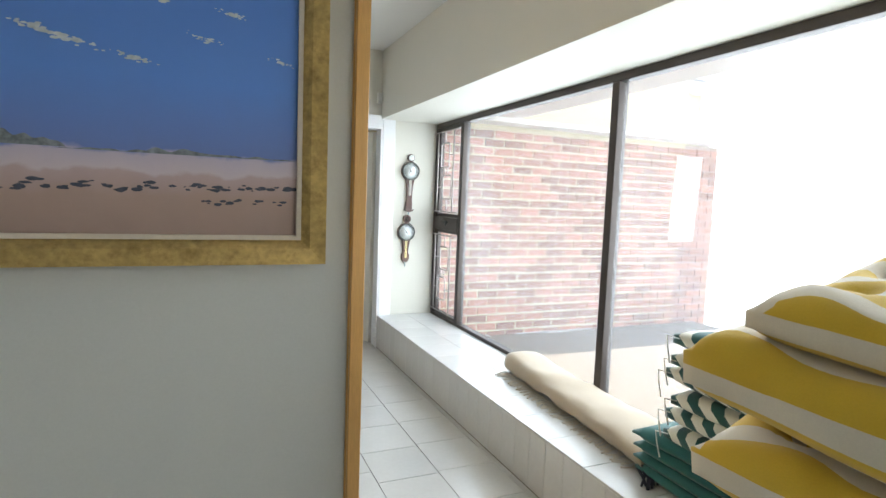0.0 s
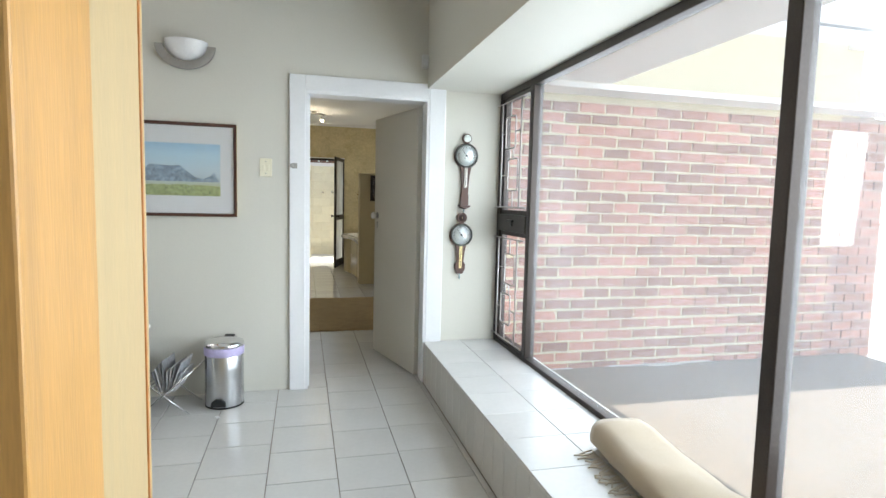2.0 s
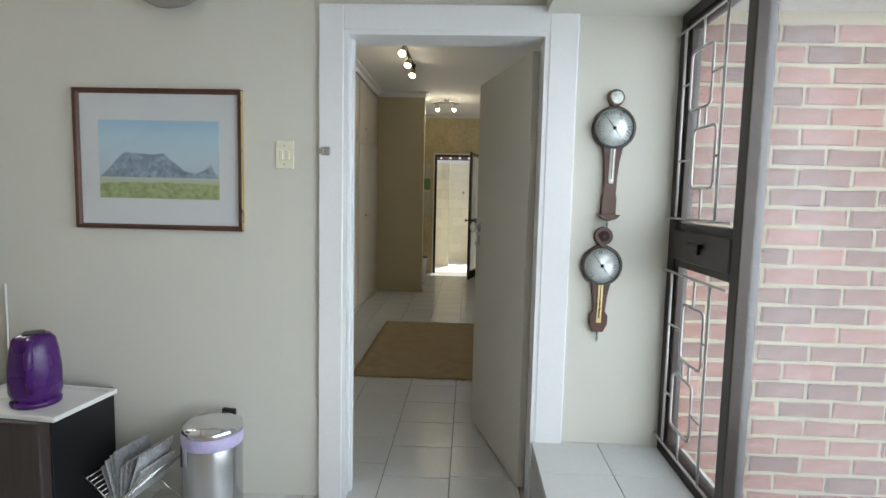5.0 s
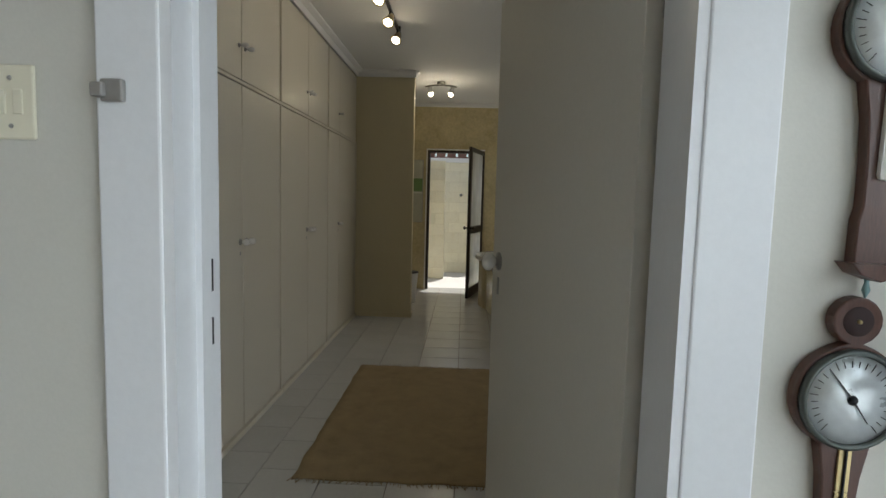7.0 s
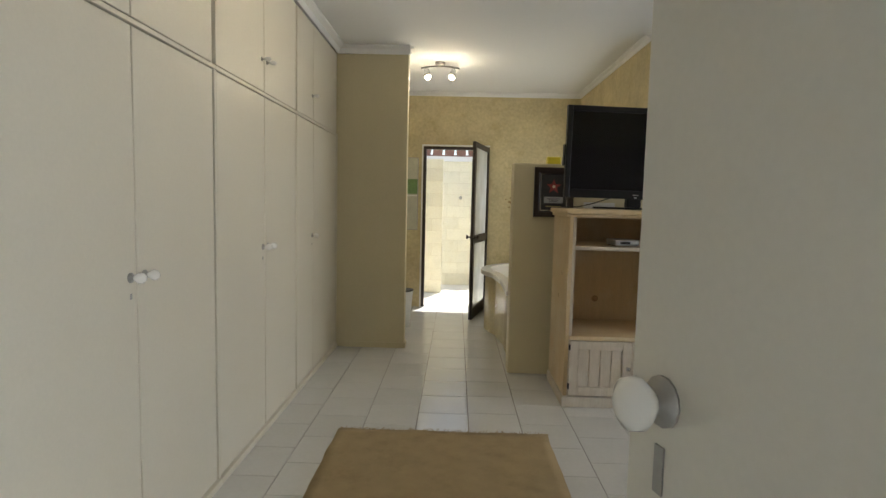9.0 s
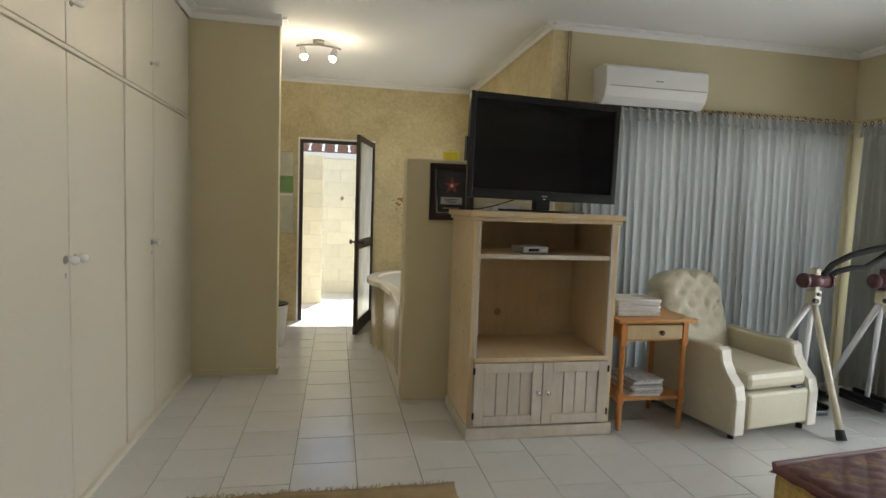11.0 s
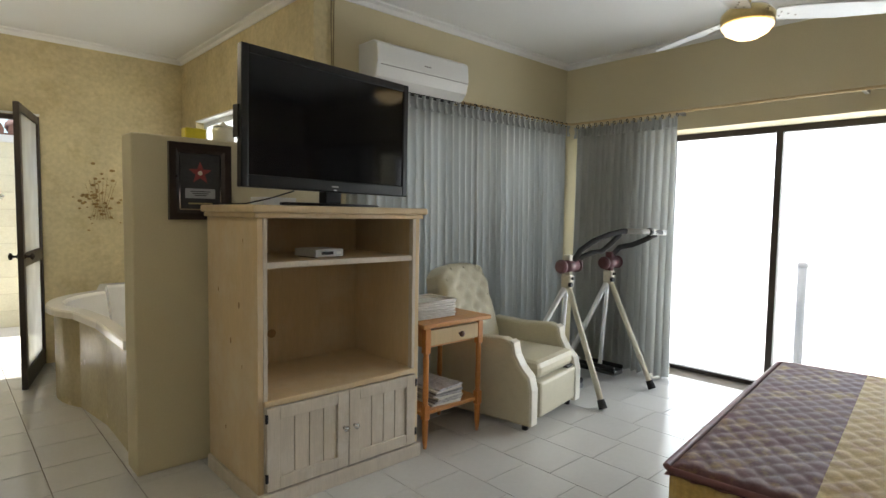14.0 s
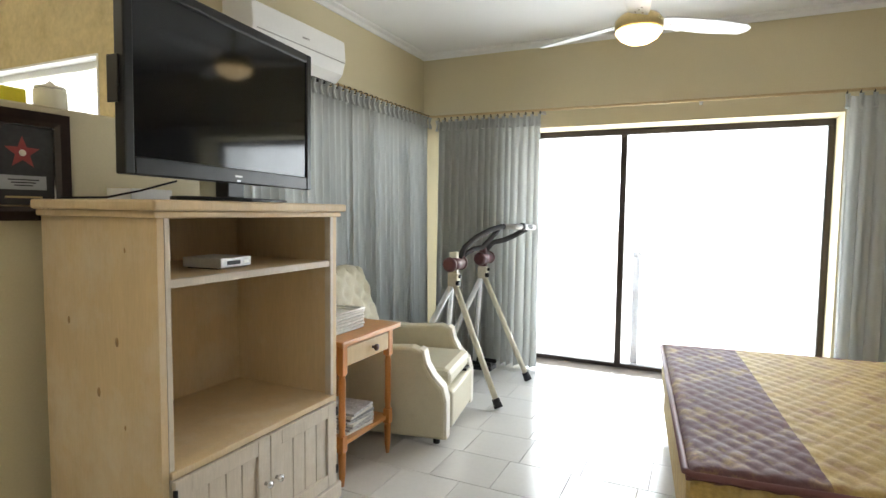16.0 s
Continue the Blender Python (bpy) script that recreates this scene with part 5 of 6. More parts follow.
blocks("court_wall_back", 0.2, 3.1, 14.6, 2.05, "sunlit limewashed block wall of the shower court", 1)
blocks("court_wall_pier", -0.6, 0.93, 13.75, 2.02, "limewashed block screen in the shower court", 2)
structure("court_wall_top", boxes((-0.7, 14.55, 2.05, 3.2, 14.8, 2.13)), WHITE, "pale coping on the court wall", "coping")
structure("court_wall_side", boxes((2.9, 12.64, -0.05, 3.05, 14.6, 2.1)), BLOCK, "limewashed side wall of the court", "wall")
structure("court_wall_west", boxes((-1.5, 12.64, -0.05, -1.35, 14.8, 2.1)), BLOCK, "limewashed side wall of the court", "wall")
for x in (1.2, 1.42):
    tp = thing("shower_tap", Matrix.Translation((x, 14.6, 1.45)), "small chrome tap on the court wall", "tap", "shower taps")
    part("rose", turned([(0.03, 0), (0.028, 0.008), (0.012, 0.012), (0.012, 0.05)], 14, pose(0, 0, 0, 90)), CHROME, tp)
    part("handle", boxes((-0.03, -0.062, -0.008, 0.03, -0.05, 0.008), (-0.008, -0.062, -0.03, 0.008, -0.05, 0.03), bevel=0.003), CHROME, tp)
solid("drain_grate", boxes((-0.07, -0.02, 0, 0.07, 0.02, 0.004)), GREYMETAL, "small drain grate in the court floor", "drain", Matrix.Translation((1.15, 13.95, -0.02)))
ro = structure("roof_edge_tiles", boxes((0.3, 14.75, 2.135, 3.2, 15.2, 2.17)), ROOFT, "terracotta roof edge beyond the court", "roof")
for k in range(14):
    part("tile", tubes(([(0.4 + 0.2 * k, 14.72, 2.2), (0.4 + 0.2 * k, 15.2, 2.3)], 0.085), seg=10), ROOFT, ro)

mi = thing("bathroom_mirror", Matrix.Translation((0.5, 12.49, 1.475)), "tall narrow mirror panel with painted-on reflection beside the outside door", "mirror")
part("backing", boxes((-0.14, -0.012, -0.465, 0.14, -0.0006, 0.465), bevel=0.002), GREYMETAL, mi)
# The mirror's reflection is painted on: a greyish ground and a green band
part("mirror_glass", boxes((-0.132, -0.016, -0.457, 0.132, -0.0125, 0.457)), mat("painted_reflection_grey", (0.55, 0.54, 0.43), 0.25, vary=0.15, scale=6), mi)
part("green_band", boxes((-0.131, -0.0175, 0.0, 0.131, -0.0163, 0.19)), mat("painted_reflection_green", (0.16, 0.27, 0.10), 0.3, vary=0.35, scale=9), mi)
part("shelf_line", boxes((-0.132, -0.03, -0.03, 0.132, -0.0165, -0.018), bevel=0.002), PORCELAIN, mi)
tw = thing("waste_basket", Matrix.Translation((0.56, 11.35, 0)), "white tapered waste basket with a dark rim", "waste basket")
part("body", turned([(0.085, 0), (0.09, 0.01), (0.125, 0.40), (0.12, 0.40), (0.085, 0.02)], 20), PLASTIC, tw)
part("rim", turned([(0.122, 0.395), (0.130, 0.40), (0.130, 0.41), (0.118, 0.41)], 20), BLACK, tw)

# corner bath with a rounded front, on an ochre plinth
ba = thing("corner_bath", Matrix(), "white corner bath with rounded rim on a glazed ochre plinth", "bath")


def bath_line(grow, n=18):
    """Plan of the bath's front, from the outside-door wall round to the half wall."""
    pts = [(2.675, 12.485)]
    cx, cy = 2.15, 11.4
    pts.append((1.95, 12.485))
    for k in range(n + 1):
        a = math.radians(115 + 95 * k / n)
        pts.append((cx + (0.70 + grow) * math.cos(a), cy + (0.70 + grow) * math.sin(a)))
    pts += [(1.60 - grow, 10.6), (1.60 - grow, 9.94), (2.675, 9.94)]
    return pts


def hollow(outline, levels, cap=True):
    """A shell through copies of an outline, each (scale about the tub's middle, height)."""
    mid = Vector((2.12, 11.25, 0))
    bm = bmesh.new()
    rings = [[bm.verts.new(((x - mid.x) * k + mid.x, (y - mid.y) * k + mid.y, z)) for x, y in outline] for k, z in levels]
    n = len(outline)
    for a, b in zip(rings, rings[1:] if cap else rings[1:] + rings[:1]):
        for q in range(n):
            bm.faces.new((a[q], a[(q + 1) % n], b[(q + 1) % n], b[q]))
    if cap:
        bm.faces.new(rings[-1])
    bmesh.ops.recalc_face_normals(bm, faces=bm.faces[:])
    return bm


part("plinth", hollow(bath_line(-0.03), [(1, 0), (1, 0.6), (0.94, 0.6), (0.94, 0)], False), mat("glazed_plinth", (0.56, 0.48, 0.29), 0.25, vary=0.15, scale=4, fine=40, bump=0.08), ba, "glazed ochre plinth")
part("tub", hollow(bath_line(0.02), [(0.97, 0.601), (1, 0.61), (1, 0.648), (0.99, 0.66), (0.86, 0.663), (0.83, 0.645), (0.74, 0.3), (0.62, 0.24)]), PORCELAIN, ba, "white acrylic tub with a broad rim")
w3 = structure("window_3", boxes((2.75, 10.5, 1.3, 2.79, 10.54, 2.14), (2.75, 12.06, 1.3, 2.79, 12.1, 2.14), (2.75, 10.54, 1.3, 2.79, 12.06, 1.34), (2.75, 10.54, 2.1, 2.79, 12.06, 2.14)), WHITE, "white framed high bathroom window", "window")
part("pane", boxes((2.765, 10.53, 1.33, 2.772, 12.07, 2.11)), FROST, w3, "obscured glass").visible_shadow = False
part("white_reveal", boxes((2.676, 10.488, 1.29, 2.75, 10.502, 2.15), (2.676, 10.502, 1.288, 2.75, 12.1, 1.3005), (2.676, 10.502, 2.1395, 2.75, 12.1, 2.152)), WHITE, w3)
so = solid("yellow_soap_pack", boxes((-0.055, -0.035, 0, 0.055, 0.035, 0.06), bevel=0.008), mat("yellow_pack", (0.75, 0.62, 0.04), 0.4), "yellow pack standing on the half wall", "soap", Matrix.Translation((1.915, 9.85, 1.706)))
jr = thing("cream_jar", Matrix.Translation((2.07, 9.85, 1.706)), "cream ceramic jar with lid on the half wall", "jar")
part("pot", turned([(0.05, 0), (0.056, 0.01), (0.056, 0.07), (0.05, 0.08), (0, 0.081)], 20), CREAMP, jr)
part("lid", turned([(0.054, 0.081), (0.05, 0.09), (0.02, 0.098), (0.012, 0.105), (0.0, 0.115)], 20), CREAMP, jr)
FLOWER = mat("dried_sprig", (0.26, 0.16, 0.05), 0.8, vary=0.4, scale=40)
sg = thing("wall_sprig", Matrix.Translation((1.98, 12.485, 1.45)), "painted brown flower sprig on the plaster wall", "wall decoration")
bm = bmesh.new()
for k in range(8):
    x0 = -0.12 + 0.035 * k
    tube(bm, [(x0 * 0.7, -0.001, -0.22), (x0 * 0.4, -0.001, -0.1), (x0, -0.001, 0.1 + 0.03 * (k % 3))], 0.0018, 4)
part("stems", bm, FLOWER, sg)
bm = bmesh.new()
for k in range(60):
    x, z = random.gauss(0, 0.09), random.gauss(-0.02, 0.17)
    c = bmesh.ops.create_circle(bm, cap_ends=True, radius=random.uniform(0.008, 0.02), segments=7)
    for v in c["verts"]:
        v.co = Vector((x + v.co.x, -0.0018 - 0.00003 * k, z + v.co.y * 0.7))
tagged(part("petals", bm, FLOWER, sg), kind="stuff")

# star plaque on the half wall
t, pw, ph = picture("star_plaque", 1.752, 2.062, 1.285, 1.675, 9.75, 0.05, 0.03, mat("black_frame", (0.03, 0.018, 0.014), 0.3, vary=0.2), "black framed plaque with a red star", None)
part("silver_fillet", boxes((-pw, -0.017, -ph, pw, -0.012, -ph + 0.006), (-pw, -0.017, ph - 0.006, pw, -0.012, ph), (-pw, -0.017, -ph, -pw + 0.006, -0.012, ph), (pw - 0.006, -0.017, -ph, pw, -0.012, ph)), CHROME, t)
part("mount", boxes((-pw, -0.011, -ph, pw, -0.004, ph)), mat("charcoal_mount", (0.035, 0.034, 0.035), 0.7, vary=0.3, scale=40), t)
bm = bmesh.new()
bm.faces.new([bm.verts.new((r * math.sin(a), -0.0118, 0.045 + r * math.cos(a))) for k in range(10) for a, r in ((math.pi * k / 5, 0.06 if k % 2 == 0 else 0.025),)])
part("star", bm, mat("red_star", (0.30, 0.05, 0.045), 0.5, vary=0.2, scale=40), t)
part("star_boss", turned([(0.012, 0), (0.01, 0.0015), (0, 0.002)], 14, Matrix.Translation((0, -0.0118, 0.045)) @ pose(0, 0, 0, 90)), CREAMP, t)
part("inscription_plate", boxes((-0.075, -0.0125, -0.085, 0.075, -0.0111, -0.035)), mat("pale_plate", (0.42, 0.42, 0.42), 0.4, metal=0.3), t)
for k in range(3):
    part("inscription_line", boxes((-0.05 + 0.01 * k, -0.013, -0.052 - 0.01 * k, 0.05 - 0.01 * k, -0.0126, -0.048 - 0.01 * k)), BLACK, t)
part("lower_inscription", boxes((-0.06, -0.0125, -0.115, 0.06, -0.0111, -0.108)), BRASS, t)

# ---- television and its cabinet ----
X0, X1, Y0, Y1 = 1.905, 2.815, 9.05, 9.64
tc = thing("tv_cabinet", Matrix(), "limed pine television cabinet with open shelves and two plank doors", "cabinet")
part("top", boxes((X0 - 0.035, Y0 - 0.035, 1.328, X1 + 0.03, Y1, 1.362), bevel=0.008), WASHED, tc)
part("top_moulding", boxes((X0 - 0.018, Y0 - 0.016, 1.305, X1 + 0.015, Y1, 1.3275), bevel=0.006), WASHED, tc)
part("side_panel", boxes((X0, Y0, 0.075, X0 + 0.026, Y1, 1.3045), bevel=0.002), WASHED, tc)
part("side_panel", boxes((X1 - 0.026, Y0, 0.075, X1, Y1, 1.3045), bevel=0.002), WASHED, tc)
part("face_stile", boxes((X0 + 0.0265, Y0 - 0.001, 0.075, X0 + 0.045, Y0 + 0.03, 1.3045)), WASHED_F, tc)
part("face_stile", boxes((X1 - 0.045, Y0 - 0.001, 0.075, X1 - 0.0265, Y0 + 0.03, 1.3045)), WASHED_F, tc)
part("back_panel", boxes((X0 + 0.0265, Y1 - 0.015, 0.075, X1 - 0.0265, Y1 - 0.001, 1.3045)), WASHED, tc)
part("shelf", boxes((X0 + 0.0265, Y0 + 0.031, 1.085, X1 - 0.0265, Y1 - 0.016, 1.108), bevel=0.003), WASHED, tc)
part("shelf_front", boxes((X0 + 0.0455, Y0 + 0.004, 1.083, X1 - 0.0455, Y0 + 0.0305, 1.110), bevel=0.003), WASHED_F, tc)
part("deck", boxes((X0 + 0.0265, Y0 - 0.012, 0.47, X1 - 0.0265, Y1 - 0.016, 0.495), bevel=0.003), WASHED, tc)
part("plinth", boxes((X0 - 0.012, Y0 - 0.022, 0, X1 + 0.012, Y1, 0.0745), bevel=0.007), WASHED_F, tc)
part("cable_hole", turned([(0.024, 0), (0.024, 0.003), (0.017, 0.003), (0.015, 0.001), (0, 0.001)], 20, Matrix.Translation((2.24, Y1 - 0.0155, 0.66)) @ pose(0, 0, 0, 90)), KNOT, tc)
for k, (y, z) in enumerate(((9.2, 1.2), (9.5, 0.95), (9.35, 0.72), (9.22, 0.62), (9.42, 0.28), (9.25, 0.9))):
    part("knot", turned([(0.007 + 0.003 * (k % 3), 0), (0.004, 0.0006), (0, 0.0008)], 10, Matrix.Translation((X0, y, z)) @ Matrix.Diagonal((1, 0.7, 1.3, 1)) @ pose(0, 0, 0, 0, -90, 0)), KNOT, tc)
mid = (X0 + X1) / 2
for a, b, kx in ((X0 + 0.03, mid - 0.002, mid - 0.03), (mid + 0.002, X1 - 0.03, mid + 0.03)):
    y = Y0 - 0.003
    dr = part("door", boxes((a, y - 0.02, 0.085, a + 0.062, y, 0.465), (b - 0.062, y - 0.02, 0.085, b, y, 0.465), (a + 0.062, y - 0.02, 0.085, b - 0.062, y, 0.145), (a + 0.062, y - 0.02, 0.405, b - 0.062, y, 0.465), bevel=0.003), WASHED_F, tc, "limed plank door")
    n = 4
    wv = (b - a - 0.124) / n
    for k in range(n):
        part("plank", boxes((a + 0.062 + wv * k + 0.002, y - 0.011, 0.14, a + 0.062 + wv * (k + 1) - 0.002, y - 0.001, 0.41), bevel=0.003), WASHED_F, dr)
    part("knob", turned([(0.008, 0), (0.006, 0.012), (0.014, 0.02), (0.015, 0.028), (0, 0.034)], 14, Matrix.Translation((kx, y - 0.02, 0.285)) @ pose(0, 0, 0, 90)), CHROME, dr, "small metal knob")
    hx = a if kx > a + 0.2 else b
    for z in (0.13, 0.40):
        part("hinge", boxes((hx - 0.006, y - 0.024, z, hx + 0.006, y - 0.012, z + 0.04), bevel=0.002), BLACK, dr)

tv = thing("television", pose(2.375, 9.215, 1.3625, 0, 0.6, 5.5) @ Matrix.Diagonal((1, 1, 0.96, 1)), "large black flat-screen television on its stand", "television")
part("stand_base", slabbed([(0.29 * math.cos(a), 0.13 * math.sin(a)) for a in [2 * math.pi * k / 28 for k in range(28)]], 0.0, 0.014, 'z', 0.004), BLACK, tv)
part("stand_neck", boxes((-0.05, -0.01, 0.014, 0.05, 0.05, 0.12), bevel=0.008), BLACK, tv)
part("back_shell", boxes((-0.44, 0.02, 0.13, 0.44, 0.085, 0.66), bevel=0.03), BLACK, tv)
part("bezel", boxes((-0.503, -0.022, 0.075, -0.468, 0.02, 0.725), (0.468, -0.022, 0.075, 0.503, 0.02, 0.725), (-0.468, -0.022, 0.685, 0.468, 0.02, 0.725), (-0.468, -0.022, 0.075, 0.468, 0.02, 0.135), bevel=0.005), BLACK, tv)
part("screen", boxes((-0.469, -0.014, 0.134, 0.469, 0.018, 0.686)), SCREEN, tv, "glossy black screen")
part("logo", boxes((-0.02, -0.0235, 0.10, 0.02, -0.022, 0.107)), GREYMETAL, tv)
part("led", boxes((-0.01, -0.0235, 0.083, 0.01, -0.022, 0.088)), OPAL, tv)
part("side_connector", boxes((-0.512, -0.005, 0.3, -0.503, 0.04, 0.45), bevel=0.003), BLACK, tv)
solid("tv_cable", tubes(([(2.25, 9.38, 1.44), (2.15, 9.45, 1.40), (2.05, 9.5, 1.372), (1.95, 9.6, 1.368)], 0.004), seg=6), BLACK, "black cable trailing over the cabinet top", "cable")
solid("white_box", boxes((-0.1, -0.06, 0, 0.1, 0.06, 0.045), bevel=0.003), PLASTIC, "flat white box behind the television stand", "box", pose(2.22, 9.55, 1.363, 0, 0, 8))
dc = thing("decoder_box", pose(2.32, 9.25, 1.110, 0, 0, 6), "small silver set-top box on the shelf", "set-top box")
part("case", boxes((-0.085, -0.09, 0.004, 0.085, 0.09, 0.042), bevel=0.004), mat("silver_plastic", (0.55, 0.56, 0.57), 0.35, metal=0.3), dc)
part("display", boxes((-0.05, -0.092, 0.014, 0.02, -0.090, 0.03)), BLACK, dc)
part("button", boxes((0.04, -0.092, 0.016, 0.07, -0.090, 0.028), bevel=0.0008), PLASTIC, dc)
for x in (-0.07, 0.07):
    part("foot", boxes((x - 0.01, -0.07, 0, x + 0.01, 0.07, 0.005)), BLACK, dc)

# ---- side table with basket and magazines ----
st = thing("side_table", Matrix.Translation((3.115, 9.27, 0)), "orange pine side table with a drawer and a low shelf", "side table")
for x, y in ((-0.215, -0.205), (0.21, -0.165), (-0.215, 0.16), (0.21, 0.16)):
    y = -0.19 if y < 0 else y
    bm = boxes((x - 0.019, y - 0.019, 0.55, x + 0.019, y + 0.019, 0.695), (x - 0.019, y - 0.019, 0.17, x + 0.019, y + 0.019, 0.25), bevel=0.003)
    lathe(bm, [(0.019, 0.25), (0.014, 0.27), (0.018, 0.3), (0.016, 0.42), (0.018, 0.52), (0.014, 0.535), (0.019, 0.55)], 12, Matrix.Translation((x, y, 0)))
    lathe(bm, [(0.010, 0.0), (0.016, 0.05), (0.019, 0.15), (0.019, 0.17)], 12, Matrix.Translation((x, y, 0)))
    part("leg", bm, ORANGE, st)
part("tabletop", boxes((-0.27, -0.235, 0.696, 0.275, 0.21, 0.722), bevel=0.006), ORANGE_H, st)
part("drawer", boxes((-0.194, -0.206, 0.59, 0.189, -0.17, 0.68), bevel=0.004), PALEPINE, st, "pale pine drawer front")
part("drawer_knob", turned([(0.008, 0), (0.008, 0.012), (0.018, 0.02), (0.017, 0.03), (0, 0.035)], 14, Matrix.Translation((0.03, -0.206, 0.635)) @ pose(0, 0, 0, 90)), WALNUT, st)
part("apron", boxes((-0.194, -0.165, 0.57, 0.189, 0.16, 0.6955)), ORANGE_H, st)
part("shelf", boxes((-0.235, -0.19, 0.19, 0.23, 0.175, 0.212), bevel=0.003), ORANGE_H, st)
bk = thing("wicker_basket", Matrix.Translation((3.035, 9.26, 0.7225)), "white wicker basket on the side table", "basket")
part("lining", boxes((-0.14, -0.105, 0.004, 0.14, 0.105, 0.085)), PAPER, bk)
for k in range(6):
    z = 0.008 + 0.016 * k
    x, y = 0.148, 0.112
    loop = []
    for a0, a1, n in (((-x, -y), (x, -y), 14), ((x, -y), (x, y), 10), ((x, y), (-x, y), 14), ((-x, y), (-x, -y), 10)):
        for q in range(n):
            u = q / n
            off = 0.003 * (1 if (q + k) % 2 else -1)
            loop.append((a0[0] + (a1[0] - a0[0]) * u + (off if a0[0] == a1[0] else 0), a0[1] + (a1[1] - a0[1]) * u + (off if a0[1] == a1[1] else 0), z))
    loop.append(loop[0])
    part("wicker_band", tubes((loop, 0.0072), seg=6), WICKER, bk)
part("rim", tubes(([(-0.152, -0.115, 0.1), (0.152, -0.115, 0.1), (0.152, 0.115, 0.1), (-0.152, 0.115, 0.1), (-0.152, -0.115, 0.1)], 0.008), seg=6), WICKER, bk)
for k in range(8):
    solid("stacked_magazine", boxes((-0.105, -0.14, 0, 0.105, 0.14, 0.0125), bevel=0.001), MAGS if k % 3 else PAPER, "magazine in the pile on the side table's shelf", "magazine", pose(3.10 + 0.006 * (k % 3), 9.24, 0.2125 + 0.0128 * k, 0, 0, 4 * ((k * 5) % 4) - 6), "magazine pile")

# ---- recliner ----
rc = thing("recliner_chair", pose(3.80, 9.30, 0, 0, 0, 10) @ Matrix.Diagonal((0.95, 1, 1, 1)), "cream buttoned leather recliner beside the side table", "armchair")
part("base", boxes((-0.34, -0.34, 0.03, 0.34, 0.36, 0.24), bevel=0.015), LEATHER, rc)
part("footrest", boxes((-0.275, -0.44, 0.07, 0.275, -0.35, 0.30), bevel=0.022), LEATHER, rc)
part("seat", boxes((-0.275, -0.42, 0.305, 0.275, 0.25, 0.42), bevel=0.04), LEATHER, rc, "cream leather seat cushion")
for s in (-1, 1):
    prof = [(-0.42, 0.04), (-0.42, 0.26), (-0.40, 0.34), (-0.34, 0.40), (-0.30, 0.47), (-0.285, 0.54), (-0.22, 0.565), (0.0, 0.55), (0.25, 0.56), (0.36, 0.50), (0.38, 0.04)]
    x0, x1 = (0.285, 0.385) if s > 0 else (-0.385, -0.285)
    part("armrest", slabbed(prof, x0, x1, 'x', 0.018), LEATHER, rc)
    part("piping", slabbed([(-0.432, 0.045), (-0.432, 0.265), (-0.412, 0.347), (-0.352, 0.408), (-0.312, 0.474), (-0.297, 0.545), (-0.27, 0.56), (-0.275, 0.535), (-0.288, 0.47), (-0.33, 0.40), (-0.39, 0.335), (-0.41, 0.26), (-0.41, 0.045)], x0 + 0.008, x1 - 0.008, 'x', 0.006), PIPING, rc, "pale piped arm front")
bm = bmesh.new()
nx, nz = 28, 32
btn = [(-0.16 + 0.16 * (k % 3), 0.30 + 0.15 * (k // 3)) for k in range(9)] + [(-0.08 + 0.16 * k, 0.225 + 0.15 * j) for j in range(3) for k in range(2)] + [(-0.24, 0.375), (0.24, 0.375), (-0.24, 0.525), (0.24, 0.525)]
gridv = []
for i in range(nx + 1):
    row = []
    for j in range(nz + 1):
        u, v = 2 * i / nx - 1, j / nz
        hw = 0.30 - 0.035 * max(0, v - 0.75) / 0.25
        x, z = u * hw, v * 0.64
        if v > 0.88:
            z -= 0.06 * abs(u) ** 4 * (v - 0.88) / 0.12
        bul = 0.085 * (max(0, 1 - abs(u) ** 6) * max(0, 1 - abs(2 * v - 1) ** 8)) ** 0.5
        for bx, bz in btn:
            bul -= 0.034 * math.exp(-((x - bx) ** 2 + (z - bz) ** 2) / 0.0011)
        row.append(bm.verts.new((x, -bul, z)))
    gridv.append(row)
for i in range(nx):
    for j in range(nz):
        bm.faces.new((gridv[i][j], gridv[i + 1][j], gridv[i + 1][j + 1], gridv[i][j + 1])).smooth = True
rim = [gridv[i][0] for i in range(nx + 1)] + [gridv[nx][j] for j in range(1, nz + 1)] + [gridv[i][nz] for i in range(nx - 1, -1, -1)] + [gridv[0][j] for j in range(nz - 1, 0, -1)]
back = [bm.verts.new((v.co.x, 0.10, v.co.z)) for v in rim]
for k in range(len(rim)):
    bm.faces.new((rim[k], back[k], back[(k + 1) % len(rim)], rim[(k + 1) % len(rim)]))
bm.faces.new(back)
bmesh.ops.recalc_face_normals(bm, faces=bm.faces[:])
bk2 = part("backrest", bm, LEATHER, rc, "deep-buttoned cream backrest")
bk2.matrix_local = pose(0, 0.22, 0.36, -17, 0, 0)
for bx, bz in btn:
    part("button", turned([(0.010, 0.0), (0.008, 0.005), (0, 0.007)], 10, Matrix.Translation((bx, -0.050, bz)) @ pose(0, 0, 0, 90)), LEATHER, bk2)
for x in (-0.32, 0.32):
    for y in (-0.36, 0.32):
        part("glide", turned([(0.02, 0), (0.022, 0.04)], 10, Matrix.Translation((x, y, 0))), BLACK, rc)
part("recline_lever", boxes((0.15, -0.43, 0.302, 0.25, -0.395, 0.318), bevel=0.004), BLACK, rc)

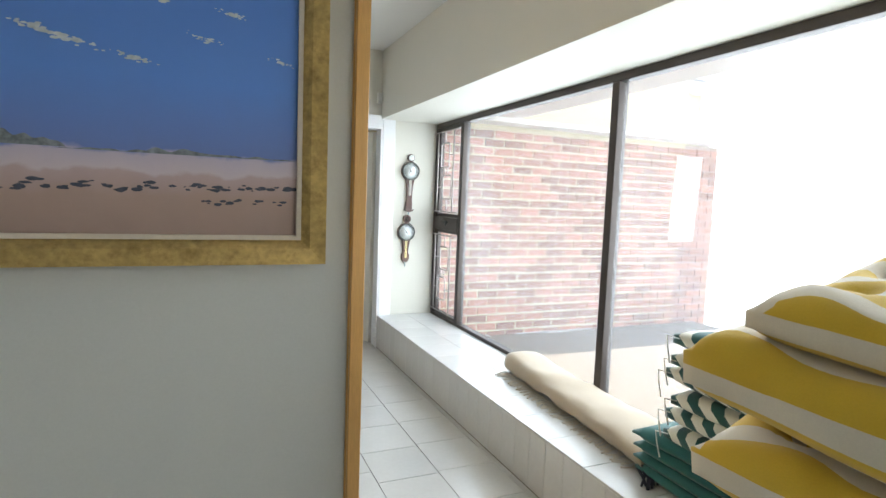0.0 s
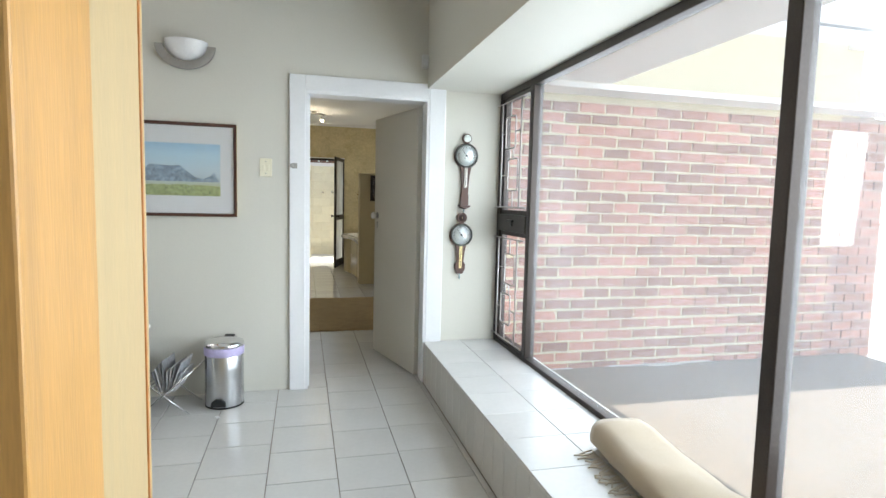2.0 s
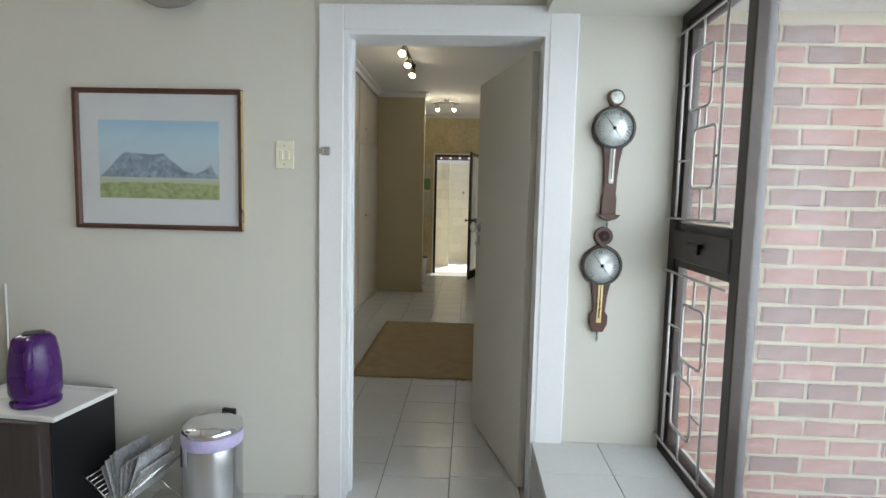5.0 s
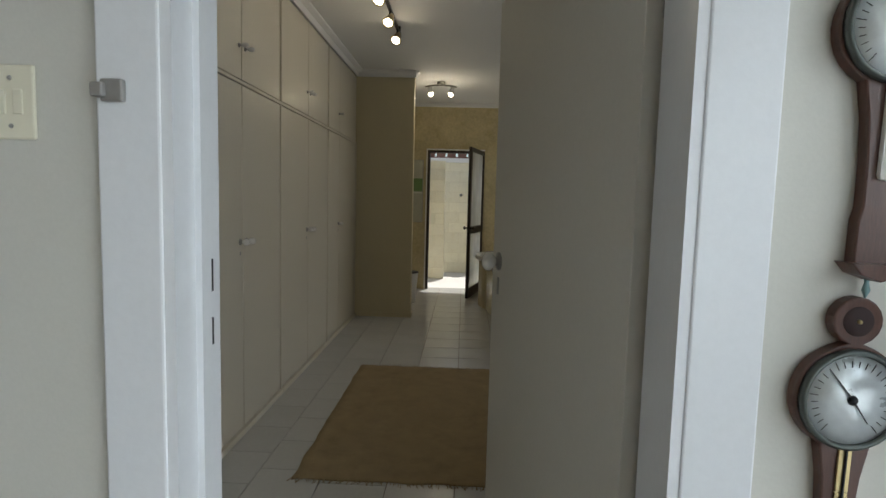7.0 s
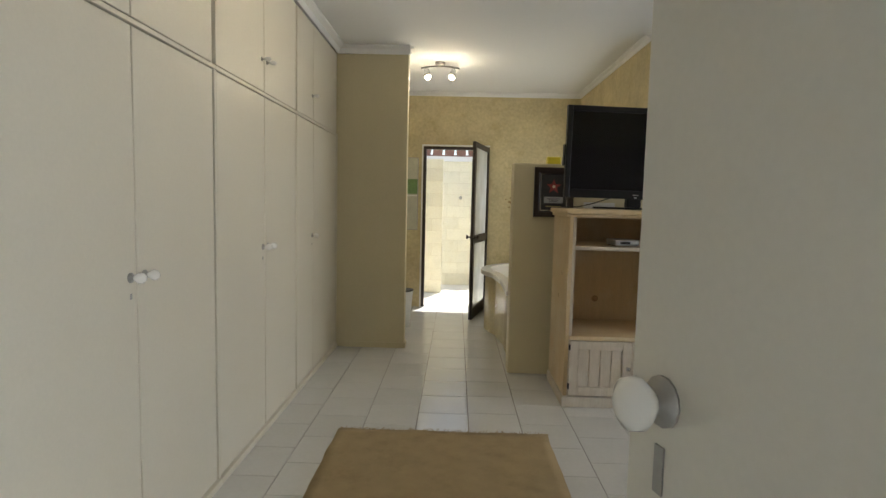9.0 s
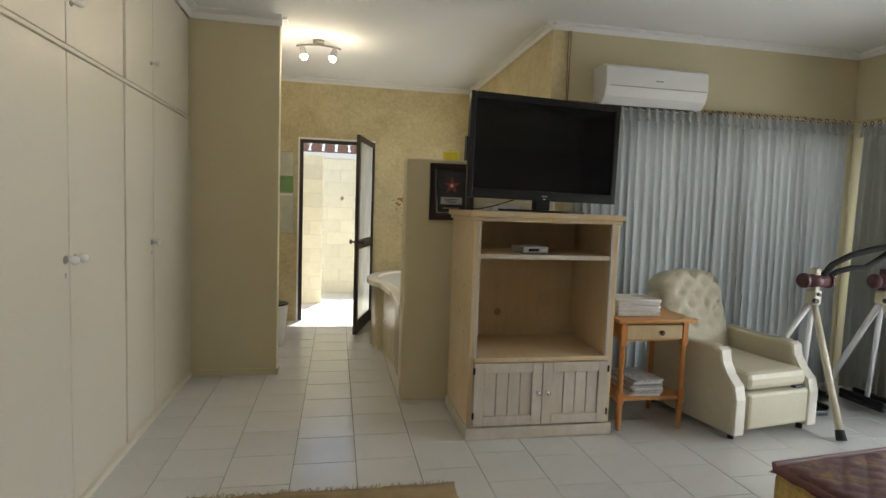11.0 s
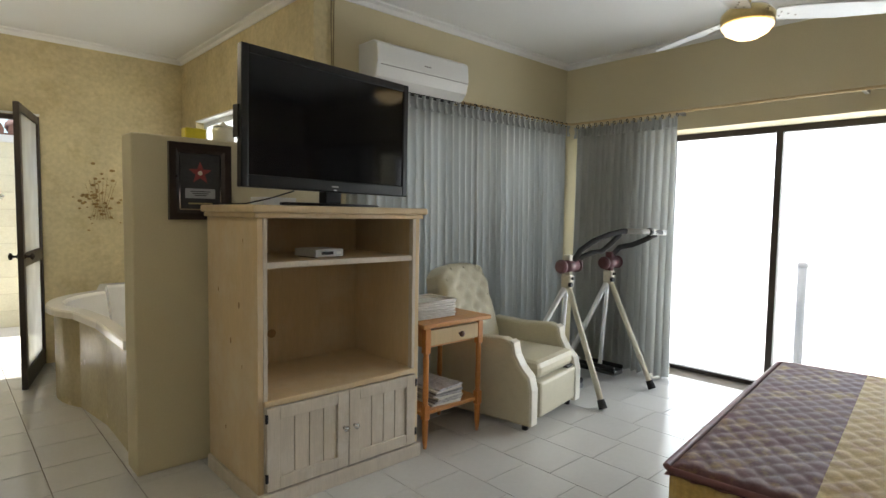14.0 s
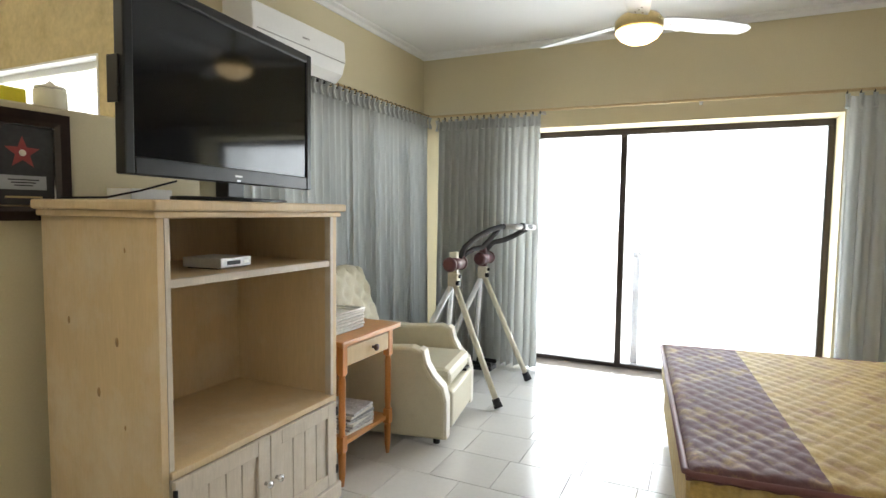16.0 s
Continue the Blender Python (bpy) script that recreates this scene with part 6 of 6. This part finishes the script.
# ---- exercise walker ----
ex = thing("exercise_walker", Matrix(), "folding air-walker exerciser with cream legs and black foam handlebars", "exercise machine")
for sx, fx, kx in ((0, 4.24, 4.33), (1, 4.94, 4.905)):
    top = Vector((kx, 9.14, 0.84))
    for fy, material in ((8.75, TUBE), (9.52, TUBEW)):
        foot = Vector((fx if fy < 9 else fx - 0.1, fy, 0.0))
        d = (top - foot).normalized()
        part("leg", tubes(([foot + d * 0.05, top], 0.021), seg=12), material, ex)
        part("rubber_foot", tubes(([foot + d * 0.012, foot + d * 0.075], [0.031, 0.026]), seg=12), RUBBER, ex)
    part("hinge_block", boxes((kx - 0.03, 9.10, 0.80, kx + 0.03, 9.18, 0.90), bevel=0.012), TUBE, ex)
    part("hinge_bolt", tubes(([(kx - 0.02, 9.085, 0.83), (kx - 0.02, 9.095, 0.83), (kx - 0.02, 9.11, 0.83)], 0.018), ([(kx, 9.085, 0.875), (kx, 9.11, 0.875)], 0.012), seg=12), BLACK, ex)
    part("pivot_hub", tubes(([(kx - 0.085, 9.13, 0.965), (kx + 0.085, 9.13, 0.965)], 0.045), seg=16), MAROON, ex)
    for s in (-1, 1):
        part("hub_cap", tubes(([(kx + s * 0.085, 9.13, 0.965), (kx + s * 0.105, 9.13, 0.965), (kx + s * 0.125, 9.13, 0.965)], [0.052, 0.052, 0.036]), seg=16), MAROON, ex, "maroon end cap")
    part("hub_neck", boxes((kx - 0.02, 9.11, 0.89, kx + 0.02, 9.17, 1.05), bevel=0.008), MAROON if sx else TUBE, ex)
    part("swing_arm", tubes(([(kx + 0.03, 9.16, 0.94), (kx + 0.04, 9.22, 0.10)], 0.017), seg=10), TUBEW, ex)
    part("footplate", boxes((kx - 0.02, 9.05, 0.045, kx + 0.12, 9.40, 0.085), (kx - 0.02, 9.05, 0.085, kx + 0.0, 9.40, 0.12), (kx + 0.1, 9.05, 0.085, kx + 0.12, 9.40, 0.12), bevel=0.012), BLACK, ex)
part("base_bar", tubes(([(4.18, 9.45, 0.028), (4.9, 9.45, 0.028)], 0.02), seg=10), BLACK, ex)
part("handlebar", tubes(([(4.37, 9.12, 1.00), (4.41, 9.09, 1.08), (4.5, 9.04, 1.15), (4.62, 8.98, 1.20), (4.72, 8.93, 1.225), (4.9, 8.87, 1.225), (5.08, 8.80, 1.215)], 0.021), seg=10), FOAM, ex, "black foam handlebar")
part("handlebar", tubes(([(4.42, 9.14, 0.98), (4.47, 9.11, 1.03), (4.55, 9.08, 1.06), (4.62, 9.04, 1.07), (4.68, 9.0, 1.13), (4.74, 8.96, 1.2)], 0.019), seg=10), FOAM, ex)
part("handlebar", tubes(([(4.92, 9.12, 1.03), (4.95, 9.08, 1.09), (5.0, 9.0, 1.11), (5.03, 8.92, 1.15), (5.08, 8.84, 1.2)], 0.021), seg=10), FOAM, ex)
part("cross_bar", tubes(([(4.75, 8.915, 1.226), (4.95, 8.85, 1.222), (5.12, 8.79, 1.212)], 0.0225), seg=12), GREYMETAL, ex)
part("bar_clamp", tubes(([(4.96, 8.847, 1.222), (4.99, 8.836, 1.221)], 0.03), seg=12), BLACK, ex)

# ---- bed ----
bd = thing("bed", pose(2.63, 7.56, 0, 0, 0, 6.0), "bed base and mattress under a quilted purple and gold cover", "bed")
BW, BL = 1.62, 1.80
FLOR = mat("gold_brocade", (0.42, 0.29, 0.09), 0.7, vary=0.3, scale=11, fine=70, bump=0.15, dirt=(0.50, 0.41, 0.22), dirt_amount=0.8, dirt_scale=9)
part("base", boxes((0.02, -BW + 0.02, 0.10, BL - 0.02, -0.02, 0.30), bevel=0.02), FLOR, bd)
part("mattress", boxes((0.0, -BW, 0.302, BL, 0.0, 0.515), bevel=0.035), FLOR, bd)


def quilt_material(name, ground, figure, amount, scale):
    return mat(name, ground, 0.7, vary=0.22, scale=7, fine=120, bump=0.1, dirt=figure, dirt_amount=amount, dirt_scale=scale)


QP = quilt_material("purple_brocade", (0.125, 0.052, 0.055), (0.36, 0.22, 0.08), 0.85, 10)
QG = quilt_material("gold_quilt", (0.46, 0.32, 0.11), (0.24, 0.11, 0.06), 0.85, 10)


def quilt(x0, x1, y0, y1, z, material, name, label):
    """Diamond-quilted cloth: every stitched lozenge swells between its seams."""
    bm = bmesh.new()
    step = 0.0095
    nx, ny = int((x1 - x0) / step), int((y1 - y0) / step)
    vs = []
    for i in range(nx + 1):
        row = []
        for j in range(ny + 1):
            x, y = x0 + (x1 - x0) * i / nx, y0 + (y1 - y0) * j / ny
            a, b = (x / 0.055 + y / 0.042), (x / 0.055 - y / 0.042)
            h = abs(math.sin(math.pi * a / 2) * math.sin(math.pi * b / 2)) ** 0.5
            e = min(x, BL - x, -y, y + BW)
            drop = 0.028 * max(0, 1 - e / 0.04) ** 2
            row.append(bm.verts.new((x, y, z + 0.0065 * h - drop + 0.004 * noise.noise((x * 4, y * 4, 0)))))
        vs.append(row)
    for i in range(nx):
        for j in range(ny):
            bm.faces.new((vs[i][j], vs[i + 1][j], vs[i + 1][j + 1], vs[i][j + 1])).smooth = True
    part(name, bm, material, bd, label)


quilt(-0.005, BL + 0.005, -0.40, 0.005, 0.53, QP, "quilt_border", "purple quilted border")
quilt(-0.005, BL + 0.005, -BW - 0.005, -0.40, 0.53, QG, "quilt_middle", "gold brocade quilted middle")
part("piping", tubes(([(-0.004, -BW, 0.515), (-0.004, -0.02, 0.515), (0.02, 0.006, 0.515), (BL - 0.02, 0.006, 0.515), (BL + 0.005, -0.02, 0.515), (BL + 0.005, -BW, 0.515)], 0.012), seg=8), mat("purple_piping", (0.16, 0.06, 0.06), 0.6), bd)
for x in (0.12, BL - 0.12):
    for y in (-0.12, -BW + 0.12):
        part("leg", turned([(0.028, 0), (0.035, 0.1)], 12, Matrix.Translation((x, y, 0))), WALNUT, bd)

# ---- curtains, rail, sliding door ----
def curtain(x0, y0, x1, y1, z0, z1, folds, depth, label, seed):
    """A pleated curtain hanging in folds from (x0, y0) to (x1, y1)."""
    t = thing("curtain", Matrix(), label, "curtain", "bedroom curtains")
    d = Vector((x1 - x0, y1 - y0, 0))
    ln = d.length
    d.normalize()
    nrm = Vector((d.y, -d.x, 0))
    n, m = folds * 10, 14
    bm = bmesh.new()
    cols = []
    for i in range(n + 1):
        u = i / n
        col = []
        for j in range(m + 1):
            v = j / m
            ph = u * folds * 2 * math.pi + 2.6 * noise.noise((u * 6, seed, 0)) + 0.5 * v * noise.noise((u * 9, seed, 2))
            amp = depth * (0.35 + 0.65 * v) * (0.55 + 0.6 * noise.noise((u * 7 + seed, 1, 1)) + 0.3)
            s = math.sin(ph)
            off = amp * math.copysign(abs(s) ** 0.7, s)
            p = Vector((x0, y0, 0)) + d * (u * ln + 0.012 * math.cos(ph) * (0.3 + v)) + nrm * off
            col.append(bm.verts.new((p.x, p.y, z1 + (z0 - z1) * v)))
        cols.append(col)
    for a, b in zip(cols, cols[1:]):
        for j in range(m):
            bm.faces.new((a[j], b[j], b[j + 1], a[j + 1])).smooth = True
    part("drape", bm, CURTAIN, t)
    for i in range(folds + 1):
        u = i / folds
        p = Vector((x0, y0, z1 + 0.022)) + d * (u * ln)
        loop = [p + nrm * (0.016 * math.cos(a)) + Vector((0, 0, 0.016 * math.sin(a))) for a in [2 * math.pi * k / 10 for k in range(11)]]
        part("ring", tubes((loop, 0.0035), seg=5), FRAME, t)
        q = p + Vector((0, 0, -0.055))
        part("pinch_pleat", tubes(([q + nrm * 0.03 + Vector((0, 0, 0.045)), q + nrm * 0.022, q + nrm * 0.034 - Vector((0, 0, 0.05))], [0.016, 0.009, 0.015]), seg=7), CURTAIN, t)
    return t


RY, RX = 9.83, 5.27
cu = "grey-blue lined curtain hanging closed from rings"
curtain(2.84, RY, 4.03, RY, 0.015, 2.155, 17, 0.062, cu, 1)
curtain(4.0, RY - 0.02, 5.20, RY - 0.02, 0.015, 2.15, 17, 0.062, cu, 2)
curtain(RX, 9.73, RX, 8.80, 0.015, 2.13, 15, 0.055, "grey-blue curtain drawn back beside the sliding door", 3)
curtain(RX, 6.72, RX, 5.75, 0.015, 2.13, 13, 0.045, "grey-blue curtain drawn back at the far side of the sliding door", 4)
rl = thing("curtain_rail", Matrix(), "slim pale curtain rail round the corner", "curtain rail")
part("rail", tubes(([(2.78, RY, 2.187), (5.22, RY, 2.182), (RX, 9.78, 2.18), (RX, 5.7, 2.165)], 0.011), seg=10), PALEPINE, rl)
for x in (2.95, 4.0):
    part("bracket", boxes((x - 0.012, RY + 0.008, 2.172, x + 0.012, 9.951, 2.197)), GREYMETAL, rl)
for y in (8.8, 7.6, 6.0):
    part("bracket", boxes((RX + 0.008, y - 0.012, 2.158, 5.401, y + 0.012, 2.182)), GREYMETAL, rl)
cp = thing("pull_cord", Matrix(), "pull cord hanging from a hook beside the air conditioner", "cord")
part("cord", tubes(([(2.80, 9.94, 2.70), (2.795, 9.93, 2.5), (2.80, 9.93, 2.2)], 0.004), ([(2.815, 9.93, 2.70), (2.81, 9.93, 2.2)], 0.004), seg=5), mat("old_cord", (0.28, 0.22, 0.13), 0.9), cp)
part("hook", boxes((2.795, 9.92, 2.69, 2.82, 9.951, 2.715), bevel=0.003), GREYMETAL, cp)

w4 = structure("window_4", boxes((5.68, 6.70, 2.0, 5.74, 9.05, 2.05), (5.68, 6.70, 0.0, 5.74, 9.05, 0.035), (5.68, 6.70, 0.035, 5.74, 6.745, 2.0), (5.68, 9.0, 0.035, 5.74, 9.05, 2.0), bevel=0.004), FRAME, "dark framed sliding glass door to the terrace", "window")
part("mullion", boxes((5.665, 8.155, 0.035, 5.72, 8.205, 2.0), bevel=0.004), FRAME, w4)
for y0, y1, x in ((6.745, 8.18, 5.705), (8.18, 9.0, 5.72)):
    part("pane", boxes((x, y0, 0.03, x + 0.006, y1, 2.005)), GLASS, w4).visible_shadow = False
po = thing("terrace_post", Matrix.Translation((6.1, 8.09, 0)), "slim grey balustrade post on the terrace", "post")
part("post", tubes(([(0, 0, -0.05), (0, 0, 0.94)], 0.033), seg=12), FRAME, po)
part("post_cap", turned([(0.038, 0.94), (0.042, 0.97), (0.026, 0.985), (0, 0.99)], 14), FRAME, po)
w5 = structure("window_5", boxes((3.1, 10.0, 0.1, 3.14, 10.05, 2.02), (5.29, 10.0, 0.1, 5.33, 10.05, 2.02), (3.14, 10.0, 0.1, 5.29, 10.05, 0.14), (3.14, 10.0, 1.98, 5.29, 10.05, 2.02), (4.1, 10.0, 0.14, 4.15, 10.05, 1.98)), FRAME, "dark framed window behind the drawn curtains", "window")
part("pane", boxes((3.13, 10.02, 0.13, 5.30, 10.026, 1.99)), GLASS, w5).visible_shadow = False

# air conditioner
ac = thing("air_conditioner", Matrix.Translation((3.43, 9.95, 2.315)), "white split air conditioner above the curtains", "air conditioner")
prof = [(-0.001, -0.14), (-0.001, 0.145), (-0.17, 0.145), (-0.215, 0.12), (-0.225, 0.0), (-0.20, -0.09), (-0.15, -0.14)]
part("casing", slabbed(prof, -0.415, 0.415, 'x', 0.008), PLASTIC, ac)
part("front_seam", boxes((-0.39, -0.2275, -0.02, 0.40, -0.224, -0.014)), GREYMETAL, ac)
part("louvre", slabbed([(-0.197, -0.095), (-0.203, -0.09), (-0.158, -0.139), (-0.152, -0.142)], -0.38, 0.36, 'x'), PLASTIC, ac)
part("outlet", slabbed([(-0.145, -0.1405), (-0.08, -0.1405), (-0.08, -0.145), (-0.145, -0.145)], -0.38, 0.36, 'x'), BLACK, ac)
part("badge", boxes((-0.02, -0.2275, 0.03, 0.04, -0.2235, 0.038)), GREYMETAL, ac)

# ceiling fan
fn = thing("ceiling_fan", Matrix.Translation((4.19, 7.93, 2.77)), "white three-blade ceiling fan with a lit glass bowl", "ceiling fan")
part("canopy", turned([(0.03, -0.08), (0.06, -0.05), (0.065, 0.001)], 24), BRASS, fn)
part("rod", tubes(([(0, 0, -0.3), (0, 0, -0.05)], 0.012), seg=10), BRASS, fn)
part("motor", turned([(0.05, -0.28), (0.11, -0.30), (0.135, -0.33), (0.135, -0.365), (0.12, -0.38), (0.0, -0.381)], 28), BRASS, fn, "antique brass motor housing")
part("light_bowl", turned([(0.128, -0.3815), (0.13, -0.39), (0.105, -0.425), (0.06, -0.45), (0.0, -0.46)], 28), BOWL, fn, "lit alabaster glass bowl")
for a in (186, 306, 66):
    m = Matrix.Rotation(radians(a), 4, 'Z') @ pose(0, 0, -0.325, -12, 0, 0)
    bm = slabbed([(0.13, -0.05), (0.2, -0.068), (0.45, -0.078), (0.66, -0.062), (0.71, -0.03), (0.715, 0.01), (0.68, 0.05), (0.45, 0.068), (0.2, 0.058), (0.13, 0.045)], -0.004, 0.004, 'z')
    bm.transform(m)
    b = part("blade", bm, mat("white_blade", (0.72, 0.74, 0.75), 0.35, vary=0.03) if a == 186 else bpy.data.materials["white_blade"], fn)
    for u, v in ((0.16, -0.02), (0.16, 0.02), (0.2, 0.0), (0.24, 0.015)):
        part("screw", turned([(0.006, -0.0065), (0.006, -0.004)], 8, m @ Matrix.Translation((u, v, 0))), GREYMETAL, b)

# ---- carport seen through the narrow window ----
structure("carport_floor", boxes((-7, NB, -0.3, -0.75, 13, -0.1)), PAVE, "pale paving of the covered yard", "pavement")
cw = structure("carport_wall", boxes((-7, 8.6, -0.2, -0.76, 8.75, 1.3)), BRICK, "brick wall of the covered yard", "wall")
structure("carport_wall_pier", boxes((-2.75, 7.3, -0.2, -2.0, 7.5, 1.2)), mat("cream_pier", (0.62, 0.5, 0.3), 0.8), "cream plastered pier", "wall")
cr = structure("carport_roof", slabbed([(9.1, 1.79), (9.3, 1.71), (9.3, 1.76), (9.1, 1.84)], -8, -0.8, 'x'), PALEPINE, "slatted timber roof of the covered yard", "roof")
for k in range(4, 9):
    y0 = 5.95 + 0.35 * k
    z0 = 2.98 - (y0 - 5.95) * 0.379
    part("roof_board", slabbed([(y0, z0), (y0 + 0.2, z0 - 0.076), (y0 + 0.2, z0 - 0.036), (y0, z0 + 0.04)], -8, -0.8, 'x'), PALEPINE, cr)
for k in range(8):
    part("rafter", slabbed([(5.95, 2.82), (9.1, 1.62), (9.1, 1.77), (5.95, 2.97)], -1.3 - 0.62 * k, -1.22 - 0.62 * k, 'x'), ORANGE_H, cr)
part("tie_beam", boxes((-7.5, 7.0, 1.95, -0.8, 7.1, 2.15)), ORANGE_H, cr)
for z0 in (0.12, 0.48):
    part("brace", slabbed([(-4.2, z0), (-0.9, z0 + 1.35), (-0.9, z0 + 1.53), (-4.2, z0 + 0.18)], 6.6, 6.7, 'y'), ORANGE_H, cr)


# ---- pieces: brick wall beyond the big window ----
def pieces(name, parent, cells, dims, material, near, stuff_label, rough=0.0):
    """Cells are centres; the near ones become objects on one shared mesh, the rest one joined mesh."""
    shared = {}
    rest = bmesh.new()
    count = 0
    for (x, y, z), d in cells:
        if near(x, y, z) and count < 300:
            key = (*(round(c, 3) for c in d), count % 7 if rough else 0)
            if key not in shared:
                shared[key] = mesh_of(name, boxes((-d[0] / 2, -d[1] / 2, -d[2] / 2, d[0] / 2, d[1] / 2, d[2] / 2), bevel=dims), material)
                for v in shared[key].vertices:
                    v.co += Vector([rng.uniform(-rough, rough) for _ in range(3)]) if rough else Vector()
            ob = new(name, shared[key])
            ob.parent, ob.matrix_local = parent, Matrix.Translation((x, y, z))
            count += 1
        else:
            m = Matrix.Translation((x, y, z)) @ Matrix.Diagonal((*d, 1))
            bmesh.ops.create_cube(rest, size=1, matrix=m)
    if rest.verts:
        ob = part(name + "_rest", rest, material, parent, stuff_label)
        ob["kind"] = "stuff"
    else:
        rest.free()


bw = structure("wall_brick", boxes((2.26, NB + 0.135, -0.2, 5.95, NB + 0.28, 2.2), (2.262, NB + 0.008, -0.2, 5.95, NB + 0.134, 2.15)), MORTAR, "weathered red face-brick wall with pale mortar", "wall")
cells, row = [], 0
L, Hh, J = 0.215, 0.071, 0.015
rng = random.Random(5)
z = -0.12
while z < 2.1:
    x = 2.265 - (row % 2) * (L + J) / 2
    while x < 5.93:
        a, b = max(2.265, x), min(5.94, x + L)
        if b - a > 0.04:
            cells.append((((a + b) / 2, NB + 0.004 + rng.uniform(-0.003, 0.003), z + Hh / 2), (round(b - a, 3), 0.02, Hh)))
        x += L + J
    z += Hh + J
    row += 1
cells.sort(key=lambda c: c[0][0])
pieces("brick", bw, cells, 0.006, BRICK, lambda x, y, z: x < 4.9, "the farther bricks of the wall", 0.005)

# ---- pieces: bench tiles and floor tiles ----
bt = []
y = NW - 0.002
k = 0
while y > -1.9:
    for x0, x1 in ((1.606, 1.885), (1.888, 2.138)):
        bt.append((((x0 + x1) / 2, y - 0.28 / 1 / 2 - (0), 0.294), (x1 - x0 - 0.0, 0.277, 0.012)))
    y -= 0.28
tiles_top = bt[:]
pieces("seat_tile", seat_bench, tiles_top, 0.0015, TILE, lambda x, y, z: True, "tiles of the window seat")
ft = []
y = NW - 0.002
while y > -1.9:
    ft.append(((1.612, y - 0.07, 0.145), (0.012, 0.137, 0.284)))
    y -= 0.14
pieces("front_tile", seat_bench, ft, 0.0015, TILE, lambda x, y, z: True, "tiles on the front of the window seat")
floor_ob = bpy.data.objects["floor"]
P = 0.325
offs = {}
fl = []
i = 0
x = -2.6 + ((0.60 + 2.6) % P) - P
while x < 5.4:
    yo = (rng.random() * P)
    y = -2.0 - yo
    while y < 12.62:
        xa, xb, ya, yb = max(x + 0.002, -2.6), min(x + P - 0.002, 5.67), max(y + 0.002, -2.0), min(y + P - 0.002, 12.63)
        inside = (ya < 5.06 and xa < 1.62) or (ya > 5.06 and xb > -0.6)
        if xb - xa > 0.02 and yb - ya > 0.02 and inside:
            if ya < 5.06:
                xb = min(xb, 1.604)
            if xb - xa > 0.02:
                fl.append((((xa + xb) / 2, (ya + yb) / 2, -0.004), (round(xb - xa, 3), round(yb - ya, 3), 0.008)))
        y += P
    x += P
fl.sort(key=lambda c: abs(c[0][0] - 1.3) + 0.35 * abs(c[0][1] - 7.0))
pieces("tile", floor_ob, fl, 0.0012, TILE, lambda x, y, z: True, "the farther white floor tiles")
